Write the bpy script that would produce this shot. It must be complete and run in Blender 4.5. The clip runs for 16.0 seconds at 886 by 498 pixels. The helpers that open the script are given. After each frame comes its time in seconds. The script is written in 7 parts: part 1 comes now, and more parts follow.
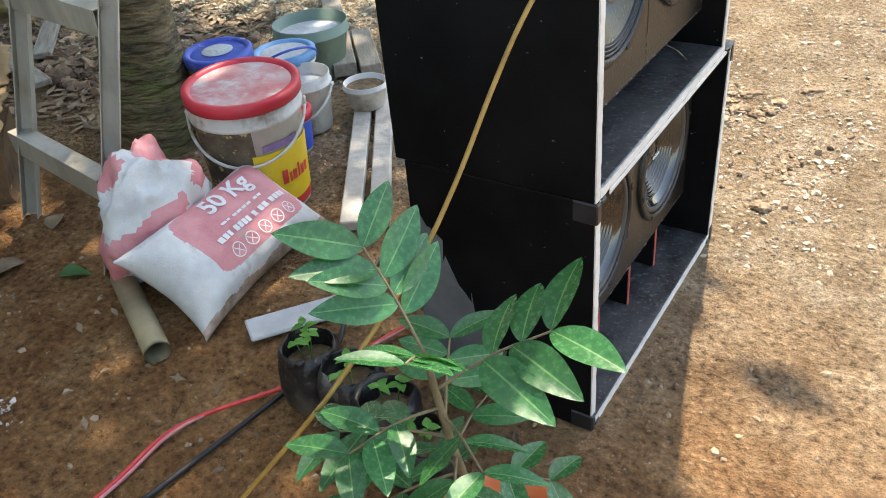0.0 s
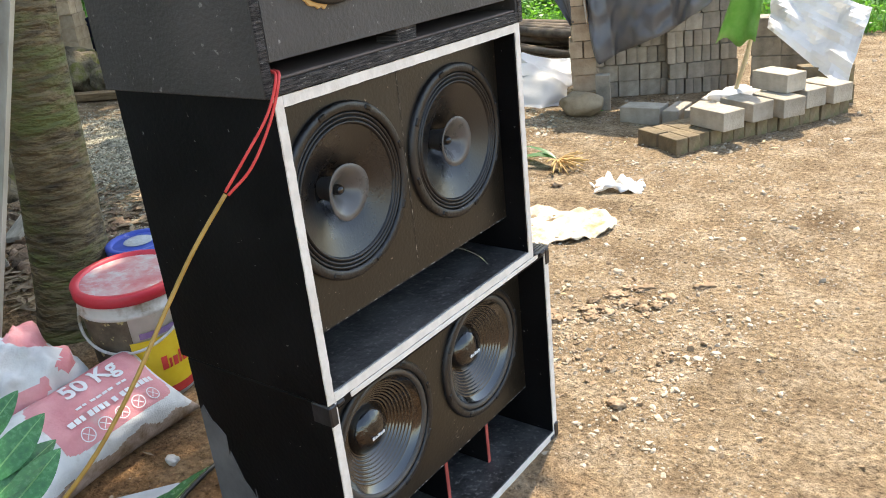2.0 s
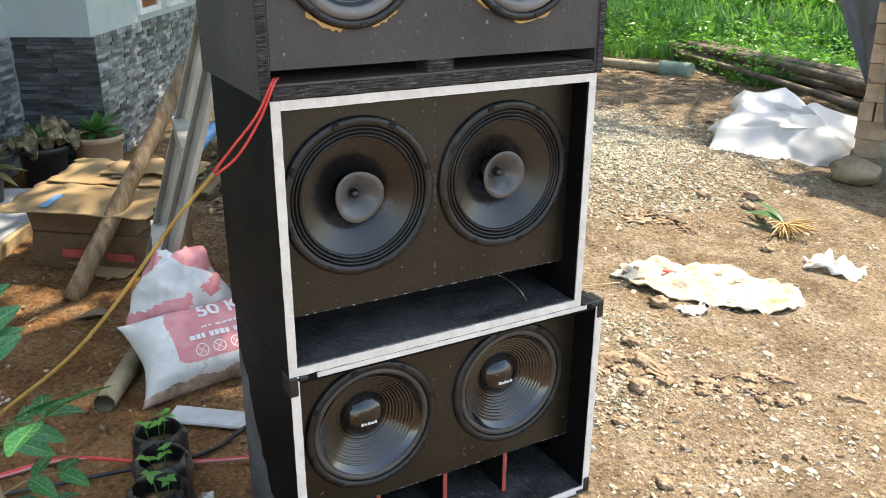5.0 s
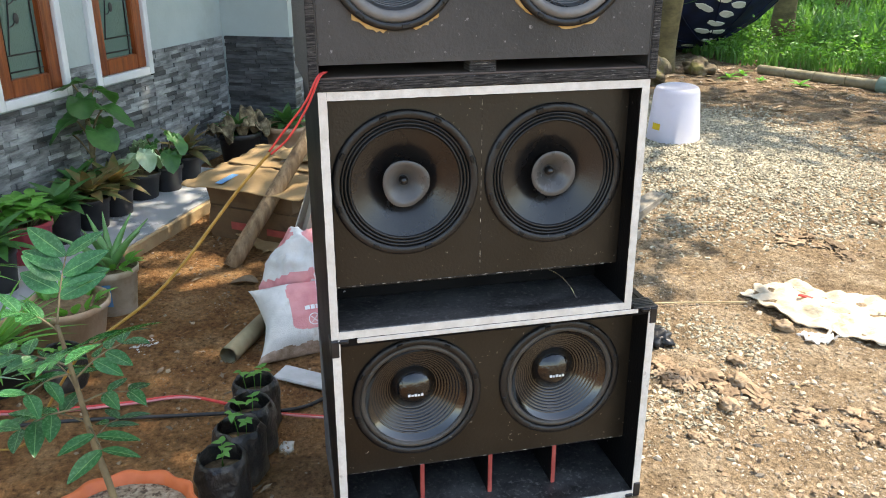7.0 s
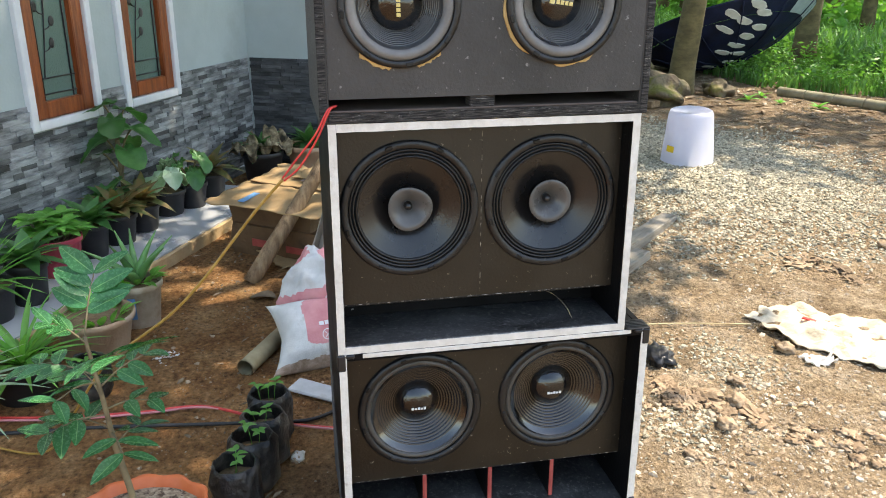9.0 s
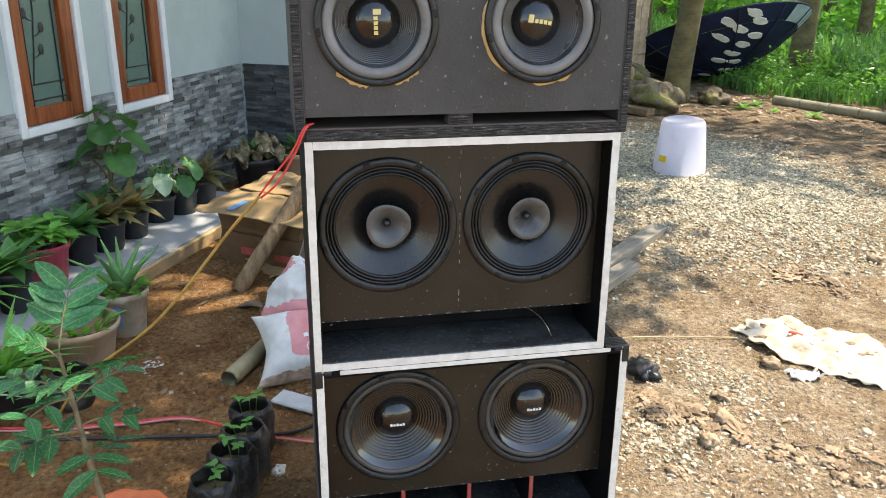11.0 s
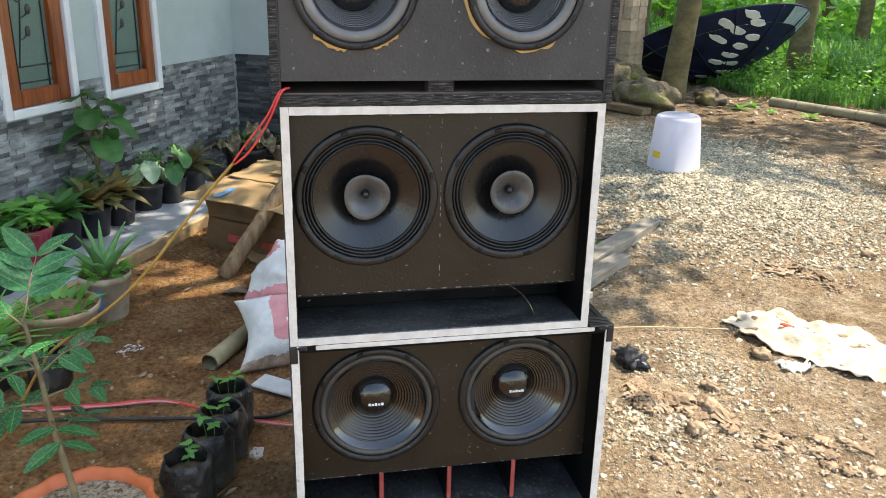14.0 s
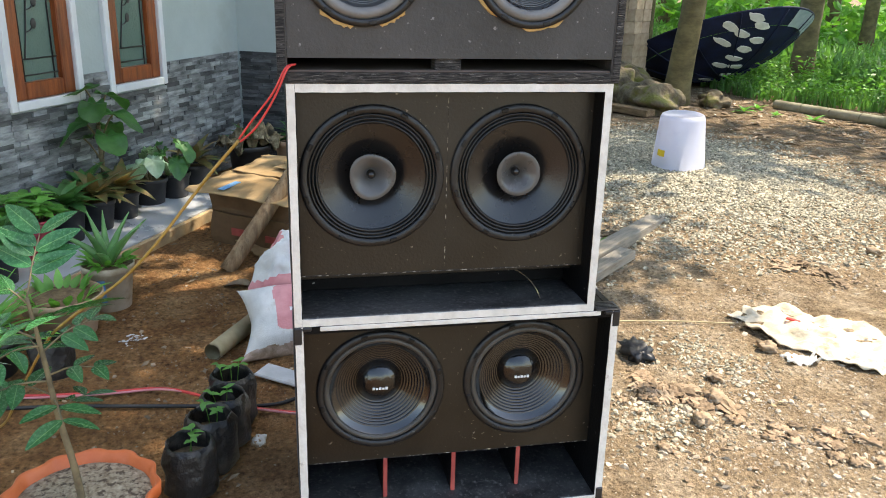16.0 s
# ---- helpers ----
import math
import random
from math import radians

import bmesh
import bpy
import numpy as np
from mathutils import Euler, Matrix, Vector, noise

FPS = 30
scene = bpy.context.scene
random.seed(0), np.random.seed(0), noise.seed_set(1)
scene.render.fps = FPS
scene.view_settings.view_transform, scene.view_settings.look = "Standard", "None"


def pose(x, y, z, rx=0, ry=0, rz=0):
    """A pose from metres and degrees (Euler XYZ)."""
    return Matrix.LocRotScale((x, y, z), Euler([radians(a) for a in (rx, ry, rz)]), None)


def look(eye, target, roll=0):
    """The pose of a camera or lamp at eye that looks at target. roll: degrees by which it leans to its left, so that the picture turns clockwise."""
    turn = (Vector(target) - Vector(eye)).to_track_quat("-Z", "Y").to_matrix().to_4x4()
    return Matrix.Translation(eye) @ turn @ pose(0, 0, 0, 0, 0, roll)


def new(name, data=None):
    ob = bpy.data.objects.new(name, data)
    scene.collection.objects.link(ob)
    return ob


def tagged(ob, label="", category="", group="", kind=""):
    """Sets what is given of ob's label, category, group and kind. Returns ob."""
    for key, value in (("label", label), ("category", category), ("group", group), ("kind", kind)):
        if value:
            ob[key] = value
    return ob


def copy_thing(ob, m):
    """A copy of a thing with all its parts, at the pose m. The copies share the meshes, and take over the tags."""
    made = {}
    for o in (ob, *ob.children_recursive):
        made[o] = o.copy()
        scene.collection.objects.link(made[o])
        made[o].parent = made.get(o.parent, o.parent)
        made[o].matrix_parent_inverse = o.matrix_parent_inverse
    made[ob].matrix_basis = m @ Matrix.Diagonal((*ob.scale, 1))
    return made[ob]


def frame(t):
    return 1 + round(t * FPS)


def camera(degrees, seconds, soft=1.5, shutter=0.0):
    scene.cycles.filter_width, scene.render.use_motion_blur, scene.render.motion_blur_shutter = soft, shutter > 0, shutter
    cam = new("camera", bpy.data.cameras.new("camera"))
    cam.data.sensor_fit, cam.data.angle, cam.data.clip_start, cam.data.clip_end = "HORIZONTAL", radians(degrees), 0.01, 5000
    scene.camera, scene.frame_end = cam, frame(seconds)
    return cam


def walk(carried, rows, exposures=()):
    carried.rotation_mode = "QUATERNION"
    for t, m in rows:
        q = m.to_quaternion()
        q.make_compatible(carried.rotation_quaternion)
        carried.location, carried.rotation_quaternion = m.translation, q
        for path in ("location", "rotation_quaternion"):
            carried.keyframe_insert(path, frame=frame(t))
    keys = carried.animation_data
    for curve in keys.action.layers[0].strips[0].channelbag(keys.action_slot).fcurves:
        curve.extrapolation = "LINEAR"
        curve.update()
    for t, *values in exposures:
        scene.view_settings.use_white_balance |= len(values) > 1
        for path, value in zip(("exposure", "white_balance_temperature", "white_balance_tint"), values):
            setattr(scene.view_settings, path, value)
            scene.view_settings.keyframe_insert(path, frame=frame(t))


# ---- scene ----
cam = camera(56.9, 16.0, soft=1.0)
METRES, EYE, TILT, LEAN, TURN = 2.063, 1.365, 0.0, 0.0, 34.4
ROWS = [
    (0.0, 0.0, 0.0, 0.0, -3.4, -34.71, 4.91),
    (0.5, 0.0524, -0.0024, -0.004, -4.19, -30.59, 5.71),
    (1.0, 0.1495, -0.0196, -0.0011, -0.79, -26.74, 5.73),
    (1.5, 0.2324, -0.0346, 0.013, 0.44, -23.7, 5.8),
    (2.0, 0.2789, -0.0312, 0.019, 0.1, -22.34, 5.62),
    (2.5, 0.3344, -0.0227, 0.0192, 1.6, -21.51, 4.55),
    (3.0, 0.38, -0.0177, 0.0244, 6.89, -20.51, 3.28),
    (3.5, 0.459, -0.0245, 0.0249, 13.83, -19.74, 1.84),
    (4.0, 0.5347, -0.0324, 0.0309, 19.13, -19.4, 0.82),
    (4.5, 0.5649, -0.018, 0.0353, 21.78, -19.79, 0.41),
    (5.0, 0.5852, 0.006, 0.0391, 25.49, -20.97, -0.29),
    (7.5, 0.8065, 0.0432, 0.0446, 42.52, -19.91, 0.3),
    (8.0, 0.8172, 0.0345, 0.0545, 42.72, -19.62, 0.24),
    (8.5, 0.8255, 0.0325, 0.0623, 42.79, -19.49, 0.11),
    (9.0, 0.8311, 0.029, 0.0698, 42.82, -19.43, -0.02),
    (11.5, 0.8468, 0.0603, 0.0862, 42.88, -19.18, -0.62),
    (12.0, 0.8497, 0.0679, 0.0783, 42.89, -19.12, -0.75),
    (12.5, 0.8515, 0.072, 0.0698, 42.89, -19.06, -0.85),
    (13.0, 0.8516, 0.0761, 0.0597, 42.91, -19.01, -0.96),
    (13.5, 0.8519, 0.0743, 0.0512, 42.93, -18.96, -1.07),
    (14.0, 0.8511, 0.0744, 0.0425, 42.93, -18.91, -1.19),
    (14.5, 0.8523, 0.0731, 0.0337, 42.94, -18.85, -1.3),
    (15.0, 0.8516, 0.0709, 0.0267, 42.97, -18.79, -1.4),
    (15.5, 0.8502, 0.0686, 0.0193, 43.12, -18.57, -1.36),
    (16.0, 0.8512, 0.0696, 0.0121, 43.18, -18.46, -1.41),
]
walk(cam, [(t, pose(0, 0, EYE, TILT, LEAN, TURN) @ pose(METRES * x, METRES * y, METRES * z, 90 + pitch, roll, yaw)) for t, x, y, z, yaw, pitch, roll in ROWS],
     exposures=[(0.0, 1.98, 7700, 9), (16.0, 1.92, 7700, 9)])

# ---- world and sun ----
SUN_AZ, SUN_EL = radians(103), radians(60)      # direction towards the sun, from +x anticlockwise
world = bpy.data.worlds.new("sky")
scene.world = world
world.use_nodes = True
wn = world.node_tree
sky = wn.nodes.new("ShaderNodeTexSky")
sky.sky_type = "NISHITA"
sky.sun_disc = False
sky.sun_elevation = SUN_EL
sky.sun_rotation = radians(90) - SUN_AZ
wn.links.new(sky.outputs[0], wn.nodes["Background"].inputs[0])
wn.nodes["Background"].inputs[1].default_value = 0.15
sun = new("sun", bpy.data.lights.new("sun", "SUN"))
sun.data.energy, sun.data.angle, sun.data.color = 2.35, radians(0.6), (1.0, 0.96, 0.9)
sun.matrix_world = look((0, 0, 0), (-math.cos(SUN_AZ) * math.cos(SUN_EL), -math.sin(SUN_AZ) * math.cos(SUN_EL), -math.sin(SUN_EL)))

# ---- materials ----
rnd = random.Random(4)
rng = np.random.default_rng(7)


def node(nt, kind, **kw):
    n = nt.nodes.new(kind)
    for k, v in kw.items():
        n.inputs[k.replace("_", " ")].default_value = v
    return n


def material(name, colors, rough=0.6, scale=8.0, detail=6.0, metal=0.0, bump=0.2, bump_scale=60.0, spread=(0.35, 0.65), per=None, amount=0.25,
             stain=None, stain_scale=1.5, stain_cut=(0.55, 0.7), stretch=(1, 1, 1), spec=0.5, trans=0.0, coords="Object", coat=0.0, relief=0.01):
    """Two or three colours blended by noise, a larger stain, fine relief, and a shift from piece to piece."""
    m = bpy.data.materials.new(name)
    m.use_nodes = True
    nt = m.node_tree
    b = nt.nodes["Principled BSDF"]
    tc = node(nt, "ShaderNodeTexCoord")
    mp = node(nt, "ShaderNodeMapping")
    mp.inputs["Scale"].default_value = stretch
    nt.links.new(tc.outputs[coords], mp.inputs[0])
    nz = node(nt, "ShaderNodeTexNoise", Scale=scale, Detail=detail, Roughness=0.62)
    nt.links.new(mp.outputs[0], nz.inputs["Vector"])
    ramp = node(nt, "ShaderNodeValToRGB")
    els = ramp.color_ramp.elements
    els[0].position, els[1].position = spread
    els[0].color = (*colors[0], 1)
    els[1].color = (*colors[-1], 1)
    if len(colors) == 3:
        e = els.new(sum(spread) / 2)
        e.color = (*colors[1], 1)
    nt.links.new(nz.outputs[0], ramp.inputs[0])
    out = ramp.outputs[0]
    if stain:
        n2 = node(nt, "ShaderNodeTexNoise", Scale=stain_scale, Detail=5.0, Roughness=0.65)
        nt.links.new(mp.outputs[0], n2.inputs["Vector"])
        r2 = node(nt, "ShaderNodeValToRGB")
        r2.color_ramp.elements[0].position, r2.color_ramp.elements[1].position = stain_cut
        nt.links.new(n2.outputs[0], r2.inputs[0])
        mix = node(nt, "ShaderNodeMix")
        mix.data_type = "RGBA"
        nt.links.new(r2.outputs[0], mix.inputs["Factor"])
        nt.links.new(out, mix.inputs[6])
        mix.inputs[7].default_value = (*stain, 1)
        out = mix.outputs[2]
    if per:
        src = node(nt, "ShaderNodeObjectInfo").outputs["Random"] if per == "object" else node(nt, "ShaderNodeNewGeometry").outputs["Random Per Island"]
        mr = node(nt, "ShaderNodeMapRange")
        mr.inputs[3].default_value, mr.inputs[4].default_value = 1 - amount, 1 + amount
        nt.links.new(src, mr.inputs[0])
        hs = node(nt, "ShaderNodeHueSaturation")
        nt.links.new(out, hs.inputs["Color"])
        nt.links.new(mr.outputs[0], hs.inputs["Value"])
        out = hs.outputs[0]
    nt.links.new(out, b.inputs["Base Color"])
    b.inputs["Metallic"].default_value = metal
    b.inputs["Specular IOR Level"].default_value = spec
    b.inputs["Transmission Weight"].default_value = trans
    b.inputs["Coat Weight"].default_value = coat
    rr = node(nt, "ShaderNodeMapRange")
    rr.inputs[3].default_value, rr.inputs[4].default_value = max(0.03, rough - 0.12), min(1, rough + 0.12)
    nt.links.new(nz.outputs[0], rr.inputs[0])
    nt.links.new(rr.outputs[0], b.inputs["Roughness"])
    if bump:
        n3 = node(nt, "ShaderNodeTexNoise", Scale=bump_scale, Detail=4.0)
        nt.links.new(mp.outputs[0], n3.inputs["Vector"])
        bp = node(nt, "ShaderNodeBump", Strength=bump, Distance=relief)
        nt.links.new(n3.outputs[0], bp.inputs["Height"])
        nt.links.new(bp.outputs[0], b.inputs["Normal"])
    return m


def leafy(name, a, b_, rough=0.4, per="island", amount=0.35, trans=0.25):
    """Leaf: a glossy top and some light let through."""
    m = material(name, [a, b_], rough=rough, scale=14, bump=0.15, bump_scale=90, per=per, amount=amount)
    nt = m.node_tree
    p = nt.nodes["Principled BSDF"]
    t = nt.nodes.new("ShaderNodeBsdfTranslucent")
    t.inputs[0].default_value = (b_[0] * 1.5, b_[1] * 1.7, b_[2], 1)
    mx = nt.nodes.new("ShaderNodeMixShader")
    mx.inputs[0].default_value = trans
    nt.links.new(p.outputs[0], mx.inputs[1])
    nt.links.new(t.outputs[0], mx.inputs[2])
    nt.links.new(mx.outputs[0], nt.nodes["Material Output"].inputs[0])
    return m


M = {}
M["gloss_black"] = material("black_paint", [(0.003, 0.003, 0.0035), (0.007, 0.007, 0.0075)], rough=0.45, scale=5, bump=0.1, bump_scale=120, stain=(0.3, 0.3, 0.3), stain_scale=60, stain_cut=(0.7, 0.72), spec=0.12)
M["dull_black"] = material("dull_black_paint", [(0.03, 0.028, 0.0265), (0.062, 0.057, 0.054)], rough=0.56, scale=3.5, bump=0.25, bump_scale=140, stain=(0.2, 0.19, 0.18), stain_scale=60, stain_cut=(0.65, 0.68), spec=0.45)
M["baffle"] = material("dark_brown_board", [(0.006, 0.0048, 0.0033), (0.015, 0.0115, 0.0075)], rough=0.36, spec=0.55, scale=6, bump=0.1, bump_scale=130, stain=(0.26, 0.23, 0.19), stain_scale=75, stain_cut=(0.665, 0.69))
M["shelf"] = material("scuffed_black_board", [(0.008, 0.008, 0.0085), (0.075, 0.073, 0.071)], rough=0.42, scale=14, detail=9, bump=0.35, bump_scale=60, stain=(0.19, 0.18, 0.17), stain_scale=85, stain_cut=(0.55, 0.7), spec=0.7)
M["white_edge"] = material("white_painted_edge", [(0.62, 0.575, 0.52), (0.76, 0.715, 0.66)], rough=0.6, scale=30, bump=0.2, bump_scale=120, stain=(0.42, 0.35, 0.3), stain_scale=16, stain_cut=(0.66, 0.74))
M["grey_primer"] = material("grey_primer", [(0.09, 0.09, 0.095), (0.15, 0.15, 0.155)], rough=0.7, scale=9, bump=0.2)
M["ply"] = material("plywood_edge", [(0.008, 0.0075, 0.0075), (0.17, 0.155, 0.145)], rough=0.8, scale=9, detail=9, stretch=(1, 3, 40), bump=1.0, bump_scale=18, spread=(0.42, 0.74), stain=(0.42, 0.4, 0.36), stain_scale=10, stain_cut=(0.62, 0.68))
M["cone"] = material("paper_cone", [(0.008, 0.0075, 0.008), (0.015, 0.014, 0.014)], rough=0.28, spec=0.6, scale=4, bump=0.08, bump_scale=200)
M["cone_gloss"] = material("poly_cone", [(0.005, 0.0046, 0.0044), (0.01, 0.0094, 0.009)], rough=0.17, spec=0.8, coat=0.6, scale=4, bump=0.03, bump_scale=150)
# Lighter than poly_cone: the sky's reflection is put into the base grey.
M["cone_grey"] = material("sky_sheen_poly_cone", [(0.028, 0.029, 0.032), (0.05, 0.052, 0.056)], rough=0.3, spec=0.8, coat=0.35, scale=6, bump=0.05, bump_scale=150)
M["scuff"] = material("chipped_paint_line", [(0.012, 0.0095, 0.007), (0.5, 0.46, 0.4)], rough=0.7, scale=55, spread=(0.5, 0.66), bump=0.5, bump_scale=90)
M["ring"] = material("driver_basket", [(0.006, 0.006, 0.0065), (0.015, 0.015, 0.016)], rough=0.4, scale=12, bump=0.2, bump_scale=120, stain=(0.14, 0.13, 0.12), stain_scale=50, stain_cut=(0.68, 0.72))
M["rubber"] = material("foam_surround", [(0.006, 0.006, 0.0065), (0.014, 0.014, 0.0145)], rough=0.4, scale=10, bump=0.2)
M["grey_rubber"] = material("dusty_rubber_surround", [(0.13, 0.125, 0.12), (0.21, 0.2, 0.19)], rough=0.5, scale=10, bump=0.15)
M["dark_rubber"] = material("dusty_brown_rubber_surround", [(0.045, 0.04, 0.035), (0.085, 0.076, 0.066)], rough=0.5, scale=10, bump=0.15)
M["horn"] = material("whizzer_horn", [(0.07, 0.068, 0.066), (0.11, 0.107, 0.104)], rough=0.3, scale=8, bump=0.05)
M["cap_gloss"] = material("glossy_dust_cap", [(0.004, 0.004, 0.005), (0.008, 0.008, 0.009)], rough=0.06, scale=5, bump=0.5, bump_scale=26, relief=0.012, coat=0.6)
M["white_print"] = material("white_print", [(0.7, 0.7, 0.7), (0.8, 0.8, 0.8)], rough=0.5, scale=30, bump=0)
M["gold_print"] = material("gold_print", [(0.65, 0.5, 0.15), (0.75, 0.6, 0.25)], rough=0.4, scale=30, bump=0)
M["gasket"] = material("torn_cardboard_gasket", [(0.45, 0.28, 0.1), (0.6, 0.4, 0.17)], rough=0.8, scale=20)
M["fin"] = material("dark_red_fin", [(0.3, 0.04, 0.035), (0.45, 0.09, 0.07)], rough=0.6, scale=15)
M["corner"] = material("grey_plastic_corner", [(0.01, 0.01, 0.011), (0.026, 0.026, 0.029)], rough=0.4, scale=20, bump=0.15)
M["screw"] = material("dark_screw", [(0.012, 0.012, 0.012), (0.03, 0.03, 0.03)], rough=0.4, metal=0.6, bump=0)
M["red_wire"] = material("red_cable", [(0.55, 0.03, 0.03), (0.7, 0.07, 0.06)], rough=0.45, scale=30, bump=0)
M["gold_wire"] = material("amber_cable", [(0.3, 0.17, 0.03), (0.42, 0.25, 0.06)], rough=0.4, scale=30, bump=0)
M["black_wire"] = material("black_cable", [(0.012, 0.012, 0.013), (0.025, 0.025, 0.026)], rough=0.5, scale=30, bump=0)
M["wall"] = material("pale_blue_wall_paint", [(0.345, 0.4, 0.395), (0.405, 0.465, 0.455)], rough=0.75, scale=2, bump=0.12, bump_scale=60, stain=(0.33, 0.37, 0.35), stain_scale=1.2)
M["white_trim"] = material("white_trim_paint", [(0.62, 0.63, 0.64), (0.7, 0.71, 0.71)], rough=0.55, scale=6, bump=0.05)
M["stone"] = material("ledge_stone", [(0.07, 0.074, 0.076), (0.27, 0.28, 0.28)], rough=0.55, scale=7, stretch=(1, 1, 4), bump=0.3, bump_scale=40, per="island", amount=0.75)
# Darker copy of ledge_stone; the side wall's shade is put into its colour.
M["stone_shaded"] = material("shaded_ledge_stone", [(0.02, 0.022, 0.025), (0.1, 0.105, 0.11)], rough=0.6, scale=7, stretch=(1, 1, 4), bump=0.3, bump_scale=40, per="island", amount=0.6)
M["window_wood"] = material("varnished_wood", [(0.13, 0.024, 0.006), (0.3, 0.075, 0.016)], rough=0.35, scale=7, stretch=(6, 6, 0.6), bump=0.1, bump_scale=40)
M["porch"] = material("pale_tile", [(0.42, 0.435, 0.455), (0.52, 0.53, 0.545)], rough=0.3, scale=3, bump=0.03, stain=(0.34, 0.32, 0.3), stain_scale=2.5, stain_cut=(0.6, 0.85))
M["porch_edge"] = material("muddy_concrete_edge", [(0.4, 0.26, 0.13), (0.55, 0.4, 0.22)], rough=0.9, scale=9, bump=0.5, bump_scale=50)
M["black_pot"] = material("black_plastic_pot", [(0.012, 0.012, 0.013), (0.028, 0.028, 0.03)], rough=0.45, scale=8, bump=0.05)
M["red_pot"] = material("red_plastic_pot", [(0.38, 0.03, 0.06), (0.5, 0.06, 0.09)], rough=0.45, scale=8, bump=0.05)
M["orange_pot"] = material("orange_plastic_pot", [(0.6, 0.12, 0.03), (0.72, 0.18, 0.06)], rough=0.45, scale=8, bump=0.05)
M["clay"] = material("weathered_tan_pot", [(0.4, 0.25, 0.15), (0.55, 0.4, 0.28)], rough=0.8, scale=6, bump=0.3, stain=(0.5, 0.43, 0.34), stain_scale=4)
M["soil"] = material("potting_soil", [(0.1, 0.06, 0.03), (0.25, 0.17, 0.09)], rough=0.95, scale=30, bump=0.9, bump_scale=60)
M["leaf"] = leafy("sapling_leaf", (0.02, 0.095, 0.033), (0.045, 0.18, 0.055), rough=0.26, per="object", amount=0.3, trans=0.14)
M["leaf_rib"] = leafy("pale_leaf_midrib", (0.1, 0.24, 0.08), (0.16, 0.32, 0.12), rough=0.4, per="object", amount=0.2)
M["chips"] = material("dry_wood_chips", [(0.22, 0.16, 0.1), (0.5, 0.42, 0.3)], rough=0.95, scale=70, bump=1.0, bump_scale=110, stain=(0.1, 0.07, 0.045), stain_scale=60, stain_cut=(0.52, 0.6))
M["leaf_dark"] = leafy("dark_leaf", (0.035, 0.115, 0.035), (0.08, 0.21, 0.06))
M["leaf_bright"] = leafy("bright_leaf", (0.08, 0.27, 0.045), (0.18, 0.42, 0.08))
M["leaf_limp"] = leafy("limp_leaf", (0.13, 0.32, 0.07), (0.26, 0.45, 0.14))
M["leaf_pale"] = leafy("pale_green_leaf", (0.2, 0.34, 0.2), (0.4, 0.52, 0.38))
M["leaf_red"] = leafy("green_leaf_with_red_margin", (0.05, 0.14, 0.04), (0.24, 0.14, 0.07), amount=0.4)
M["leaf_heart"] = leafy("deep_green_heart_leaf", (0.028, 0.1, 0.026), (0.07, 0.2, 0.05), amount=0.3, rough=0.4)
M["aloe"] = leafy("aloe_leaf", (0.07, 0.19, 0.06), (0.13, 0.28, 0.09), trans=0.1)
M["stem"] = material("green_brown_stem", [(0.12, 0.09, 0.05), (0.22, 0.17, 0.09)], rough=0.7, scale=30)
M["wood_grey"] = material("weathered_timber", [(0.2, 0.175, 0.14), (0.36, 0.32, 0.26)], rough=0.8, scale=6, stretch=(8, 8, 1), bump=0.4, bump_scale=30, stain=(0.16, 0.12, 0.08), stain_scale=3)
M["wood_pale"] = material("pale_timber", [(0.42, 0.38, 0.32), (0.6, 0.56, 0.5)], rough=0.8, scale=8, bump=0.4, bump_scale=40, stain=(0.3, 0.25, 0.2), stain_scale=5)
M["wood_brown"] = material("brown_plank", [(0.13, 0.075, 0.035), (0.3, 0.2, 0.11)], rough=0.8, scale=6, stretch=(8, 8, 1), bump=0.5, bump_scale=30)
M["pole_wood"] = material("rough_pole_wood", [(0.17, 0.1, 0.05), (0.38, 0.26, 0.15)], rough=0.8, scale=5, stretch=(6, 6, 0.7), bump=0.6, bump_scale=25, stain=(0.09, 0.055, 0.03), stain_scale=4, stain_cut=(0.55, 0.7))
M["steel"] = material("dull_weathered_channel", [(0.3, 0.275, 0.22), (0.47, 0.44, 0.37)], rough=0.6, scale=8, metal=0.0, bump=0.15, stain=(0.26, 0.2, 0.13), stain_scale=4, stretch=(1, 1, 0.4))
M["bark"] = material("mossy_bark", [(0.05, 0.037, 0.02), (0.22, 0.165, 0.085)], rough=0.95, scale=7, stretch=(1, 1, 3.4), bump=1.0, bump_scale=11, relief=0.06, stain=(0.12, 0.13, 0.04), stain_scale=3.0, stain_cut=(0.48, 0.62))
M["bark_pale"] = material("smooth_forest_bark", [(0.085, 0.066, 0.026), (0.19, 0.148, 0.064)], rough=0.9, scale=5, stretch=(1, 1, 2), bump=0.5, bump_scale=20, stain=(0.17, 0.14, 0.085), stain_scale=1.6)
M["bucket_white"] = material("dirty_white_plastic", [(0.55, 0.53, 0.48), (0.72, 0.7, 0.66)], rough=0.45, scale=6, bump=0.05, stain=(0.3, 0.23, 0.14), stain_scale=6, stain_cut=(0.52, 0.66))
M["bucket_tan"] = material("mud_stained_plastic", [(0.42, 0.34, 0.24), (0.62, 0.54, 0.42)], rough=0.6, scale=7, bump=0.15, stain=(0.32, 0.22, 0.12), stain_scale=5, stain_cut=(0.48, 0.66))
M["bucket_mud"] = material("mud_splashed_plastic", [(0.08, 0.06, 0.038), (0.19, 0.15, 0.1)], rough=0.7, scale=12, bump=0.3, stain=(0.5, 0.42, 0.2), stain_scale=26, stain_cut=(0.58, 0.64))
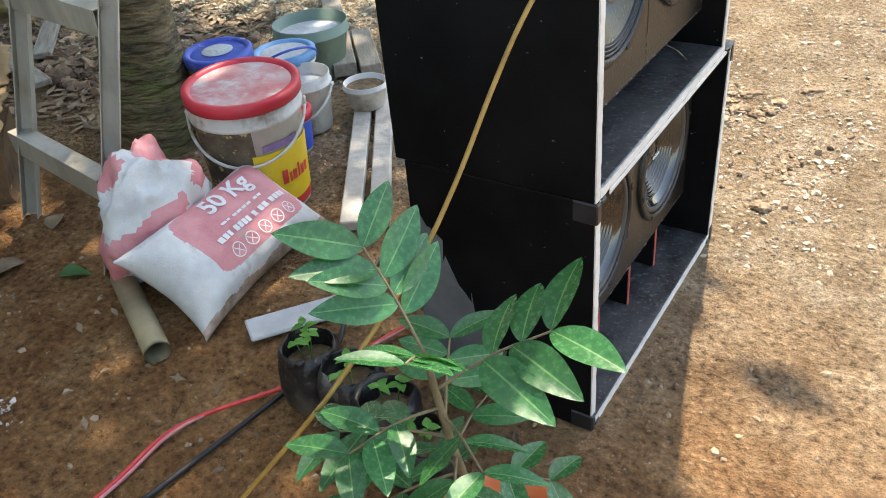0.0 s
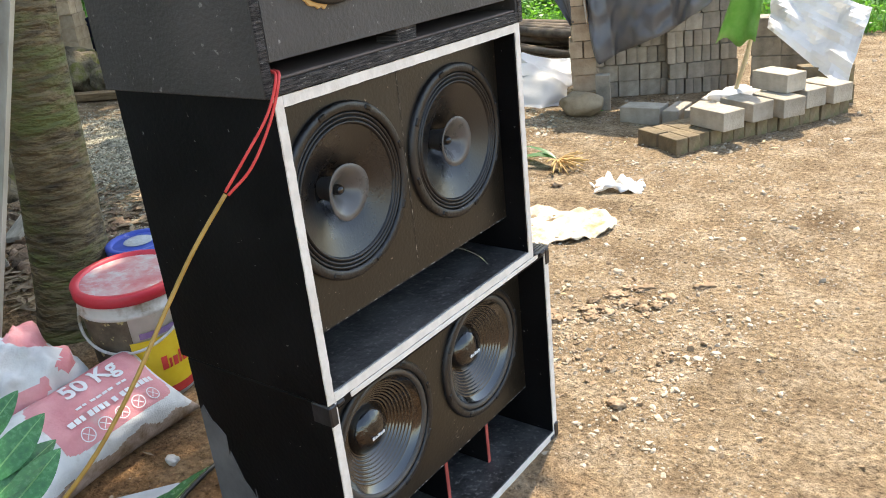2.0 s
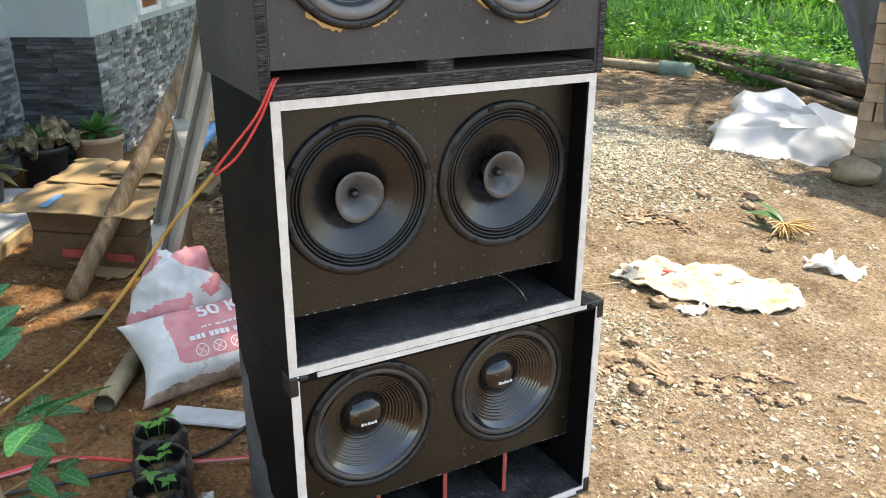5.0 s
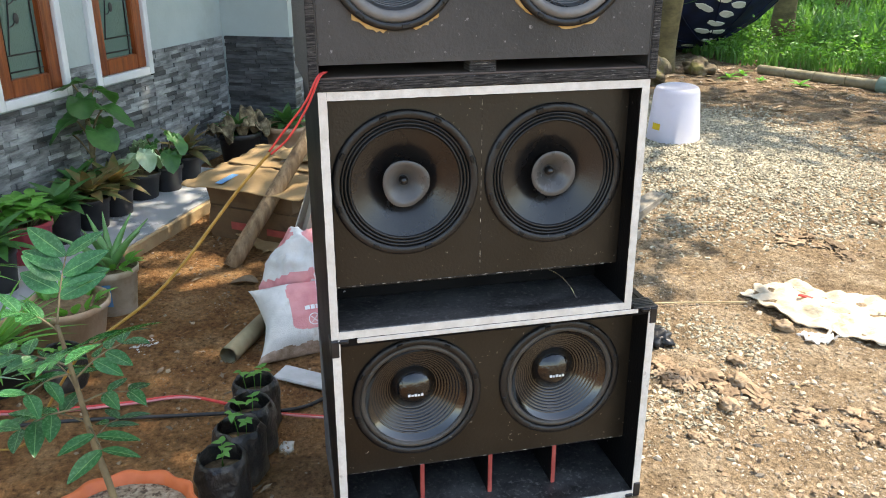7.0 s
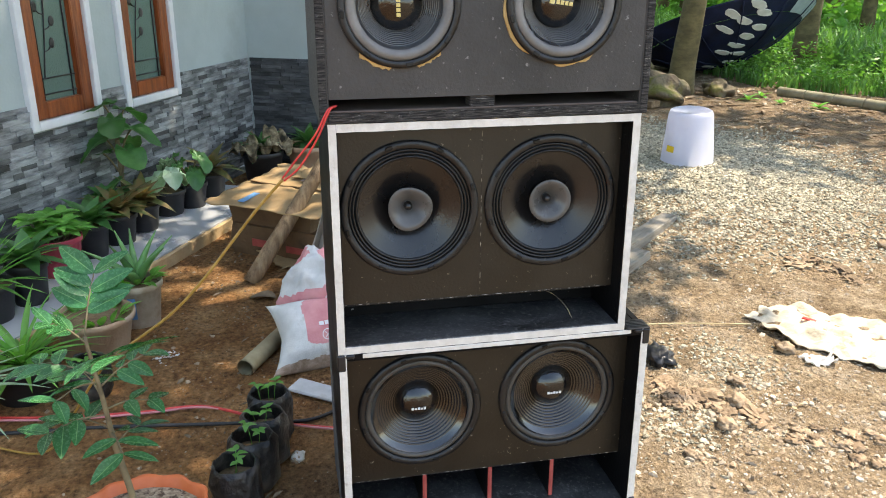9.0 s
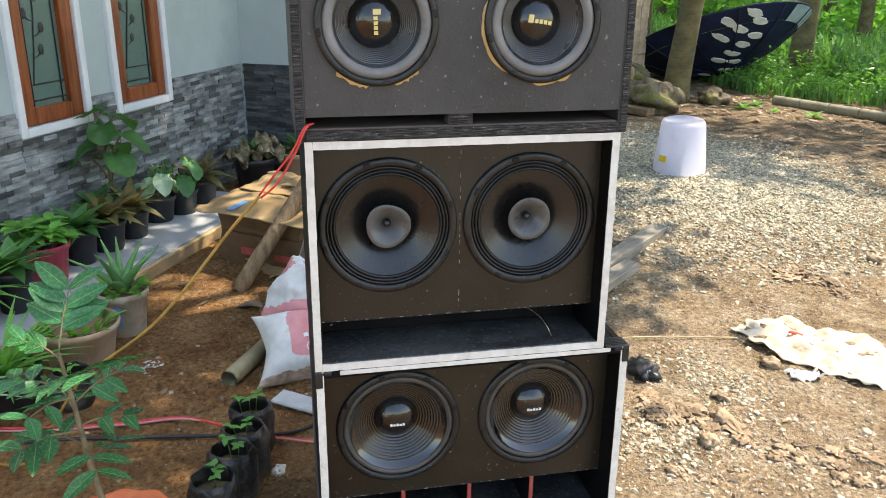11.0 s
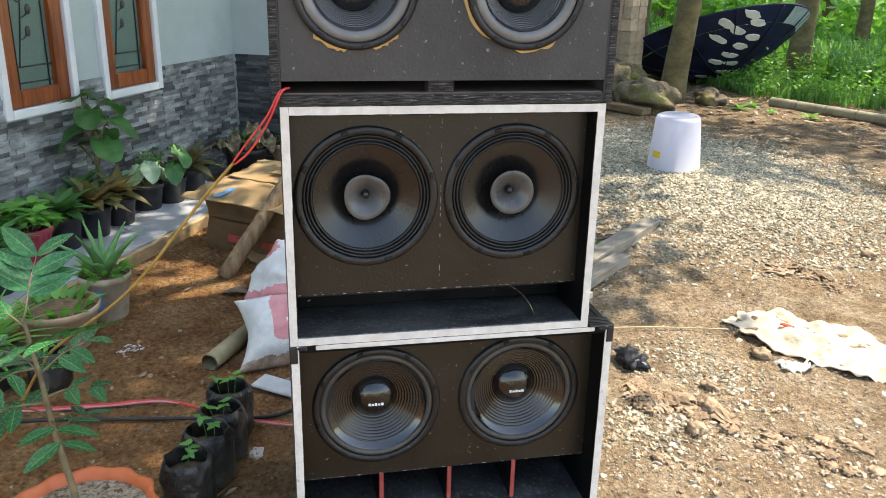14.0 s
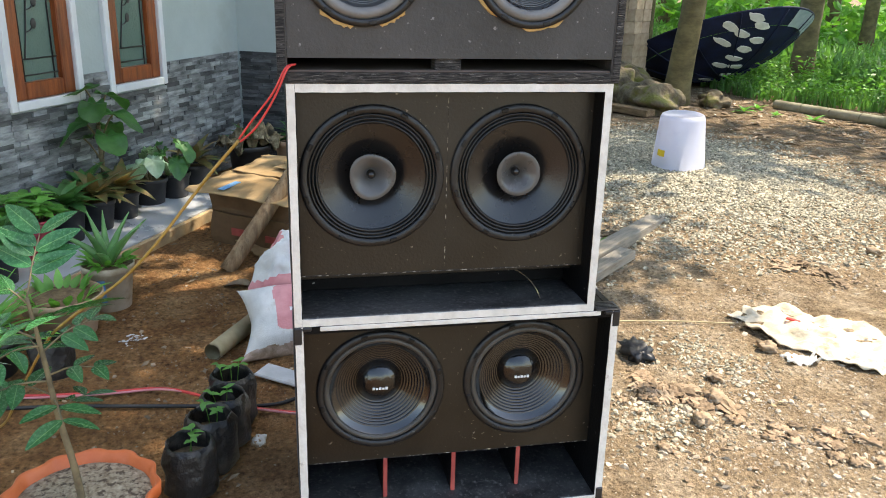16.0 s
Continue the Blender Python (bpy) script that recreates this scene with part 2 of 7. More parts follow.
M["lid_red"] = material("red_lid", [(0.55, 0.02, 0.04), (0.65, 0.05, 0.07)], rough=0.4, scale=8, bump=0.05)
M["lid_dust"] = material("red_lid_with_paint", [(0.6, 0.1, 0.11), (0.62, 0.42, 0.4)], rough=0.55, scale=8, bump=0.1, stain=(0.62, 0.6, 0.57), stain_scale=9, stain_cut=(0.5, 0.62))
M["lid_blue"] = material("blue_lid", [(0.03, 0.07, 0.4), (0.07, 0.13, 0.55)], rough=0.45, scale=8, bump=0.05, stain=(0.4, 0.4, 0.5), stain_scale=14, stain_cut=(0.6, 0.7))
M["blue_light"] = material("light_blue_plastic", [(0.1, 0.3, 0.6), (0.2, 0.42, 0.68)], rough=0.45, scale=8, bump=0.05)
M["grey_green"] = material("grey_green_bucket", [(0.15, 0.22, 0.17), (0.22, 0.3, 0.24)], rough=0.6, scale=6, bump=0.05, stain=(0.4, 0.42, 0.4), stain_scale=7, stain_cut=(0.58, 0.75))
M["cement_skin"] = material("dried_cement", [(0.42, 0.46, 0.48), (0.58, 0.6, 0.6)], rough=0.9, scale=14, bump=0.5)
M["yellow"] = material("yellow_label", [(0.75, 0.5, 0.02), (0.85, 0.62, 0.05)], rough=0.45, scale=9, bump=0, stain=(0.35, 0.25, 0.12), stain_scale=18, stain_cut=(0.64, 0.7))
M["label_red"] = material("red_label_print", [(0.55, 0.03, 0.03), (0.68, 0.06, 0.05)], rough=0.5, scale=20, bump=0)
M["label_violet"] = material("violet_label_print", [(0.2, 0.12, 0.3), (0.3, 0.2, 0.38)], rough=0.5, scale=20, bump=0)
M["sack_white"] = material("woven_white_sack", [(0.55, 0.55, 0.54), (0.72, 0.72, 0.7)], rough=0.6, scale=9, bump=0.35, bump_scale=220, stain=(0.4, 0.34, 0.27), stain_scale=5, stain_cut=(0.58, 0.72))
M["sack_pink"] = material("pink_sack_print", [(0.6, 0.2, 0.22), (0.72, 0.32, 0.33)], rough=0.6, scale=9, bump=0.35, bump_scale=220, stain=(0.5, 0.36, 0.32), stain_scale=6, stain_cut=(0.6, 0.75))
M["sack_dirt"] = material("muddy_sack_hem", [(0.22, 0.15, 0.09), (0.55, 0.42, 0.36)], rough=0.85, scale=18, bump=0.4, bump_scale=150)
M["pipe"] = material("mouldy_plastic_pipe", [(0.3, 0.25, 0.14), (0.46, 0.4, 0.26)], rough=0.6, scale=7, bump=0.1, stain=(0.16, 0.13, 0.06), stain_scale=6)
M["board"] = material("pale_grey_board", [(0.4, 0.42, 0.43), (0.54, 0.55, 0.56)], rough=0.6, scale=9, bump=0.1, stain=(0.35, 0.33, 0.3), stain_scale=7)
M["polybag"] = material("black_polybag", [(0.012, 0.012, 0.013), (0.035, 0.034, 0.033)], rough=0.42, scale=9, bump=0.8, bump_scale=22, relief=0.02, stain=(0.16, 0.13, 0.1), stain_scale=5, stain_cut=(0.5, 0.72))
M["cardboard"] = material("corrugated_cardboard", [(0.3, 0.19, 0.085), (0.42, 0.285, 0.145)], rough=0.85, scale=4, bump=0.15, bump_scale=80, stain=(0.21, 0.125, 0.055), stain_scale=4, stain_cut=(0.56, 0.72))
# Carton brown darkened to carry the shade under the overhanging sheets.
M["carton_shaded"] = material("shaded_brown_carton", [(0.11, 0.06, 0.027), (0.2, 0.115, 0.055)], rough=0.85, scale=5, bump=0.2, bump_scale=60, stain=(0.07, 0.038, 0.018), stain_scale=5, stain_cut=(0.52, 0.7))
M["tape"] = material("brown_print", [(0.07, 0.05, 0.04), (0.13, 0.09, 0.07)], rough=0.7, scale=9, bump=0)
M["sheet_paper"] = material("cream_paper_sack", [(0.5, 0.41, 0.29), (0.72, 0.63, 0.48)], rough=0.85, scale=6, bump=0.6, bump_scale=22, relief=0.02, stain=(0.42, 0.28, 0.15), stain_scale=5, stain_cut=(0.58, 0.68))
M["white_sheet"] = material("white_plastic_sheet", [(0.76, 0.74, 0.72), (0.88, 0.86, 0.84)], rough=0.55, scale=3, bump=0.2, bump_scale=20)
M["grey_tarp"] = material("silver_grey_tarp", [(0.085, 0.08, 0.08), (0.13, 0.123, 0.123)], rough=0.3, scale=3, bump=0.1, bump_scale=16, stain=(0.17, 0.16, 0.155), stain_scale=5, stain_cut=(0.62, 0.8))
M["tarp_back"] = material("pale_tarp_back", [(0.3, 0.26, 0.22), (0.48, 0.44, 0.39)], rough=0.5, scale=5, bump=0.2, bump_scale=20)
M["block"] = material("pale_concrete_block", [(0.3, 0.26, 0.2), (0.44, 0.385, 0.31)], rough=0.9, scale=9, bump=0.5, bump_scale=90, per="object", amount=0.15)
M["block_dull"] = material("dull_grey_brick", [(0.19, 0.165, 0.13), (0.36, 0.31, 0.25)], rough=0.9, scale=9, bump=0.5, bump_scale=90, per="object", amount=0.25)
M["block_warm"] = material("tan_brick", [(0.36, 0.25, 0.16), (0.52, 0.4, 0.28)], rough=0.9, scale=9, bump=0.5, bump_scale=70, per="object", amount=0.18)
M["slab"] = material("earthy_old_brick", [(0.12, 0.088, 0.05), (0.25, 0.19, 0.115)], rough=0.95, scale=7, bump=0.8, bump_scale=40, per="object", amount=0.2, stain=(0.12, 0.115, 0.05), stain_scale=5, stain_cut=(0.54, 0.68))
M["rubble"] = material("reddish_rubble", [(0.12, 0.07, 0.042), (0.3, 0.2, 0.125)], rough=0.95, scale=20, bump=0.6, per="island", amount=0.5)
M["plaster_white"] = material("chalky_plaster", [(0.5, 0.47, 0.42), (0.68, 0.65, 0.6)], rough=0.9, scale=20, bump=0.4, bump_scale=60)
M["rock"] = material("river_stone", [(0.2, 0.145, 0.085), (0.4, 0.3, 0.19)], rough=0.8, scale=7, bump=0.5, bump_scale=40)
M["rock_moss"] = material("mossy_stone", [(0.07, 0.05, 0.03), (0.26, 0.2, 0.12)], rough=0.9, scale=5, bump=1.0, bump_scale=18, relief=0.03, stain=(0.16, 0.15, 0.035), stain_scale=4, stain_cut=(0.52, 0.64))
M["pebble"] = material("pebble", [(0.36, 0.29, 0.21), (0.52, 0.44, 0.34)], rough=0.85, scale=20, bump=0.2, per="island", amount=0.3)
M["damp_stone"] = material("damp_brown_stone", [(0.22, 0.15, 0.09), (0.4, 0.3, 0.2)], rough=0.85, scale=20, bump=0.2, per="island", amount=0.45)
M["gravel"] = material("crushed_gravel", [(0.25, 0.22, 0.155), (0.48, 0.43, 0.32)], rough=0.85, scale=25, bump=0.3, per="island", amount=0.5)
M["clod"] = material("dry_clod", [(0.27, 0.185, 0.115), (0.4, 0.295, 0.195)], rough=0.95, scale=20, bump=0.6, per="island", amount=0.3)
M["clod_dark"] = material("damp_clod", [(0.19, 0.125, 0.075), (0.3, 0.21, 0.13)], rough=0.95, scale=20, bump=0.8, bump_scale=40, per="object", amount=0.3)
M["dead_leaf"] = material("dead_leaf", [(0.15, 0.095, 0.055), (0.33, 0.24, 0.15)], rough=0.8, scale=15, bump=0.2, per="island", amount=0.5)
def let_light(m, share, tint):
    """Lets some light through a thin sheet."""
    nt = m.node_tree
    t = nt.nodes.new("ShaderNodeBsdfTranslucent")
    t.inputs[0].default_value = (*tint, 1)
    mx = nt.nodes.new("ShaderNodeMixShader")
    mx.inputs[0].default_value = share
    nt.links.new(nt.nodes["Principled BSDF"].outputs[0], mx.inputs[1])
    nt.links.new(t.outputs[0], mx.inputs[2])
    nt.links.new(mx.outputs[0], nt.nodes["Material Output"].inputs[0])


let_light(M["white_sheet"], 0.3, (0.85, 0.84, 0.82))
M["grass"] = leafy("grass_blade", (0.055, 0.15, 0.035), (0.14, 0.29, 0.08), rough=0.5, trans=0.35)
M["shrub"] = leafy("undergrowth_leaf", (0.06, 0.18, 0.03), (0.16, 0.36, 0.06), rough=0.45, trans=0.35)
M["crown"] = leafy("tree_leaf", (0.03, 0.09, 0.02), (0.07, 0.18, 0.035), rough=0.5, trans=0.3)
M["tub"] = material("translucent_white_tub", [(0.66, 0.66, 0.76), (0.74, 0.74, 0.82)], rough=0.3, scale=5, bump=0.03)
let_light(M["tub"], 0.5, (0.85, 0.85, 0.95))
M["dish_blue"] = material("dark_blue_dish_mesh", [(0.006, 0.008, 0.02), (0.012, 0.02, 0.06)], rough=0.6, scale=4, spec=0.25, bump=0.2, bump_scale=120)
M["dish_light"] = material("pale_dish_rim", [(0.25, 0.33, 0.36), (0.4, 0.47, 0.48)], rough=0.5, scale=5, bump=0.1)
# Pale colour for the sun dapples painted on the dish.
M["dish_dapple"] = material("painted_sun_dapple", [(0.5, 0.5, 0.46), (0.66, 0.65, 0.6)], rough=0.7, scale=9, bump=0.1)
M["bamboo"] = material("old_bamboo", [(0.2, 0.17, 0.1), (0.34, 0.3, 0.2)], rough=0.6, scale=7, stretch=(1, 1, 1), bump=0.2)
M["log"] = material("grey_brown_log", [(0.09, 0.065, 0.045), (0.22, 0.17, 0.12)], rough=0.95, scale=7, bump=0.7, bump_scale=30)
M["cloth"] = material("camouflage_cloth", [(0.035, 0.028, 0.016), (0.16, 0.12, 0.065), (0.42, 0.34, 0.21)], rough=0.9, scale=16, bump=0.3)
M["netting"] = material("green_netting", [(0.02, 0.3, 0.15), (0.05, 0.45, 0.22)], rough=0.7, scale=9, bump=0.3)
M["straw"] = material("dry_straw", [(0.4, 0.3, 0.16), (0.6, 0.5, 0.3)], rough=0.9, scale=9, bump=0.2, per="island", amount=0.4)

# window glass: dim reeded glass with a dull green cast
gm = bpy.data.materials.new("window_glass")
gm.use_nodes = True
gb = gm.node_tree.nodes["Principled BSDF"]
gb.inputs["Base Color"].default_value = (0.1, 0.165, 0.14, 1)
gb.inputs["Roughness"].default_value = 0.22
gnz = node(gm.node_tree, "ShaderNodeTexNoise", Scale=40.0, Detail=2.0)
gbp = node(gm.node_tree, "ShaderNodeBump", Strength=0.3, Distance=0.01)
gm.node_tree.links.new(gnz.outputs[0], gbp.inputs["Height"])
gm.node_tree.links.new(gbp.outputs[0], gb.inputs["Normal"])
M["glass"] = gm

# dirt: tan and trampled in the open, redder and damper towards the house, leaf litter by the wood
dm = bpy.data.materials.new("bare_earth")
dm.use_nodes = True
nt = dm.node_tree
tc = node(nt, "ShaderNodeTexCoord")
big = node(nt, "ShaderNodeTexNoise", Scale=0.9, Detail=6.0, Roughness=0.6)
mid = node(nt, "ShaderNodeTexNoise", Scale=5.0, Detail=8.0, Roughness=0.7)
fine = node(nt, "ShaderNodeTexNoise", Scale=48.0, Detail=5.0, Roughness=0.7)
vor = node(nt, "ShaderNodeTexVoronoi", Scale=38.0)
for n in (big, mid, fine, vor):
    nt.links.new(tc.outputs["Object"], n.inputs["Vector"])


def ramp_of(src, stops):
    r = node(nt, "ShaderNodeValToRGB")
    e = r.color_ramp.elements
    e[0].position, e[0].color = stops[0][0], (*stops[0][1], 1)
    e[1].position, e[1].color = stops[-1][0], (*stops[-1][1], 1)
    for p, c in stops[1:-1]:
        x = e.new(p)
        x.color = (*c, 1)
    nt.links.new(src, r.inputs[0])
    return r.outputs[0]


def blend(f, a, b, kind="MIX"):
    mx = node(nt, "ShaderNodeMix")
    mx.data_type = "RGBA"
    mx.blend_type = kind
    if isinstance(f, float):
        mx.inputs["Factor"].default_value = f
    else:
        nt.links.new(f, mx.inputs["Factor"])
    nt.links.new(a, mx.inputs[6])
    nt.links.new(b, mx.inputs[7])
    return mx.outputs[2]


tan = ramp_of(mid.outputs[0], [(0.3, (0.23, 0.155, 0.09)), (0.5, (0.355, 0.26, 0.163)), (0.68, (0.47, 0.37, 0.26))])
red = ramp_of(mid.outputs[0], [(0.3, (0.18, 0.08, 0.03)), (0.5, (0.315, 0.162, 0.067)), (0.7, (0.44, 0.268, 0.13))])
litter = ramp_of(mid.outputs[0], [(0.3, (0.13, 0.085, 0.05)), (0.5, (0.26, 0.18, 0.11)), (0.7, (0.4, 0.31, 0.2))])
sep = node(nt, "ShaderNodeSeparateXYZ")
nt.links.new(tc.outputs["Object"], sep.inputs[0])


def edge(weights, offset, width):
    """0 to 1 across a wavering line in the plan."""
    a = node(nt, "ShaderNodeVectorMath")
    a.operation = "DOT_PRODUCT"
    nt.links.new(tc.outputs["Object"], a.inputs[0])
    a.inputs[1].default_value = (*weights, 0)
    w = node(nt, "ShaderNodeMath")
    w.operation = "MULTIPLY_ADD"
    nt.links.new(big.outputs[0], w.inputs[0])
    w.inputs[1].default_value = 1.2
    nt.links.new(a.outputs["Value"], w.inputs[2])
    r = node(nt, "ShaderNodeMapRange")
    nt.links.new(w.outputs[0], r.inputs[0])
    r.inputs[1].default_value, r.inputs[2].default_value = offset - width, offset + width
    return r.outputs[0]


soilmix = blend(edge((0.12, 1.0), 2.0, 0.5), red, tan)
soilmix = blend(edge((-0.62, 0.78), 7.9, 0.7), soilmix, litter)
spk = ramp_of(fine.outputs[0], [(0.32, (0.3, 0.28, 0.27)), (0.46, (0.88, 0.87, 0.86)), (0.57, (1.12, 1.12, 1.12)), (0.68, (1.75, 1.7, 1.62))])
soilmix = blend(1.0, soilmix, spk, "MULTIPLY")
blot = node(nt, "ShaderNodeTexNoise", Scale=2.2, Detail=7.0, Roughness=0.7)
nt.links.new(tc.outputs["Object"], blot.inputs["Vector"])
soilmix = blend(1.0, soilmix, ramp_of(blot.outputs[0], [(0.32, (0.68, 0.64, 0.6)), (0.48, (1, 1, 1)), (0.65, (1.14, 1.13, 1.12))]), "MULTIPLY")
db = nt.nodes["Principled BSDF"]
nt.links.new(soilmix, db.inputs["Base Color"])
db.inputs["Roughness"].default_value = 0.95
db.inputs["Specular IOR Level"].default_value = 0.2
hsum = node(nt, "ShaderNodeMath")
hsum.operation = "ADD"
nt.links.new(fine.outputs[0], hsum.inputs[0])
nt.links.new(mid.outputs[0], hsum.inputs[1])
dbp = node(nt, "ShaderNodeBump", Strength=1.0, Distance=0.045)
nt.links.new(hsum.outputs[0], dbp.inputs["Height"])
nt.links.new(dbp.outputs[0], db.inputs["Normal"])
M["earth"] = dm


# ---- mesh helpers ----
def part(name, bm, mat, parent=None, label=""):
    me = bpy.data.meshes.new(name)
    bm.to_mesh(me)
    bm.free()
    me.materials.append(M[mat])
    ob = new(name, me)
    if parent:
        ob.parent = parent
    if label:
        tagged(ob, label)
    return ob


def thing(name, label, category, m=None, group="", kind=""):
    ob = new(name)
    ob.empty_display_size = 0.1
    if m is not None:
        ob.matrix_world = m
    return tagged(ob, label, category, group, kind)


def smooth(bm, on=True):
    for f in bm.faces:
        f.smooth = on
    return bm


def box(bm, x0, y0, z0, x1, y1, z1, m=None, bev=0.0):
    vs = [bm.verts.new((x, y, z)) for x in (x0, x1) for y in (y0, y1) for z in (z0, z1)]
    fs = [bm.faces.new([vs[i] for i in q]) for q in ((0, 1, 3, 2), (4, 6, 7, 5), (0, 4, 5, 1), (2, 3, 7, 6), (0, 2, 6, 4), (1, 5, 7, 3))]
    if bev:
        es = list({e for f in fs for e in f.edges})
        r = bmesh.ops.bevel(bm, geom=es, offset=bev, segments=1, affect="EDGES")
        vs = list({v for f in r["faces"] for v in f.verts} | {v for v in vs if v.is_valid})
    if m is not None:
        bmesh.ops.transform(bm, matrix=m, verts=[v for v in vs if v.is_valid])
    return bm


def boxed(*a, m=None, bev=0.0):
    bm = box(bmesh.new(), *a, bev=bev)
    if m is not None:
        bm.transform(m)
    return bm


def lathe(profile, seg=40, axis="z", wobble=None, m=None):
    """A turned form: profile of (radius, height) pairs."""
    bm = bmesh.new()
    rings = []
    for i, (r, h) in enumerate(profile):
        ring = []
        for k in range(seg):
            a = 2 * math.pi * k / seg
            q = r * (wobble(a, i) if wobble else 1)
            p = (q * math.cos(a), q * math.sin(a), h)
            if axis == "x":
                p = (h, q * math.cos(a), q * math.sin(a))
            ring.append(bm.verts.new(p))
        rings.append(ring)
    for a, b in zip(rings, rings[1:]):
        for k in range(seg):
            bm.faces.new((a[k], a[(k + 1) % seg], b[(k + 1) % seg], b[k]))
    if profile[0][0] < 1e-3:
        bmesh.ops.pointmerge(bm, verts=rings[0], merge_co=rings[0][0].co)
    if profile[-1][0] < 1e-3:
        bmesh.ops.pointmerge(bm, verts=rings[-1], merge_co=rings[-1][0].co)
    bmesh.ops.recalc_face_normals(bm, faces=bm.faces)
    if m is not None:
        bm.transform(m)
    return smooth(bm)


def tube(points, radius, seg=8, closed_ends=True, bm=None, taper=None):
    bm = bm or bmesh.new()
    pts = [Vector(p) for p in points]
    rings = []
    up = Vector((0, 0, 1))
    for i, p in enumerate(pts):
        t = (pts[min(i + 1, len(pts) - 1)] - pts[max(i - 1, 0)]).normalized()
        u = t.cross(up)
        if u.length < 1e-3:
            u = t.cross(Vector((1, 0, 0)))
        u.normalize()
        v = u.cross(t)
        r = radius if taper is None else radius + (taper - radius) * i / (len(pts) - 1)
        rings.append([bm.verts.new(p + r * (math.cos(2 * math.pi * k / seg) * u + math.sin(2 * math.pi * k / seg) * v)) for k in range(seg)])
    for a, b in zip(rings, rings[1:]):
        for k in range(seg):
            bm.faces.new((a[k], a[(k + 1) % seg], b[(k + 1) % seg], b[k])).smooth = True
    if closed_ends:
        bm.faces.new(rings[0][::-1])
        bm.faces.new(rings[-1])
    return bm


def curve_points(ctrl, n=40):
    """A smooth line through the control points."""
    c = [Vector(p) for p in ctrl]
    c = [2 * c[0] - c[1]] + c + [2 * c[-1] - c[-2]]
    out = []
    k = len(c) - 3
    for i in range(n + 1):
        s = min(i / n * k, k - 1e-6)
        j = int(s)
        t = s - j
        a, b, d, e = c[j:j + 4]
        out.append(0.5 * (2 * b + (d - a) * t + (2 * a - 5 * b + 4 * d - e) * t * t + (3 * b - a - 3 * d + e) * t ** 3))
    return out


def raw(name, verts, faces, mat, parent=None, flat=True):
    me = bpy.data.meshes.new(name)
    me.from_pydata(verts.tolist() if isinstance(verts, np.ndarray) else verts, [], faces.tolist() if isinstance(faces, np.ndarray) else faces)
    me.materials.append(M[mat])
    if not flat:
        me.shade_smooth()
    ob = new(name, me)
    ob.parent = parent
    return ob


ICO = bmesh.new()
bmesh.ops.create_icosphere(ICO, subdivisions=1, radius=1.0)
ICO_V = np.array([v.co[:] for v in ICO.verts])
ICO_F = np.array([[v.index for v in f.verts] for f in ICO.faces])
ICO.free()


def turns(n):
    """n random rotation matrices."""
    q = rng.normal(size=(n, 4))
    q /= np.linalg.norm(q, axis=1)[:, None]
    w, x, y, z = q.T
    return np.stack([1 - 2 * (y * y + z * z), 2 * (x * y - w * z), 2 * (x * z + w * y), 2 * (x * y + w * z), 1 - 2 * (x * x + z * z), 2 * (y * z - w * x),
                     2 * (x * z - w * y), 2 * (y * z + w * x), 1 - 2 * (x * x + y * y)], axis=1).reshape(n, 3, 3)


def stones(name, centres, sizes, mat, label, category):
    n = len(centres)
    shape = ICO_V[None] * (1 + 0.28 * rng.normal(size=(n, len(ICO_V), 1)))
    shape = shape * rng.uniform(0.55, 1.15, size=(n, 1, 3))
    v = np.einsum("nij,nkj->nki", turns(n), shape) * sizes[:, None, None]
    v[:, :, 2] *= 0.7
    v += centres[:, None, :]
    f = (ICO_F[None] + (np.arange(n) * len(ICO_V))[:, None, None]).reshape(-1, 3)
    return tagged(raw(name, v.reshape(-1, 3), f, mat), label, category, kind="stuff")


def blob(size, seed, rough=0.25, sub=3, freq=1.6):
    """An uneven stone-like lump."""
    bm = bmesh.new()
    bmesh.ops.create_icosphere(bm, subdivisions=sub, radius=1.0)
    for v in bm.verts:
        d = noise.noise(v.co * freq + Vector((seed * 7.1, seed * 3.3, 0)))
        v.co = v.co * (1 + rough * d)
        v.co = Vector((v.co.x * size[0], v.co.y * size[1], v.co.z * size[2]))
    return smooth(bm)


def leaf_into(bm, base, way, up, length, width, fold=0.25, droop=0.25, n=6, tip=1.0):
    """One leaf blade with a folded midrib, bent down towards its tip."""
    way = Vector(way).normalized()
    side = way.cross(Vector(up))
    if side.length < 1e-3:
        side = way.cross(Vector((1, 0, 0)))
    side.normalize()
    nor = side.cross(way)
    rows = []
    for i in range(n + 1):
        t = i / n
        w = width * math.sin(math.pi * min(1, t ** 0.75 * tip)) * 0.5 + 0.0005
        c = Vector(base) + way * (t * length) - nor * (droop * length * t * t)
        rows.append([bm.verts.new(c - side * w + nor * (w * fold)), bm.verts.new(c), bm.verts.new(c + side * w + nor * (w * fold))])
    for a, b in zip(rows, rows[1:]):
        for k in (0, 1):
            bm.faces.new((a[k], a[k + 1], b[k + 1], b[k])).smooth = True
    return bm


def ground_z(x, y):
    """Height of the earth: trampled bumps and a low heap where the gravel lies."""
    z = 0.012 * noise.noise(Vector((x * 1.3, y * 1.3, 0))) + 0.01 * noise.noise(Vector((x * 4, y * 4, 3))) + 0.006 * noise.noise(Vector((x * 11, y * 11, 5)))
    near = math.exp(-(((x + 0.7) / 0.5) ** 4 + ((y - 1.6) / 0.6) ** 4))
    z *= 1 - near
    d = ((x + 4.0) / 1.75) ** 2 + ((y - 4.1) / 1.25) ** 2
    return z + 0.15 * math.exp(-d * 1.3)


def earth_bound(p):
    return Vector((p[0], p[1], ground_z(p[0], p[1])))


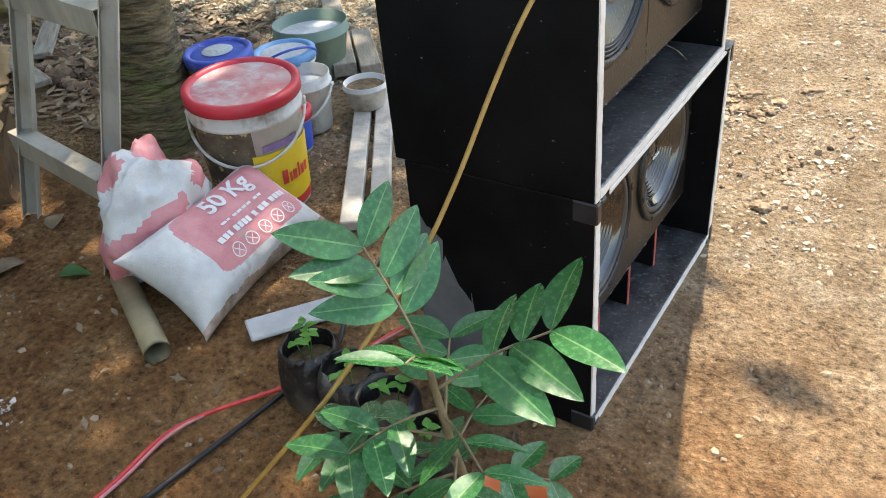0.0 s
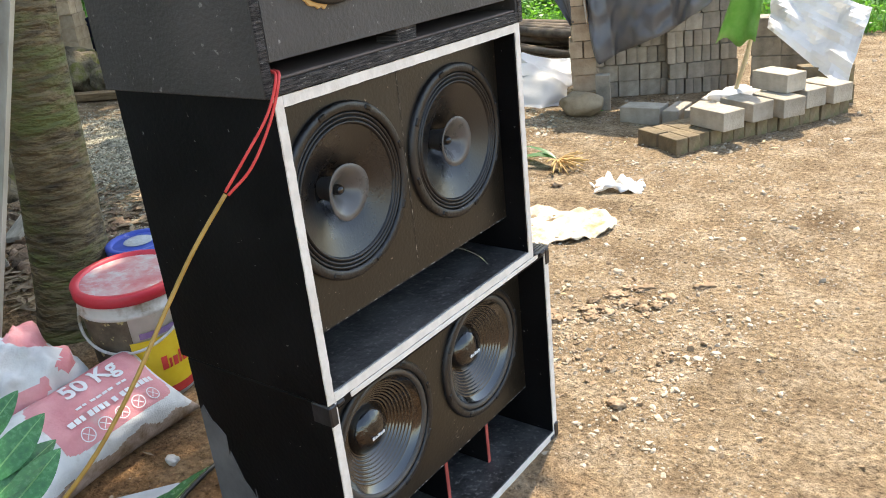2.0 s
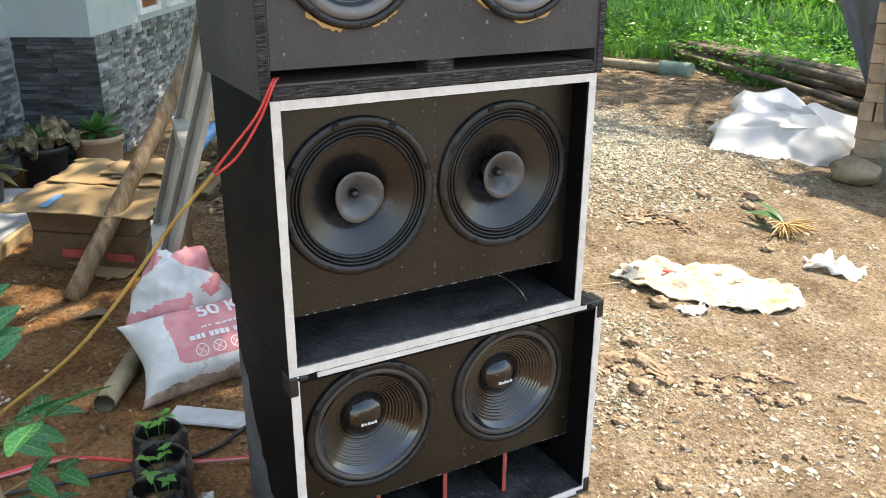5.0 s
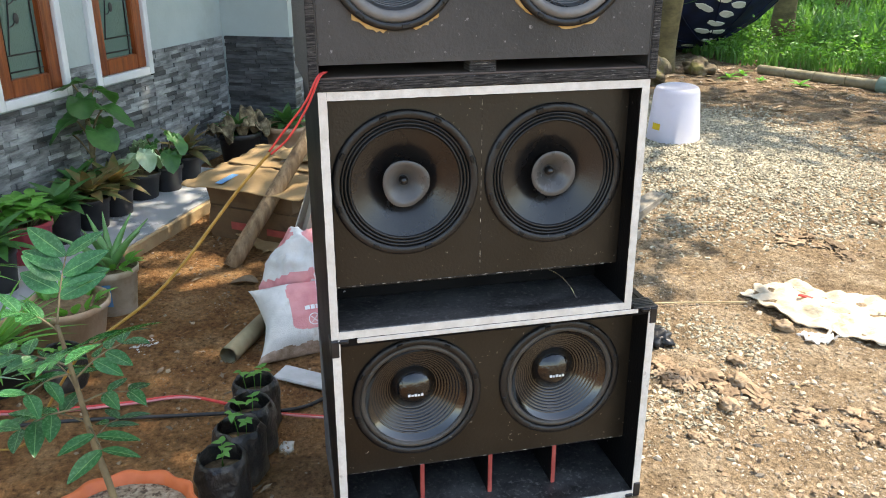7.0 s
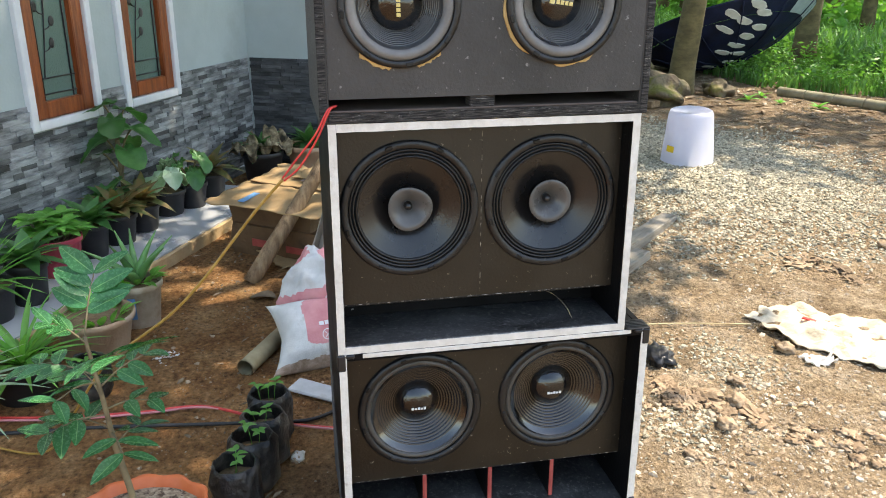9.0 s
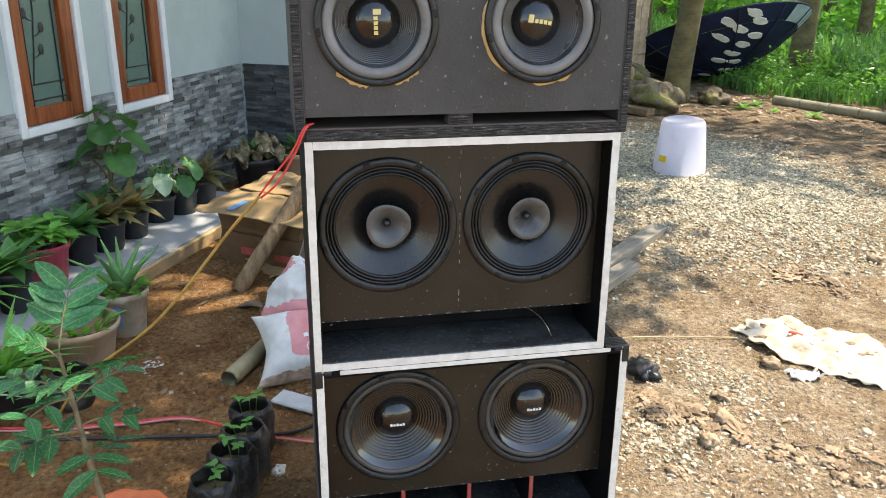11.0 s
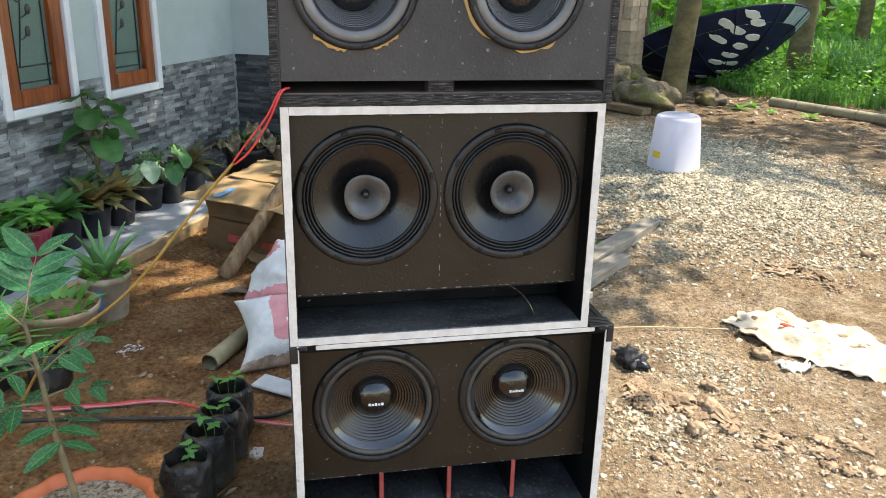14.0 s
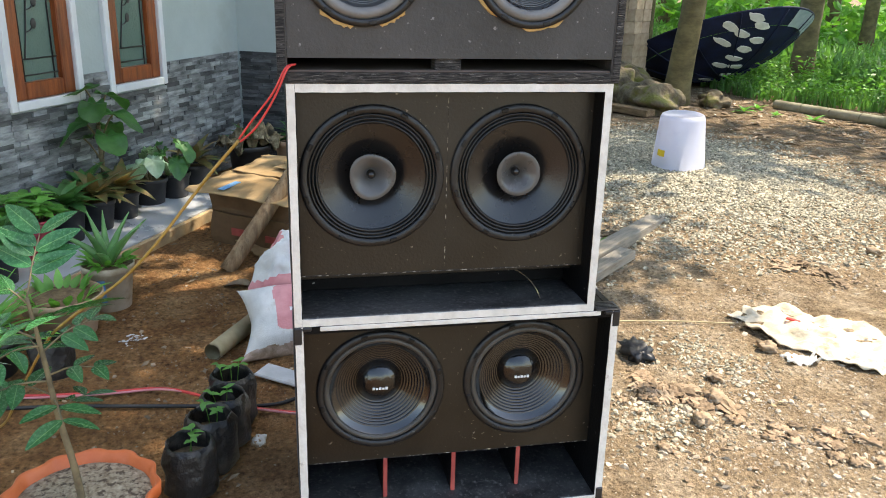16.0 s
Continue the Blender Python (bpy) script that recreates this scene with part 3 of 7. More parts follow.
# ---- ground ----
def make_ground():
    xs = np.concatenate([[-400, -150, -60, -30, -18, -13], np.arange(-10, 3.01, 0.06), [5, 10, 25, 60, 150, 400]])
    ys = np.concatenate([[-400, -150, -60, -25, -10, -5], np.arange(-2, 9.51, 0.06), [11, 14, 20, 32, 60, 150, 400]])
    verts = [(x, y, ground_z(x, y) if -10.5 < x < 3.5 and -2.5 < y < 10 else 0.0) for x in xs for y in ys]
    ny = len(ys)
    faces = [(i * ny + j, (i + 1) * ny + j, (i + 1) * ny + j + 1, i * ny + j + 1) for i in range(len(xs) - 1) for j in range(ny - 1)]
    ob = raw("ground", verts, faces, "earth", flat=False)
    tagged(ob, "bare trampled brown earth yard, stony and damp near the house", "ground", kind="structure")


make_ground()

# ---- house ----
HX, HN, HK = Vector((0.882, -0.471, 0)), Vector((0.471, 0.882, 0)), Vector((-5.0, 0.976, 0))
HOUSE = Matrix(((HX.x, HN.x, 0, HK.x), (HX.y, HN.y, 0, HK.y), (0, 0, 1, 0), (0, 0, 0, 1)))   # u along the window wall, v out of it
WALL_H, STONE_H = 2.9, 0.83
WINDOWS = ((0.95, 1.51), (1.73, 2.27))


def house_wall(name, pieces):
    bm = bmesh.new()
    for p in pieces:
        box(bm, *p)
    bm.transform(HOUSE)
    return tagged(part(name, bm, "wall"), "pale blue painted masonry house wall", "wall", kind="structure")


WIN_Z0, WIN_Z1 = 0.7, 1.95
wall_a = house_wall("wall_north", [(0, -0.15, 0, 0.95, 0, WALL_H), (1.51, -0.15, 0, 1.73, 0, WALL_H), (2.27, -0.15, 0, 6.0, 0, WALL_H),
                                   (0.95, -0.15, 0, 1.51, 0, WIN_Z0), (0.95, -0.15, WIN_Z1, 1.51, 0, WALL_H), (1.73, -0.15, 0, 2.27, 0, WIN_Z0), (1.73, -0.15, WIN_Z1, 2.27, 0, WALL_H)])
wall_b = house_wall("wall_east", [(-0.15, 0.0, 0, 0, 0.52, WALL_H)])
wall_c = house_wall("wall_far", [(-0.98, 0.37, 0, -0.15, 0.52, WALL_H), (-1.5, 0.37, 0, -0.98, 0.52, 0.88), (-1.5, 0.37, 2.05, -0.98, 0.52, WALL_H), (-1.72, 0.37, 0, -1.5, 0.52, WALL_H),
                                (-2.24, 0.37, 0, -1.72, 0.52, 0.88), (-2.24, 0.37, 2.05, -1.72, 0.52, WALL_H), (-5.0, 0.37, 0, -2.24, 0.52, WALL_H)])


def cladding(name, parent, spans, place, label, mat="stone"):
    """Thin ledge stones in uneven courses."""
    bm = bmesh.new()
    r = random.Random(name)
    z = 0.0
    while z < STONE_H - 0.012:
        h = min(r.uniform(0.022, 0.034), STONE_H - z)
        for a, b in spans:
            x = a
            while x < b - 1e-4:
                w = min(r.uniform(0.07, 0.2), b - x)
                if b - x - w < 0.03:
                    w = b - x
                d = r.uniform(0.006, 0.022)
                top = STONE_H if z + h > STONE_H - 0.012 else z + h - 0.0015
                box(bm, *place(x, x + w - 0.0015, z, top, d))
                x += w
        z += h
    bm.transform(HOUSE)
    ob = part(name, bm, mat, parent)
    return tagged(ob, label, kind="stuff")


cladding("ledge_stone", wall_a, [(0.022, 0.95), (1.51, 1.73), (2.27, 5.0)], lambda a, b, z, t, d: (a, 0, z, b, d, t), "grey split ledge stone cladding")
bm = bmesh.new()
r = random.Random(3)
for k in range(26):          # stones below the windows
    for a, b in WINDOWS:
        x = a
        while x < b - 0.01:
            w = min(r.uniform(0.07, 0.2), b - x)
            box(bm, x, 0, k * 0.0265, x + w - 0.0015, r.uniform(0.006, 0.022), k * 0.0265 + 0.025)
            x += w
bm.transform(HOUSE)
tagged(part("ledge_stone", bm, "stone", wall_a), "grey split ledge stone cladding", kind="stuff")
cladding("ledge_stone", wall_b, [(0.022, 0.545)], lambda a, b, z, t, d: (0, a, z, d, b, t), "ledge stone cladding with shade in its colour", "stone_shaded")
cladding("ledge_stone", wall_c, [(-5.0, -0.001)], lambda a, b, z, t, d: (a, 0.52, z, b, 0.52 + d, t), "grey split ledge stone cladding")


def window(name, u0, u1, z0, z1, v):
    ob = thing(name, "varnished wooden casement with leaded glass and white surround", "window", kind="structure")
    w = 0.045
    bm = bmesh.new()
    for a in ((u0 - w + 0.045, v - 0.03, z0, u0 + 0.045, v + 0.03, z1), (u1 - 0.045, v - 0.03, z0, u1, v + 0.03, z1), (u0 + 0.045, v - 0.03, z0, u1 - 0.045, v + 0.03, z0 + 0.045), (u0 + 0.045, v - 0.03, z1 - 0.045, u1 - 0.045, v + 0.03, z1)):
        box(bm, *a, bev=0.004)
    bm.transform(HOUSE)
    part("surround", bm, "white_trim", ob, "white painted plaster surround")
    a, b, c, d = u0 + 0.048, u1 - 0.048, z0 + 0.048, z1 - 0.048
    bm = bmesh.new()
    f = 0.085
    for q in ((a, v - 0.05, c, a + f, v + 0.012, d), (b - f, v - 0.05, c, b, v + 0.012, d), (a + f, v - 0.05, c, b - f, v + 0.012, c + f), (a + f, v - 0.05, d - f, b - f, v + 0.012, d)):
        box(bm, *q, bev=0.006)
    bm.transform(HOUSE)
    part("window_frame", bm, "window_wood", ob, "reddish varnished wooden frame")
    part("pane", boxed(a + f, v - 0.03, c + f, b - f, v - 0.022, d - f, m=HOUSE), "glass", ob, "greenish patterned glass")
    x0, x1, y0, y1 = a + f, b - f, c + f, d - f
    bm = bmesh.new()
    vv = v - 0.018
    for p, q in (((x0 + 0.03, y0), (x0 + 0.03, y1)), ((x1 - 0.03, y0), (x1 - 0.03, y1)), ((x0, y0 + 0.03), (x1, y0 + 0.03)), ((x0, y0 + 0.11), (x1, y0 + 0.11))):
        tube([(p[0], vv, p[1]), (q[0], vv, q[1])], 0.004, 6, bm=bm)
    bm.transform(HOUSE)
    part("lead_bar", bm, "black_wire", ob, "dark lead glazing bars")
    bm = bmesh.new()
    s = curve_points([(x1 - 0.05, vv, y0 + 0.11), (x1 - 0.09, vv, y0 + 0.32), ((x0 + x1) / 2 + 0.02, vv, y0 + 0.55), ((x0 + x1) / 2 + 0.04, vv, y1)], 24)
    tube(s, 0.004, 6, bm=bm)
    for i, side in ((5, -1), (9, -1), (12, 1), (15, -1), (18, 1), (21, -1)):
        p = s[i]
        e = p + Vector((side * 0.06, 0, 0.04))
        tube(curve_points([p, p + Vector((side * 0.035, 0, 0.01)), e], 6), 0.003, 5, bm=bm)
        o = bmesh.ops.create_icosphere(bm, subdivisions=2, radius=1.0)["verts"]
        bmesh.ops.transform(bm, matrix=Matrix.Translation(e) @ Matrix.Diagonal((0.02, 0.004, 0.027, 1)), verts=o)
    bm.transform(HOUSE)
    part("vine_motif", bm, "black_wire", ob, "dark leaded vine with round leaves")
    return ob


window("window_1", *WINDOWS[0], WIN_Z0, WIN_Z1, 0.0)
window("window_2", *WINDOWS[1], WIN_Z0, WIN_Z1, 0.0)
window("window_3", -1.5, -0.98, 0.88, 2.05, 0.52)
window("window_4", -2.24, -1.72, 0.88, 2.05, 0.52)
inside = bmesh.new()
for u0, u1, v in ((0.9, 2.4, -0.9), (-2.4, -0.9, -0.4)):
    box(inside, u0, v - 0.05, 0, u1, v, 2.4)
inside.transform(HOUSE)
tagged(part("wall_inside", inside, "wall"), "plain inner wall of the house room", "wall", kind="structure")

porch = part("porch_floor", boxed(0.8, 0.0, 0.0, 6.0, 0.585, 0.07, m=HOUSE), "porch")
tagged(porch, "pale glazed porch floor slab beside the house", "floor", kind="structure")
tagged(part("porch_edge", boxed(0.79, 0.585, -0.02, 6.0, 0.61, 0.064, m=HOUSE, bev=0.006), "porch_edge"), "muddy concrete edge of the porch", "edge", kind="structure")
# Out of view: roof and eave are added to shade wall and porch.
roofm = boxed(-5.2, -4.0, WALL_H, 6.2, 0.3, WALL_H + 0.12, m=HOUSE)
tagged(part("roof", roofm, "white_trim"), "unseen flat roof with an eave added over the porch", "roof", kind="structure")
tagged(part("wall_rear", boxed(-5, -4, 0, 6, -3.85, WALL_H, m=HOUSE), "wall"), "plain rear wall closing the house", "wall", kind="structure")


# ---- speaker cabinets ----
def rect_with_holes(y0, y1, z0, z1, holes, thick, r):
    """A board with round holes, facing +x, its face in the plane x = 0."""
    bm = bmesh.new()
    cuts = [y0] + [(a[0] + b[0]) / 2 for a, b in zip(holes, holes[1:])] + [y1]
    for (cy, cz), a, b in zip(holes, cuts, cuts[1:]):
        angs = sorted([2 * math.pi * k / 48 for k in range(48)] + [math.atan2(z - cz, y - cy) % (2 * math.pi) for y in (a, b) for z in (z0, z1)])
        rim, out = [], []
        for t in angs:
            c, s = math.cos(t), math.sin(t)
            ky = ((b if c > 0 else a) - cy) / c if abs(c) > 1e-9 else 1e9
            kz = ((z1 if s > 0 else z0) - cz) / s if abs(s) > 1e-9 else 1e9
            k = min(ky, kz)
            rim.append((cy + r * c, cz + r * s))
            out.append((cy + k * c, cz + k * s))
        n = len(angs)
        R = [[bm.verts.new((x, *p)) for p in q] for x, q in ((0, rim), (0, out), (-thick, rim), (-thick, out))]
        for i in range(n):
            j = (i + 1) % n
            bm.faces.new((R[0][i], R[1][i], R[1][j], R[0][j]))
            bm.faces.new((R[2][i], R[2][j], R[3][j], R[3][i]))
            bm.faces.new((R[0][i], R[0][j], R[2][j], R[2][i]))
            bm.faces.new((R[1][i], R[3][i], R[3][j], R[1][j]))
    bmesh.ops.remove_doubles(bm, verts=bm.verts, dist=1e-5)
    return bm


def driver(parent, x, y, z, R, kind, spin=0.0):
    """Loudspeaker facing +x with its gasket ring, surround, cone and centre."""
    m = Matrix.Translation((x, y, z))
    d = part("driver", lathe([(R, -0.004), (R, 0.006), (R - 0.004, 0.010), (R * 0.9, 0.011), (R * 0.885, 0.006), (R * 0.885, -0.02)], 64, "x", m=m), "ring", parent,
             {"whizzer": "black loudspeaker with a matt cone and whizzer horn", "woofer": "black woofer with ribbed cone and glossy cap", "top": "black woofer with a grey rubber surround"}[kind])
    if kind == "whizzer":
        prof, q = [], R * 0.885
        for i in range(3):      # corrugated edge
            for s in range(7):
                prof.append((q - (i + s / 6) * 0.0082, 0.006 * math.sin(math.pi * s / 6) ** 0.8 + 0.001))
        part("surround", lathe(prof, 64, "x", m=m), "rubber", d)
        e = prof[-1][0]
        part("cone", lathe([(e, 0.002), (e - 0.004, 0.0), (e * 0.75, -0.012), (e * 0.52, -0.027), (e * 0.33, -0.048), (0.03, -0.07), (0.0, -0.07)], 64, "x", m=m), "cone", d)
        hw = (lambda a, i: 1 + 0.035 * math.sin(3 * a + 1) * (i > 3)) if spin else None
        part("horn", lathe([(0.0, -0.034), (0.013, -0.033), (0.019, -0.027), (0.03, -0.013), (0.043, -0.003), (0.055, 0.003), (0.0555, 0.001), (0.042, -0.007), (0.027, -0.03), (0.022, -0.065)], 48, "x", wobble=hw, m=m), "horn", d, "grey flared whizzer horn")
        part("bullet", lathe([(0.0, -0.014), (0.006, -0.016), (0.0105, -0.023), (0.011, -0.036)], 24, "x", m=m), "cone", d)
    else:
        grey = "grey_rubber" if kind == "top" else "dark_rubber"
        q = R * 0.885
        sw = 1.0 if kind == "top" else 0.62
        part("surround", lathe([(q, 0.002), (q - 0.004 * sw, 0.009 * sw), (q - 0.012 * sw, 0.012 * sw), (q - 0.02 * sw, 0.008 * sw), (q - 0.024 * sw, 0.0)], 64, "x", m=m), grey, d, "dusty grey rubber surround")
        e = q - 0.024 * sw
        prof = []
        n = 11
        for i in range(n * 8 + 1):
            t = i / (n * 8)
            rr = e + (0.058 - e) * t
            rib = 0.0018 * (0.5 - 0.5 * math.cos(2 * math.pi * t * n)) ** 1.5 if 0.16 < t < 0.95 else 0
            prof.append((rr, -0.055 * t ** 0.85 + rib))
        part("cone", lathe(prof, 64, "x", m=m), "cone_gloss" if kind == "woofer" else "cone_grey", d, "black ribbed cone" if kind == "woofer" else "grey ribbed cone with sky sheen in its colour")
        c0 = prof[-1][1]
        part("dust_cap", lathe([(0.06, c0), (0.056, c0 + 0.012), (0.045, c0 + 0.024), (0.028, c0 + 0.032), (0.012, c0 + 0.0355), (0.0, c0 + 0.036)], 40, "x", m=m), "cap_gloss", d, "glossy black dust cap")
        bm = bmesh.new()
        if kind == "woofer":        # small emblem, drawn as plain blocks
            for k in range(5):
                box(bm, 0, -0.02 + k * 0.0085, -0.0035, 0.002, -0.0135 + k * 0.0085, 0.0035 - 0.0018 * (k % 2))
            bm.transform(Matrix.Translation((x + c0 + 0.0355, y + 0.0, z - 0.008)))
            part("emblem", bm, "white_print", d)
        else:
            box(bm, 0, -0.028, -0.006, 0.002, -0.016, 0.012)
            for k in range(4):
                box(bm, 0, -0.012 + k * 0.0105, -0.005, 0.002, -0.004 + k * 0.0105, 0.004)
            bm.transform(Matrix.Translation((x + c0 + 0.0345, y, z)) @ Matrix.Rotation(spin, 4, "X"))
            part("emblem", bm, "gold_print", d)
    bm = None
    n = 8
    for k in range(n):
        a = 2 * math.pi * (k + 0.35 + spin * 0.1) / n
        s = boxed(-0.003, -0.009, -0.005, 0.004, 0.009, 0.005, bev=0.002)
        s.transform(Matrix.Translation((x + 0.009, y + R * 0.945 * math.cos(a), z + R * 0.945 * math.sin(a))) @ Matrix.Rotation(a - math.pi / 2, 4, "X"))
        part("screw", s, "screw", d)
    return d


def shell(name, label, x0, x1, y0, y1, z0, z1, t, mat, shelf_mat):
    """Open-fronted box: sides, top, bottom, back; the front is at x1."""
    ob = thing(name, label, "loudspeaker", Matrix.Translation(((x0 + x1) / 2, (y0 + y1) / 2, z0)), "stacked speaker cabinets")
    inv = ob.matrix_world.inverted()

    def panel(n, dims, mt, lab=""):
        p = dims if isinstance(dims, bmesh.types.BMesh) else boxed(*dims, bev=0.002)
        p.transform(inv)
        return part(n, p, mt, ob, lab)
    panel("side_panel", (x0, y0, z0, x1, y0 + t, z1), mat)
    panel("side_panel", (x0, y1 - t, z0, x1, y1, z1), mat)
    panel("top_panel", (x0, y0 + t, z1 - t, x1, y1 - t, z1), mat)
    panel("bottom_panel", (x0, y0 + t, z0, x1, y1 - t, z0 + t), shelf_mat, "scuffed black bottom board")
    panel("back_panel", (x0, y0 + t, z0 + t, x0 + t, y1 - t, z1 - t), mat)
    return ob, inv, panel


def rough_strip(panel, dims):
    """A hand-painted strip whose sides waver."""
    x0, y0, z0, x1, y1, z1 = dims
    r = random.Random(int(y0 * 1000 + z0 * 77))
    tall = z1 - z0 > y1 - y0
    n = 36
    bm = bmesh.new()
    rows = []
    for i in range(n + 1):
        t = i / n
        a, b = r.uniform(-0.0003, 0.0007), r.uniform(-0.0007, 0.0003)
        lift = r.uniform(-0.0006, 0.0004)
        if tall:
            q = ((y0 + a, z0 + (z1 - z0) * t), (y1 + b, z0 + (z1 - z0) * t))
        else:
            q = ((y0 + (y1 - y0) * t, z0 + a), (y0 + (y1 - y0) * t, z1 + b))
        rows.append([bm.verts.new((x, *p)) for x, p in ((x0, q[0]), (x1 + lift, q[0]), (x1 + lift, q[1]), (x0, q[1]))])
    for a, b in zip(rows, rows[1:]):
        for k in range(4):
            bm.faces.new((a[k], a[(k + 1) % 4], b[(k + 1) % 4], b[k]))
    bm.faces.new(rows[0])
    bm.faces.new(rows[-1])
    bmesh.ops.recalc_face_normals(bm, faces=bm.faces)
    panel("edge_trim", bm, "white_edge", "roughly painted white front edge")


def edges(panel, x1, y0, y1, z0, z1, t, skip=()):
    for n, dims in (("l", (x1, y0, z0, x1 + 0.003, y0 + t, z1)), ("r", (x1, y1 - t, z0, x1 + 0.003, y1, z1)), ("t", (x1, y0 + t, z1 - t, x1 + 0.003, y1 - t, z1)), ("b", (x1, y0 + t, z0, x1 + 0.003, y1 - t, z0 + t))):
        if n not in skip:
            rough_strip(panel, dims)


def baffle(ob, inv, x, y0, y1, z0, z1, holes, r, mat):
    bm = rect_with_holes(y0, y1, z0, z1, holes, 0.018, r)
    bm.transform(inv @ Matrix.Translation((x, 0, 0)))
    return part("baffle", bm, mat, ob, "dark painted front board")


# lower cabinet
SKEW = radians(-1.2)      # the whole stack is turned a little towards the house


def turn_stack(ob):
    ob.matrix_world = Matrix.Translation((-0.465, 1.169, 0)) @ Matrix.Rotation(SKEW, 4, "Z") @ Matrix.Translation((0.465, -1.169, 0)) @ ob.matrix_world


LX, LY0, LY1, LZ1 = -0.464, 1.170, 1.999, 0.58
low, inv, panel = shell("speaker_cabinet", "black bottom speaker cabinet on the earth, grey primer streaks", -0.88, LX, LY0, LY1, 0.0, LZ1, 0.02, "gloss_black", "shelf")
edges(panel, LX, LY0, LY1, 0.0, LZ1, 0.02, skip=("t",))
panel("edge_trim", (LX, LY0 + 0.06, LZ1 - 0.012, LX + 0.003, LY1 - 0.05, LZ1), "white_edge", "thin white front edge")
bx = LX - 0.08
baffle(low, inv, bx, LY0 + 0.021, LY1 - 0.021, 0.147, LZ1 - 0.021, [(1.388, 0.356), (1.778, 0.362)], 0.146, "baffle")
driver(low, inv.translation.x + bx, inv.translation.y + 1.388, 0.356, 0.169, "woofer")
driver(low, inv.translation.x + bx, inv.translation.y + 1.778, 0.362, 0.169, "woofer")
panel("inner_shelf", (-0.86, LY0 + 0.021, 0.152, bx - 0.02, LY1 - 0.021, 0.167), "gloss_black")
for y in (1.4, 1.59, 1.775):
    panel("port_fin", (bx - 0.2, y - 0.006, 0.021, bx - 0.004, y + 0.006, 0.151), "gloss_black", "black port divider")
    panel("fin_edge", (bx - 0.0038, y - 0.006, 0.021, bx - 0.001, y + 0.006, 0.151), "fin", "dull red painted divider edge")
for y, s in ((LY0, 1), (LY1, -1)):
    for z, q in ((LZ1, -1), (0.0, 1)):
        bm = bmesh.new()
        a, b = sorted((y - s * 0.003, y + s * 0.04))
        c, e = sorted((z - q * 0.0, z + q * 0.045))
        strip = sorted((z, z + q * 0.011))
        post = sorted((y - s * 0.003, y + s * 0.017))
        box(bm, LX - 0.045, post[0], c, LX + 0.006, post[1], e, bev=0.003)
        box(bm, LX - 0.045, min(a, b) if s < 0 else post[1], strip[0], LX + 0.006, post[0] if s < 0 else b, strip[1], bev=0.003)
        bm.transform(inv)
        cap = part("corner_cap", bm, "corner", low, "grey moulded plastic corner protector")
bm = boxed(LX - 0.05, LY1 - 0.064, LZ1 + 0.0005, LX + 0.006, LY1 + 0.003, LZ1 + 0.0045, bev=0.0015)
for k in range(5):
    box(bm, LX - 0.046 + k * 0.009, LY1 - 0.06, LZ1 + 0.0045, LX - 0.041 + k * 0.009, LY1 - 0.004, LZ1 + 0.0062)
bm.transform(inv)
part("corner_plate", bm, "corner", low, "ribbed grey plastic corner plate")
# brushed primer patch where the black paint stops, on the outer side
bm = bmesh.new()
pts = [(-0.876, 0.005), (-0.62, 0.005)]
r = random.Random(5)
for k in range(19):
    t = k / 18
    pts.append((-0.62 - 0.235 * t + r.uniform(-0.012, 0.012), 0.02 + 0.42 * t ** 0.8 + r.uniform(-0.035, 0.03)))
pts.append((-0.876, 0.45))
vs = [bm.verts.new((x, LY0 - 0.0015, z)) for x, z in pts]
bm.faces.new(vs)
ex = bmesh.ops.extrude_face_region(bm, geom=list(bm.faces))
bmesh.ops.translate(bm, verts=[v for v in ex["geom"] if isinstance(v, bmesh.types.BMVert)], vec=(0, 0.001, 0))
bmesh.ops.recalc_face_normals(bm, faces=bm.faces)
bm.transform(inv)
part("primer_patch", bm, "grey_primer", low, "unpainted grey primer with brushed edge")

# middle cabinet
panel("chipped_edge", (bx - 0.002, LY0 + 0.022, 0.1455, bx + 0.0012, LY1 - 0.022, 0.148), "scuff", "chipped lower edge of the board")
turn_stack(low)
MX, MY0, MY1, MZ0, MZ1 = -0.465, 1.169, 1.928, 0.5815, 1.1595
midc, inv, panel = shell("speaker_cabinet", "black twin speaker cabinet with white painted front edges", -0.90, MX, MY0, MY1, MZ0, MZ1, 0.021, "gloss_black", "shelf")
edges(panel, MX, MY0, MY1, MZ0, MZ1, 0.019)
bx = MX - 0.055
baffle(midc, inv, bx, MY0 + 0.022, MY1 - 0.022, 0.69, MZ1 - 0.022, [(1.364, 0.934), (1.724, 0.934)], 0.146, "baffle")
driver(midc, inv.translation.x + bx, inv.translation.y + 1.364, 0.934 - MZ0, 0.172, "whizzer", 0.5)
driver(midc, inv.translation.x + bx, inv.translation.y + 1.724, 0.934 - MZ0, 0.172, "whizzer")
panel("batten", (bx - 0.11, MY0 + 0.022, 0.655, bx - 0.07, MY1 - 0.022, 0.695), "baffle")
# Black board added close behind the slot, standing in for the baffle's shade.
panel("inner_back", (bx - 0.14, MY0 + 0.022, MZ0 + 0.022, bx - 0.125, MY1 - 0.022, 0.685), "gloss_black")

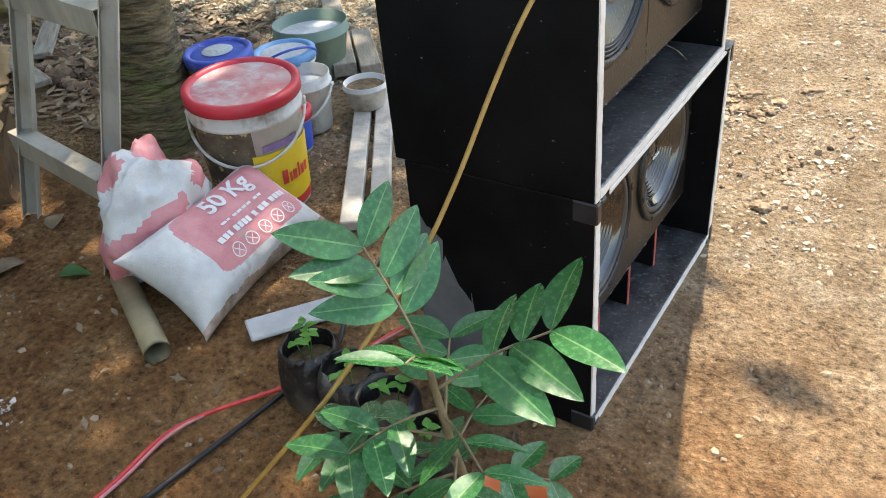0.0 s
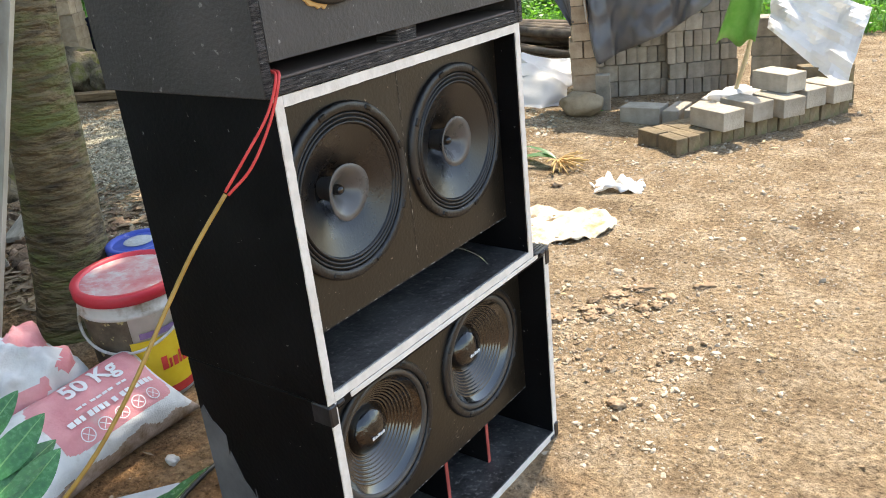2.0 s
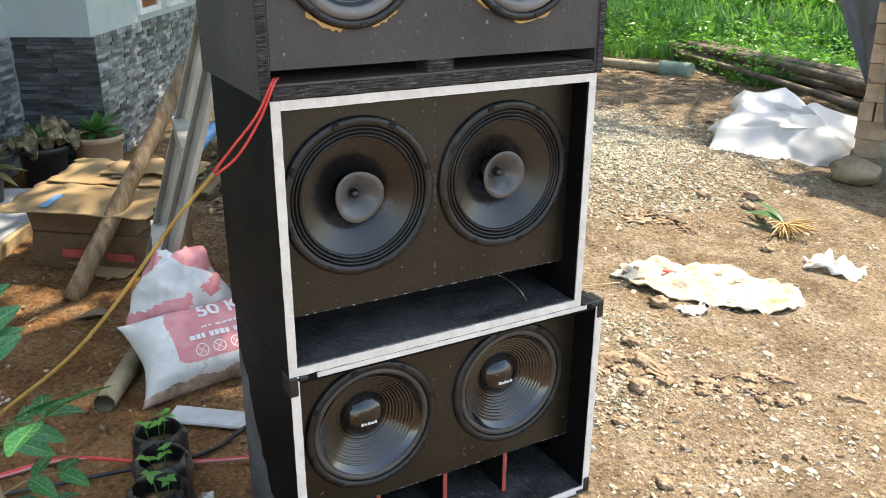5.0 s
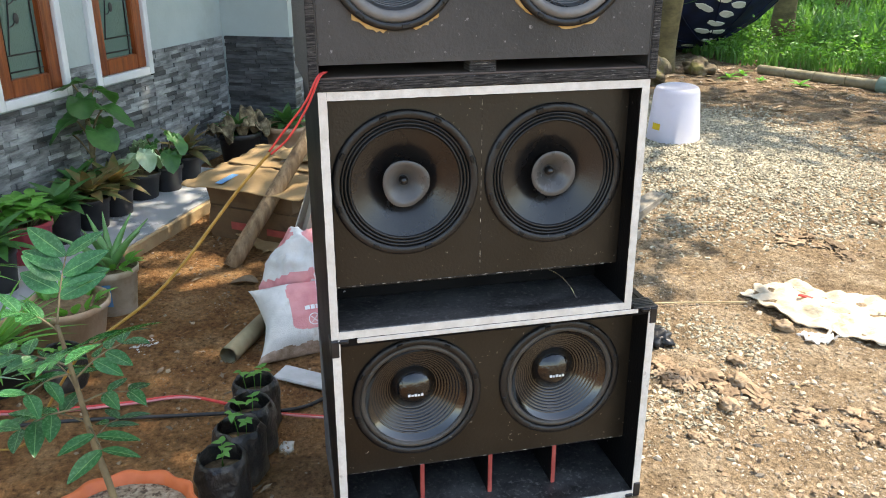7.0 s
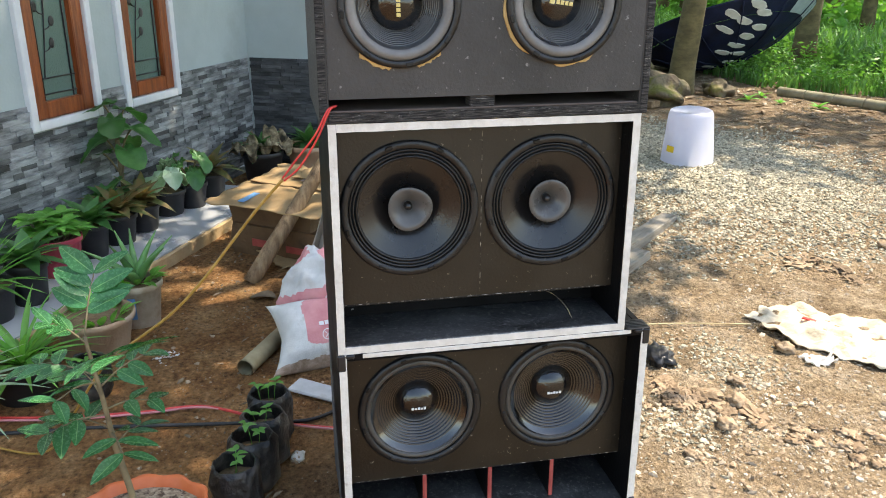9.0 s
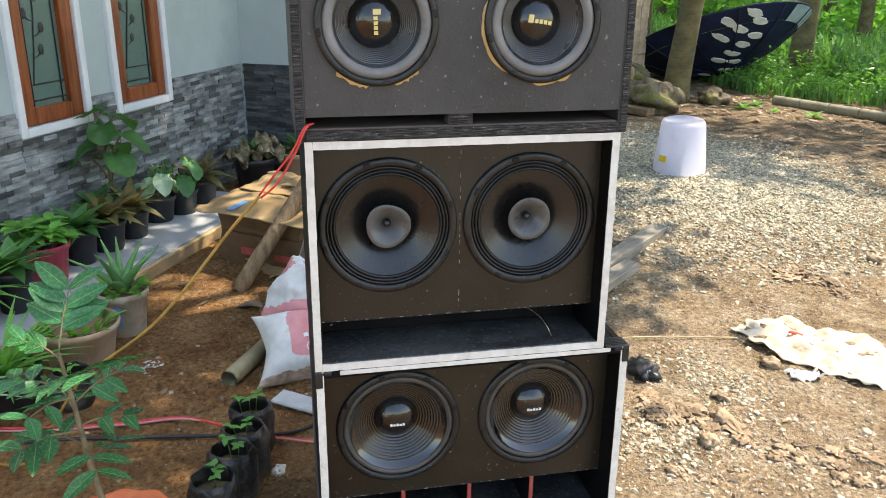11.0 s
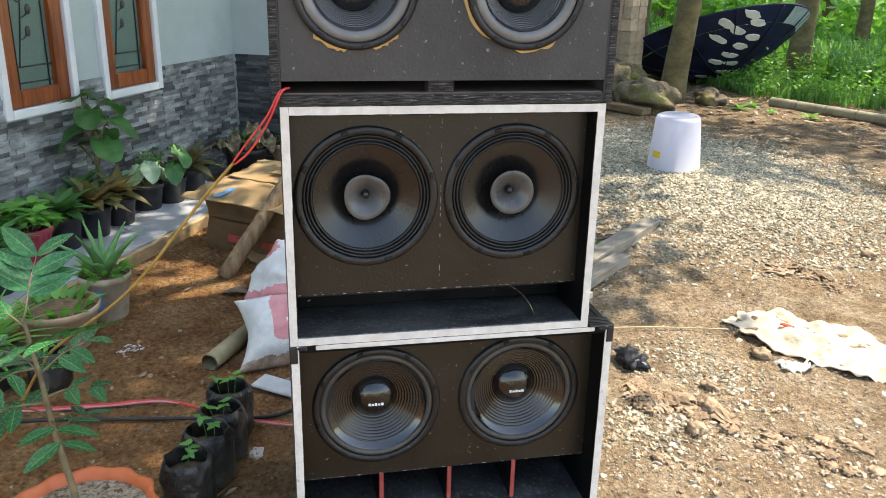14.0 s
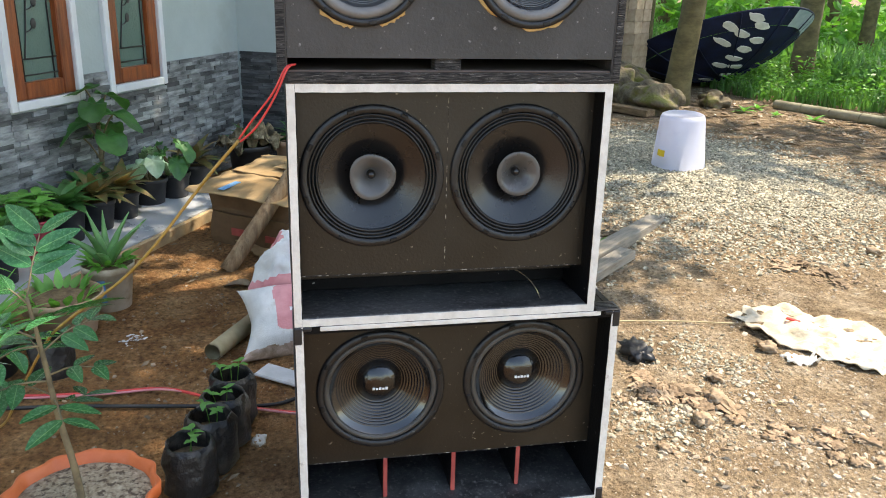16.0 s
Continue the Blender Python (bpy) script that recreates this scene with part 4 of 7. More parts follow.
# upper cabinet
panel("chipped_edge", (bx - 0.002, MY0 + 0.023, 0.6885, bx + 0.0012, MY1 - 0.023, 0.6915), "scuff", "chipped lower edge of the board")
panel("seam", (bx - 0.002, 1.543, 0.7, bx + 0.0006, 1.5455, MZ1 - 0.03), "scuff", "flecked joint between two boards")
turn_stack(midc)
UX, UY0, UY1, UZ0, UZ1 = -0.462, 1.152, 1.94, 1.1605, 1.72
top, inv, panel = shell("speaker_cabinet", "charcoal grey top speaker cabinet with scuffed plywood edges", -0.90, UX, UY0, UY1, UZ0, UZ1, 0.022, "dull_black", "dull_black")
panel("plywood_edge", (UX, UY0 + 0.02, UZ0 + 0.001, UX + 0.003, UY1 - 0.02, UZ0 + 0.024), "ply", "raw splintered plywood edge")
for a, b in ((UY0, UY0 + 0.018), (UY1 - 0.018, UY1)):
    panel("plywood_edge", (UX, a, UZ0, UX + 0.003, b, UZ1), "ply", "raw splintered plywood edge")
bx = UX - 0.001
baffle(top, inv, bx, UY0 + 0.0225, UY1 - 0.0225, 1.215, UZ1 - 0.0225, [(1.338, 1.419), (1.716, 1.419)], 0.119, "dull_black")
driver(top, inv.translation.x + bx + 0.003, inv.translation.y + 1.338, 1.419 - UZ0, 0.137, "top", -1.55)
driver(top, inv.translation.x + bx + 0.003, inv.translation.y + 1.716, 1.419 - UZ0, 0.137, "top", -0.15)
panel("port_floor", (-0.87, UY0 + 0.0225, UZ0 + 0.0225, UX - 0.004, UY1 - 0.0225, UZ0 + 0.028), "tape", "brown unpainted slot floor")
panel("inner_back", (-0.75, UY0 + 0.0225, UZ0 + 0.03, -0.73, UY1 - 0.0225, 1.23), "gloss_black")
panel("port_block", (UX - 0.06, 1.5, 1.187, UX - 0.006, 1.56, 1.2149), "ply", "scruffy wooden slot block")
for (cy, cz), lo, hi in (((1.338, 1.419), 228, 262), ((1.338, 1.419), 285, 312), ((1.716, 1.419), 160, 235), ((1.716, 1.419), 262, 305)):
    bm = bmesh.new()
    r = random.Random(lo)
    n = 12
    ring = []
    for k in range(n + 1):
        a = radians(lo + (hi - lo) * k / n)
        o = 0.1375 + (r.uniform(0.003, 0.009) if 0 < k < n else 0)
        ring.append([bm.verts.new((bx + x, cy + q * math.cos(a), cz + q * math.sin(a))) for x, q in ((0.0005, 0.122), (0.0005, o), (0.0035, o - 0.001), (0.0035, 0.122))])
    for a, b in zip(ring, ring[1:]):
        for k in range(4):
            bm.faces.new((a[k], a[(k + 1) % 4], b[(k + 1) % 4], b[k]))
    bm.transform(inv)
    part("gasket", bm, "gasket", top, "torn brown cardboard gasket")
turn_stack(top)

# a scrap of bent wire lies in the open slot
bm = tube(curve_points([(-0.62, 1.72, 0.655), (-0.57, 1.765, 0.652), (-0.525, 1.79, 0.63), (-0.5, 1.8, 0.604)], 14), 0.0011, 6)
tagged(part("wire_scrap", bm, "bucket_mud"), "short bent pale wire in the cabinet slot", "wire")

# cables
def cable(name, ctrl, radius, mat, label, n=50, category="cable"):
    pts = curve_points(ctrl, n)
    o = pts[0].copy()
    return tagged(part(name, tube(pts, radius, 8), mat), label, category)


cable("speaker_wire", [(-0.475, 1.185, 1.2), (-0.448, 1.168, 1.192), (-0.452, 1.14, 1.14), (-0.473, 1.095, 1.08), (-0.494, 1.063, 1.034)], 0.0025, "red_wire", "thin red speaker wire hanging from the slot")
cable("speaker_wire", [(-0.475, 1.192, 1.2), (-0.446, 1.173, 1.193), (-0.45, 1.144, 1.132), (-0.467, 1.103, 1.066), (-0.492, 1.066, 1.028)], 0.0025, "red_wire", "thin red speaker wire hanging from the slot")
cable("twin_cable", [(-0.494, 1.063, 1.031), (-0.518, 1.0, 0.957), (-0.535, 0.94, 0.88), (-0.553, 0.857, 0.775), (-0.576, 0.767, 0.68), (-0.622, 0.629, 0.569), (-0.67, 0.56, 0.49), (-0.83, 0.43, 0.27), (-0.99, 0.33, 0.1), (-1.12, 0.22, 0.012), (-1.2, 0.08, 0.012)], 0.0037, "gold_wire", "amber twin speaker cable drooping to the earth", 60)


# ---- things by the cabinets ----
def sack():
    """A full woven sack lying on its long edge against the pail, printed face outwards."""
    L, Hh, T = 0.61, 0.33, 0.22
    ob = thing("sack", "full white woven sack with pink print, muddy lower hem", "sack")

    def surf(u, v, side):
        """u, v from -1 to 1 over the face; side +1 for the printed face."""
        pin = (1 - abs(u) ** 3.2) ** 0.55 * (1 - abs(v) ** 3.2) ** 0.55
        corner = 1 - 0.1 * (1 - abs(u * v) ** 1.5) * (abs(u) ** 4 + abs(v) ** 4)
        x = u * L / 2 * (1 - 0.07 * (1 - v * v) * abs(u)) * corner
        z = v * Hh / 2 * (1 - 0.08 * (1 - u * u) * abs(v)) * corner
        if u < 0:
            x *= 1 - 0.06 * (v + 1) / 2
        bump = 0.012 * noise.noise(Vector((u * 2.2, v * 2.0, side))) + 0.005 * noise.noise(Vector((u * 6, v * 5, side * 2)))
        return Vector((x, z, side * (T / 2 * pin + bump * pin)))
    # face towards the yard: lean back
    tip = Vector((-1.455, 1.0, 0))
    along = Vector((-0.1, 0.99, 0)).normalized()
    out = Vector((along.y, -along.x, 0))
    tilt = radians(33)
    upv = (Vector((0, 0, 1)) * math.sin(tilt) - out * math.cos(tilt)).normalized()
    nor = along.cross(upv).normalized()
    if nor.dot(out) < 0:
        nor = -nor
    c = tip + along * (L / 2) + upv * (Hh / 2) + out * 0.0
    F = Matrix((( along.x, upv.x, nor.x, c.x), (along.y, upv.y, nor.y, c.y), (along.z, upv.z, nor.z, c.z + 0.015), (0, 0, 0, 1)))

    def rest(p):
        return Vector((p.x, p.y, max(p.z, 0.003)))
    n = 100
    faces = {"body": [], "print": [], "hem": []}
    for side in (1, -1):
        g = [[surf(-1 + 2 * i / n, -1 + 2 * j / n, side) for j in range(n + 1)] for i in range(n + 1)]
        for i in range(n):
            for j in range(n):
                u, v = -1 + (2 * i + 1) / n, -1 + (2 * j + 1) / n
                k = "body"
                if side > 0 and (abs((u - 0.12) / 0.69) ** 7 + abs((v - 0.1) / 0.74) ** 7) < 1 + 0.1 * noise.noise(Vector((u * 3, v * 3, 5))):
                    k = "print"
                if v < -0.9 + 0.09 * noise.noise(Vector((u * 5, v * 3, 9))):
                    k = "hem"
                faces[k].append([g[i][j], g[i + 1][j], g[i + 1][j + 1], g[i][j + 1]])
    for k, mat, lab in (("body", "sack_white", ""), ("print", "sack_pink", "faded pink printed panel"), ("hem", "sack_dirt", "muddy stitched hem")):
        bm = bmesh.new()
        for q in faces[k]:
            bm.faces.new([bm.verts.new(rest(F @ p)) for p in q])
        bmesh.ops.remove_doubles(bm, verts=bm.verts, dist=1e-5)
        bmesh.ops.recalc_face_normals(bm, faces=bm.faces)
        part(k, smooth(bm), mat, ob, lab)

    def flat(x, z, lift=0.004):
        u, v = x / (L / 2), z / (Hh / 2)
        return F @ (surf(u, v, 1) + Vector((0, 0, lift)))
    cu = bpy.data.curves.new("lettering", "FONT")
    cu.body, cu.size, cu.offset = "50 Kg", 0.085, 0.0022
    cu.align_x = "CENTER"
    tmp = bpy.data.objects.new("lettering", cu)
    scene.collection.objects.link(tmp)
    me = bpy.data.meshes.new_from_object(tmp)
    bpy.data.objects.remove(tmp)
    bm = bmesh.new()
    bm.from_mesh(me)
    bpy.data.meshes.remove(me)
    bmesh.ops.subdivide_edges(bm, edges=bm.edges, cuts=2, use_grid_fill=False)
    bmesh.ops.triangulate(bm, faces=bm.faces)
    for v in bm.verts:
        v.co = flat(v.co.x + 0.045, v.co.y + 0.055)
    part("lettering", bm, "white_print", ob, "white printed weight mark")
    bm = bmesh.new()
    rr = random.Random(2)
    for z, x0, x1, h in ((0.012, -0.06, 0.12, 0.008), (-0.022, -0.115, 0.2, 0.019)):
        x = x0
        while x < x1:
            w = rr.uniform(0.012, 0.02)
            bm.faces.new([bm.verts.new(flat(a, b)) for a, b in ((x, z - h / 2), (x + w, z - h / 2), (x + w, z + h / 2), (x, z + h / 2))])
            x += w + 0.004 + (0.012 if rr.random() < 0.25 else 0)
    part("print_bar", bm, "white_print", ob)
    bm = bmesh.new()
    for k in range(5):
        cx, cz, ra = -0.085 + k * 0.062, -0.073, 0.023
        m = 20
        ring = [[bm.verts.new(flat(cx + q * math.cos(2 * math.pi * i / m), cz + q * math.sin(2 * math.pi * i / m))) for i in range(m)] for q in (ra, ra - 0.0035)]
        for i in range(m):
            bm.faces.new((ring[0][i], ring[0][(i + 1) % m], ring[1][(i + 1) % m], ring[1][i]))
        for s in (-1, 1):
            bm.faces.new([bm.verts.new(flat(cx + a, cz + b)) for a, b in ((-0.012, -s * 0.012 - 0.002), (0.012, s * 0.012 - 0.002), (0.012, s * 0.012 + 0.002), (-0.012, -s * 0.012 + 0.002))])
    part("print_symbol", bm, "white_print", ob, "round white printed warning symbols")


sack()


def crumpled(name, label, c, size, seed, mats, cat="sack", twist=0.0):
    ob = thing(name, label, cat)
    bm = bmesh.new()
    bmesh.ops.create_icosphere(bm, subdivisions=5, radius=1.0)
    for v in bm.verts:
        d = v.co.normalized()
        ridge = abs(noise.noise(d * 1.7 + Vector((seed, 0, 0)))) + 0.3 * abs(noise.noise(d * 4 + Vector((seed, 4, 0))))
        k = 1 + 0.3 * noise.noise(d * 1.3 + Vector((0, seed, 0))) - 0.34 * ridge
        p = d * k
        v.co = Vector((p.x * size[0], p.y * size[1], max(p.z, -0.75) * size[2]))
    bm.transform(Matrix.Translation(c) @ Matrix.Rotation(twist, 4, "Z"))
    lo = min(v.co.z for v in bm.verts)
    for v in bm.verts:
        v.co.z -= lo - 0.002
    two = bmesh.new()
    pick = [f for f in bm.faces if noise.noise(f.calc_center_median() * 7 + Vector((seed, seed, 0))) > 0.17]
    for f in pick:
        two.faces.new([two.verts.new(v.co) for v in f.verts])
    bmesh.ops.delete(bm, geom=pick, context="FACES_ONLY")
    bmesh.ops.remove_doubles(two, verts=two.verts, dist=1e-5)
    part("cloth", smooth(bm), mats[0], ob)
    part("print", smooth(two), mats[1], ob, "patches of faded pink print")
    return ob


crumpled("sack", "crumpled half-empty white sack with pink patches", (-1.84, 1.24, 0), (0.16, 0.19, 0.235), 3.0, ("sack_white", "sack_pink"), twist=0.3)


def pail(name, label, at, R0, R1, h, body, lid=None, lid_center=None, handle=None, lean=(0, 0), fill=None, seg=48, cat="bucket"):
    ob = thing(name, label, cat, Matrix.Translation(at) @ Euler((lean[0], lean[1], 0)).to_matrix().to_4x4())
    t = 0.004
    top = h if lid is None else h - 0.012
    part("body", lathe([(0.0, 0.0), (R0 - 0.004, 0.0), (R0, 0.004), (R0 + (R1 - R0) * 0.8, h * 0.8), (R1 + 0.004, h * 0.8 + 0.003), (R1 + 0.004, h * 0.84), (R1 - 0.002, h * 0.845), (R1, top), (R1 - t, top), (R0 - t, 0.012), (0, 0.012)], seg), body, ob)
    if lid:
        part("lid", lathe([(R1 - 0.01, h - 0.03), (R1 + 0.008, h - 0.03), (R1 + 0.009, h + 0.002), (R1 + 0.002, h + 0.006), (R1 - 0.014, h + 0.005), (R1 - 0.018, h - 0.003), (R1 - 0.019, h - 0.004)], seg), lid, ob, "snap-on lid rim")
        part("lid_panel", lathe([(R1 - 0.019, h - 0.004), (R1 * 0.5, h - 0.001), (0.0, h - 0.001)], seg), lid_center or lid, ob)
    if fill:
        part("fill", lathe([(R1 - t - 0.004, h * 0.8), (R1 * 0.4, h * 0.83), (0.0, h * 0.82)], seg, wobble=lambda a, i: 1), fill, ob)
    if handle:
        a0, drop, mat = handle
        pts = []
        for k in range(25):
            a = math.pi * k / 24
            pts.append((math.cos(a) * (R1 + 0.008), -math.sin(a) * (R1 + 0.012), h * 0.8 - drop * math.sin(a)))
        bm = tube(pts, 0.005, 8)
        for s in (1, -1):
            box(bm, s * (R1 + 0.004) - 0.01, -0.012, h * 0.77, s * (R1 + 0.004) + 0.01, 0.012, h * 0.84, bev=0.003)
        bm.transform(Matrix.Rotation(a0, 4, "Z"))
        part("handle", bm, mat, ob, "white plastic carrying handle")
    return ob


def band(parent, r_of, a0, a1, z0, z1, mat, name="label", n=16, lift=0.002, label=""):
    """A print wrapped round a pail between two angles."""
    bm = bmesh.new()
    rows = []
    for k in range(n + 1):
        a = a0 + (a1 - a0) * k / n
        rows.append([bm.verts.new(((r_of(z) + lift) * math.cos(a), (r_of(z) + lift) * math.sin(a), z)) for z in (z0, z1)])
    for a, b in zip(rows, rows[1:]):
        bm.faces.new((a[0], b[0], b[1], a[1])).smooth = True
    return part(name, bm, mat, parent, label)


BIG = (-1.825, 1.655, 0.0)
big = pail("paint_pail", "large mud-splashed white paint pail with paint-stained red lid", BIG, 0.15, 0.172, 0.42, "bucket_white", "lid_red", "lid_dust", handle=(radians(38), 0.11, "bucket_white"), lean=(0.03, 0.05))
rof = lambda z: 0.15 + 0.022 * z / (0.42 * 0.8) * 0.8
band(big, rof, radians(-170), radians(-44), 0.02, 0.335, "bucket_mud", "mud_coat", lift=0.0015, label="dried mud splashes")
band(big, rof, radians(-48), radians(36), 0.05, 0.25, "yellow", lift=0.003, label="yellow paint label")
band(big, rof, radians(-36), radians(8), 0.258, 0.28, "label_violet", "print_bar", lift=0.003)
band(big, rof, radians(-46), radians(30), 0.02, 0.052, "label_red", "print_bar", lift=0.004)
for k, (a, w, h) in enumerate(((-54, 7, 0.05), (-45, 3, 0.035), (-40, 6, 0.035), (-32, 3, 0.05), (-27, 6, 0.035), (-19, 6, 0.035))):
    band(big, rof, radians(a + 34), radians(a + 34 + w), 0.125, 0.125 + h, "label_red", "print_bar", n=3, lift=0.005)

b = pail("paint_pail", "muddy white pail with a blue ring lid by the tree", (-2.3, 2.02, 0), 0.1, 0.12, 0.32, "bucket_mud", "lid_blue", "lid_blue", lean=(0.02, 0.02))
part("lid_window", lathe([(0.058, 0.323), (0.052, 0.326), (0.0, 0.3255)], 32), "cement_skin", b, "pale round hole in the lid")
pail("paint_pail", "white pail with a light blue rim behind the pails", (-2.2, 2.26, 0), 0.1, 0.115, 0.24, "bucket_white", "blue_light", "cement_skin", handle=(radians(60), -0.09, "lid_blue"))
pail("bucket", "grey-green rubber bucket caked with pale cement", (-2.32, 2.57, 0), 0.12, 0.16, 0.24, "grey_green", None, None, fill="cement_skin")
pail("bucket", "small open dirty white plastic pail", (-2.02, 2.14, 0), 0.085, 0.105, 0.22, "bucket_white", handle=(radians(20), 0.1, "bucket_white"), fill="cement_skin")
s = pail("paint_tub", "small blue paint tub with red lid", (-1.95, 1.97, 0), 0.06, 0.07, 0.16, "bucket_white", "lid_red", "lid_red", seg=32)
band(s, lambda z: 0.06 + 0.01 * z / 0.16, radians(-140), radians(60), 0.015, 0.12, "lid_blue", lift=0.003)
bw = pail("bowl", "white plastic bowl of brown mud on two boards", (-1.87, 2.32, 0.036), 0.065, 0.085, 0.1, "bucket_white", fill="soil", cat="bowl", seg=32)


def beam(name, a, b, w, h, mat, label, cat="plank", roll=0.0, group="", bev=0.004):
    """A timber from a to b."""
    a, b = Vector(a), Vector(b)
    m = Matrix.Translation(a) @ (b - a).to_track_quat("Z", "Y").to_matrix().to_4x4() @ Matrix.Rotation(roll, 4, "Z")
    bm = boxed(-w / 2, -h / 2, 0, w / 2, h / 2, (b - a).length, bev=bev)
    ob = part(name, bm, mat)
    ob.matrix_world = m
    return tagged(ob, label, cat, group)


beam("plank", (-1.43, 1.6, 0.018), (-2.05, 2.56, 0.018), 0.065, 0.034, "wood_pale", "pale weathered board lying on the earth", group="boards behind the cabinets", roll=0)
beam("plank", (-1.355, 1.65, 0.018), (-1.98, 2.6, 0.018), 0.065, 0.034, "wood_pale", "pale weathered board lying on the earth", group="boards behind the cabinets", roll=0)
pole_line = [Vector((-2.54, 0.92, -0.01)).lerp(Vector((-2.97, 1.6, 0.86)), k / 14) for k in range(15)]
pb = tube([p + Vector((0.006 * math.sin(2 * i), 0, 0)) for i, p in enumerate(pole_line)], 0.04, 14, taper=0.034)
for v in pb.verts:
    v.co += v.co.normalized() * 0.007 * noise.noise(v.co * 9)
tagged(part("pole", pb, "pole_wood"), "rough round brown timber pole propped on the cardboard", "pole")
beam("plank", (-2.15, 2.55, 0.05), (-2.86, 3.36, 0.06), 0.06, 0.1, "wood_grey", "weathered grey plank on the gravel edge", roll=math.pi / 2)
beam("plank", (-2.05, 2.6, 0.045), (-2.36, 2.95, 0.045), 0.05, 0.09, "wood_grey", "short weathered grey plank offcut", roll=math.pi / 2)

# ladder of steel channel
lad = thing("ladder", "dull galvanised channel ladder leaning against the tree", "ladder")
RAILS = (((-2.51, 1.23, 0), (-2.3, 1.79, 1.95)), ((-1.972, 1.125, 0), (-1.824, 1.735, 1.95)))


def channel(a, b, w, d, mat, name, parent, roll):
    a, b = Vector(a), Vector(b)
    n = (b - a).length
    bm = bmesh.new()
    t = 0.003
    u = ((-w / 2, d / 2), (-w / 2, -d / 2), (w / 2, -d / 2), (w / 2, d / 2), (w / 2 - t, d / 2), (w / 2 - t, -d / 2 + t), (-w / 2 + t, -d / 2 + t), (-w / 2 + t, d / 2))
    lo, hi = ([bm.verts.new((x, y, z)) for x, y in u] for z in (0, n))
    for i in range(8):
        bm.faces.new((lo[i], lo[(i + 1) % 8], hi[(i + 1) % 8], hi[i]))
    bm.faces.new(lo[::-1])
    bm.faces.new(hi)
    bmesh.ops.recalc_face_normals(bm, faces=bm.faces)
    bm.transform(Matrix.Translation(a) @ (b - a).to_track_quat("Z", "Y").to_matrix().to_4x4() @ Matrix.Rotation(roll, 4, "Z"))
    return part(name, bm, mat, parent)


for a, b in RAILS:
    channel(a, b, 0.05, 0.045, "steel", "rail", lad, radians(60))
for z in (0.25, 0.7, 1.15, 1.6):
    k = z / 1.95
    p, q = (Vector(a).lerp(Vector(b), k) for a, b in RAILS)
    d = (q - p).normalized() * 0.035
    channel(p - d * 1.6, q - d * 0.4, 0.06, 0.075, "steel", "rung", lad, radians(180))

pp = part("pipe", lathe([(0.034, 0), (0.034, 0.4), (0.029, 0.4), (0.029, 0)], 28), "pipe")
pp.matrix_world = Matrix.Translation((-1.52, 0.9, 0.036)) @ Vector((-0.88, 0.47, 0.0)).to_track_quat("Z", "Y").to_matrix().to_4x4()
tagged(pp, "short mouldy cream plastic pipe under the sack", "pipe")
bd = part("board", boxed(-0.13, -0.045, 0, 0.13, 0.045, 0.012, bev=0.004), "board")
bd.matrix_world = pose(-1.3, 1.18, 0.012, 1, 3, 55)
tagged(bd, "small pale grey fibreboard offcut on the earth", "board")
cable("power_cable", [(-1.25, 1.5, 0.015), (-1.2, 1.28, 0.02), (-1.13, 1.12, 0.012), (-1.16, 0.9, 0.01), (-1.2, 0.66, 0.01), (-1.24, 0.42, 0.01), (-1.28, 0.05, 0.01), (-1.4, -0.6, 0.01)], 0.0065, "black_wire", "black power cable lying on the earth", 60)
cable("power_cable", [(-0.95, 1.45, 0.012), (-1.02, 1.25, 0.02), (-1.14, 1.0, 0.012), (-1.3, 0.76, 0.012), (-1.31, 0.55, 0.012), (-1.33, 0.3, 0.012), (-1.4, -0.05, 0.012), (-1.5, -0.6, 0.012)], 0.0055, "red_wire", "red power cable lying on the earth", 60)
cable("power_cable", [(-0.95, 1.46, 0.012), (-1.01, 1.26, 0.02), (-1.13, 1.015, 0.013), (-1.29, 0.775, 0.012), (-1.3, 0.57, 0.012), (-1.315, 0.3, 0.012), (-1.38, -0.03, 0.012), (-1.48, -0.6, 0.012)], 0.004, "sack_pink", "thin faded pink cable beside the red one", 60)


# ---- tree, wood and light through leaves ----
def trunk_mesh(h, r0, r1, seed, lean=(0, 0), flare=1.35, seg=28, knob=0.1):
    bm = bmesh.new()
    n = max(8, int(h / 0.12)) if h < 3 else 30
    rings = []
    for i in range(n + 1):
        t = i / n
        z = h * t ** 1.3
        r = r0 + (r1 - r0) * t
        r *= 1 + (flare - 1) * math.exp(-z / 0.18)
        c = Vector((lean[0] * z + 0.03 * math.sin(z * 1.2 + seed), lean[1] * z + 0.03 * math.sin(z * 0.9 + 2 * seed), z - 0.05 * (i == 0)))
        ring = []
        for k in range(seg):
            a = 2 * math.pi * k / seg
            q = r * (1 + knob * noise.noise(Vector((math.cos(a) * 1.4, math.sin(a) * 1.4, z * 2.2 + seed))))
            ring.append(bm.verts.new(c + Vector((q * math.cos(a), q * math.sin(a), 0))))
        rings.append(ring)
    for a, b in zip(rings, rings[1:]):
        for k in range(seg):
            bm.faces.new((a[k], a[(k + 1) % seg], b[(k + 1) % seg], b[k])).smooth = True
    return bm


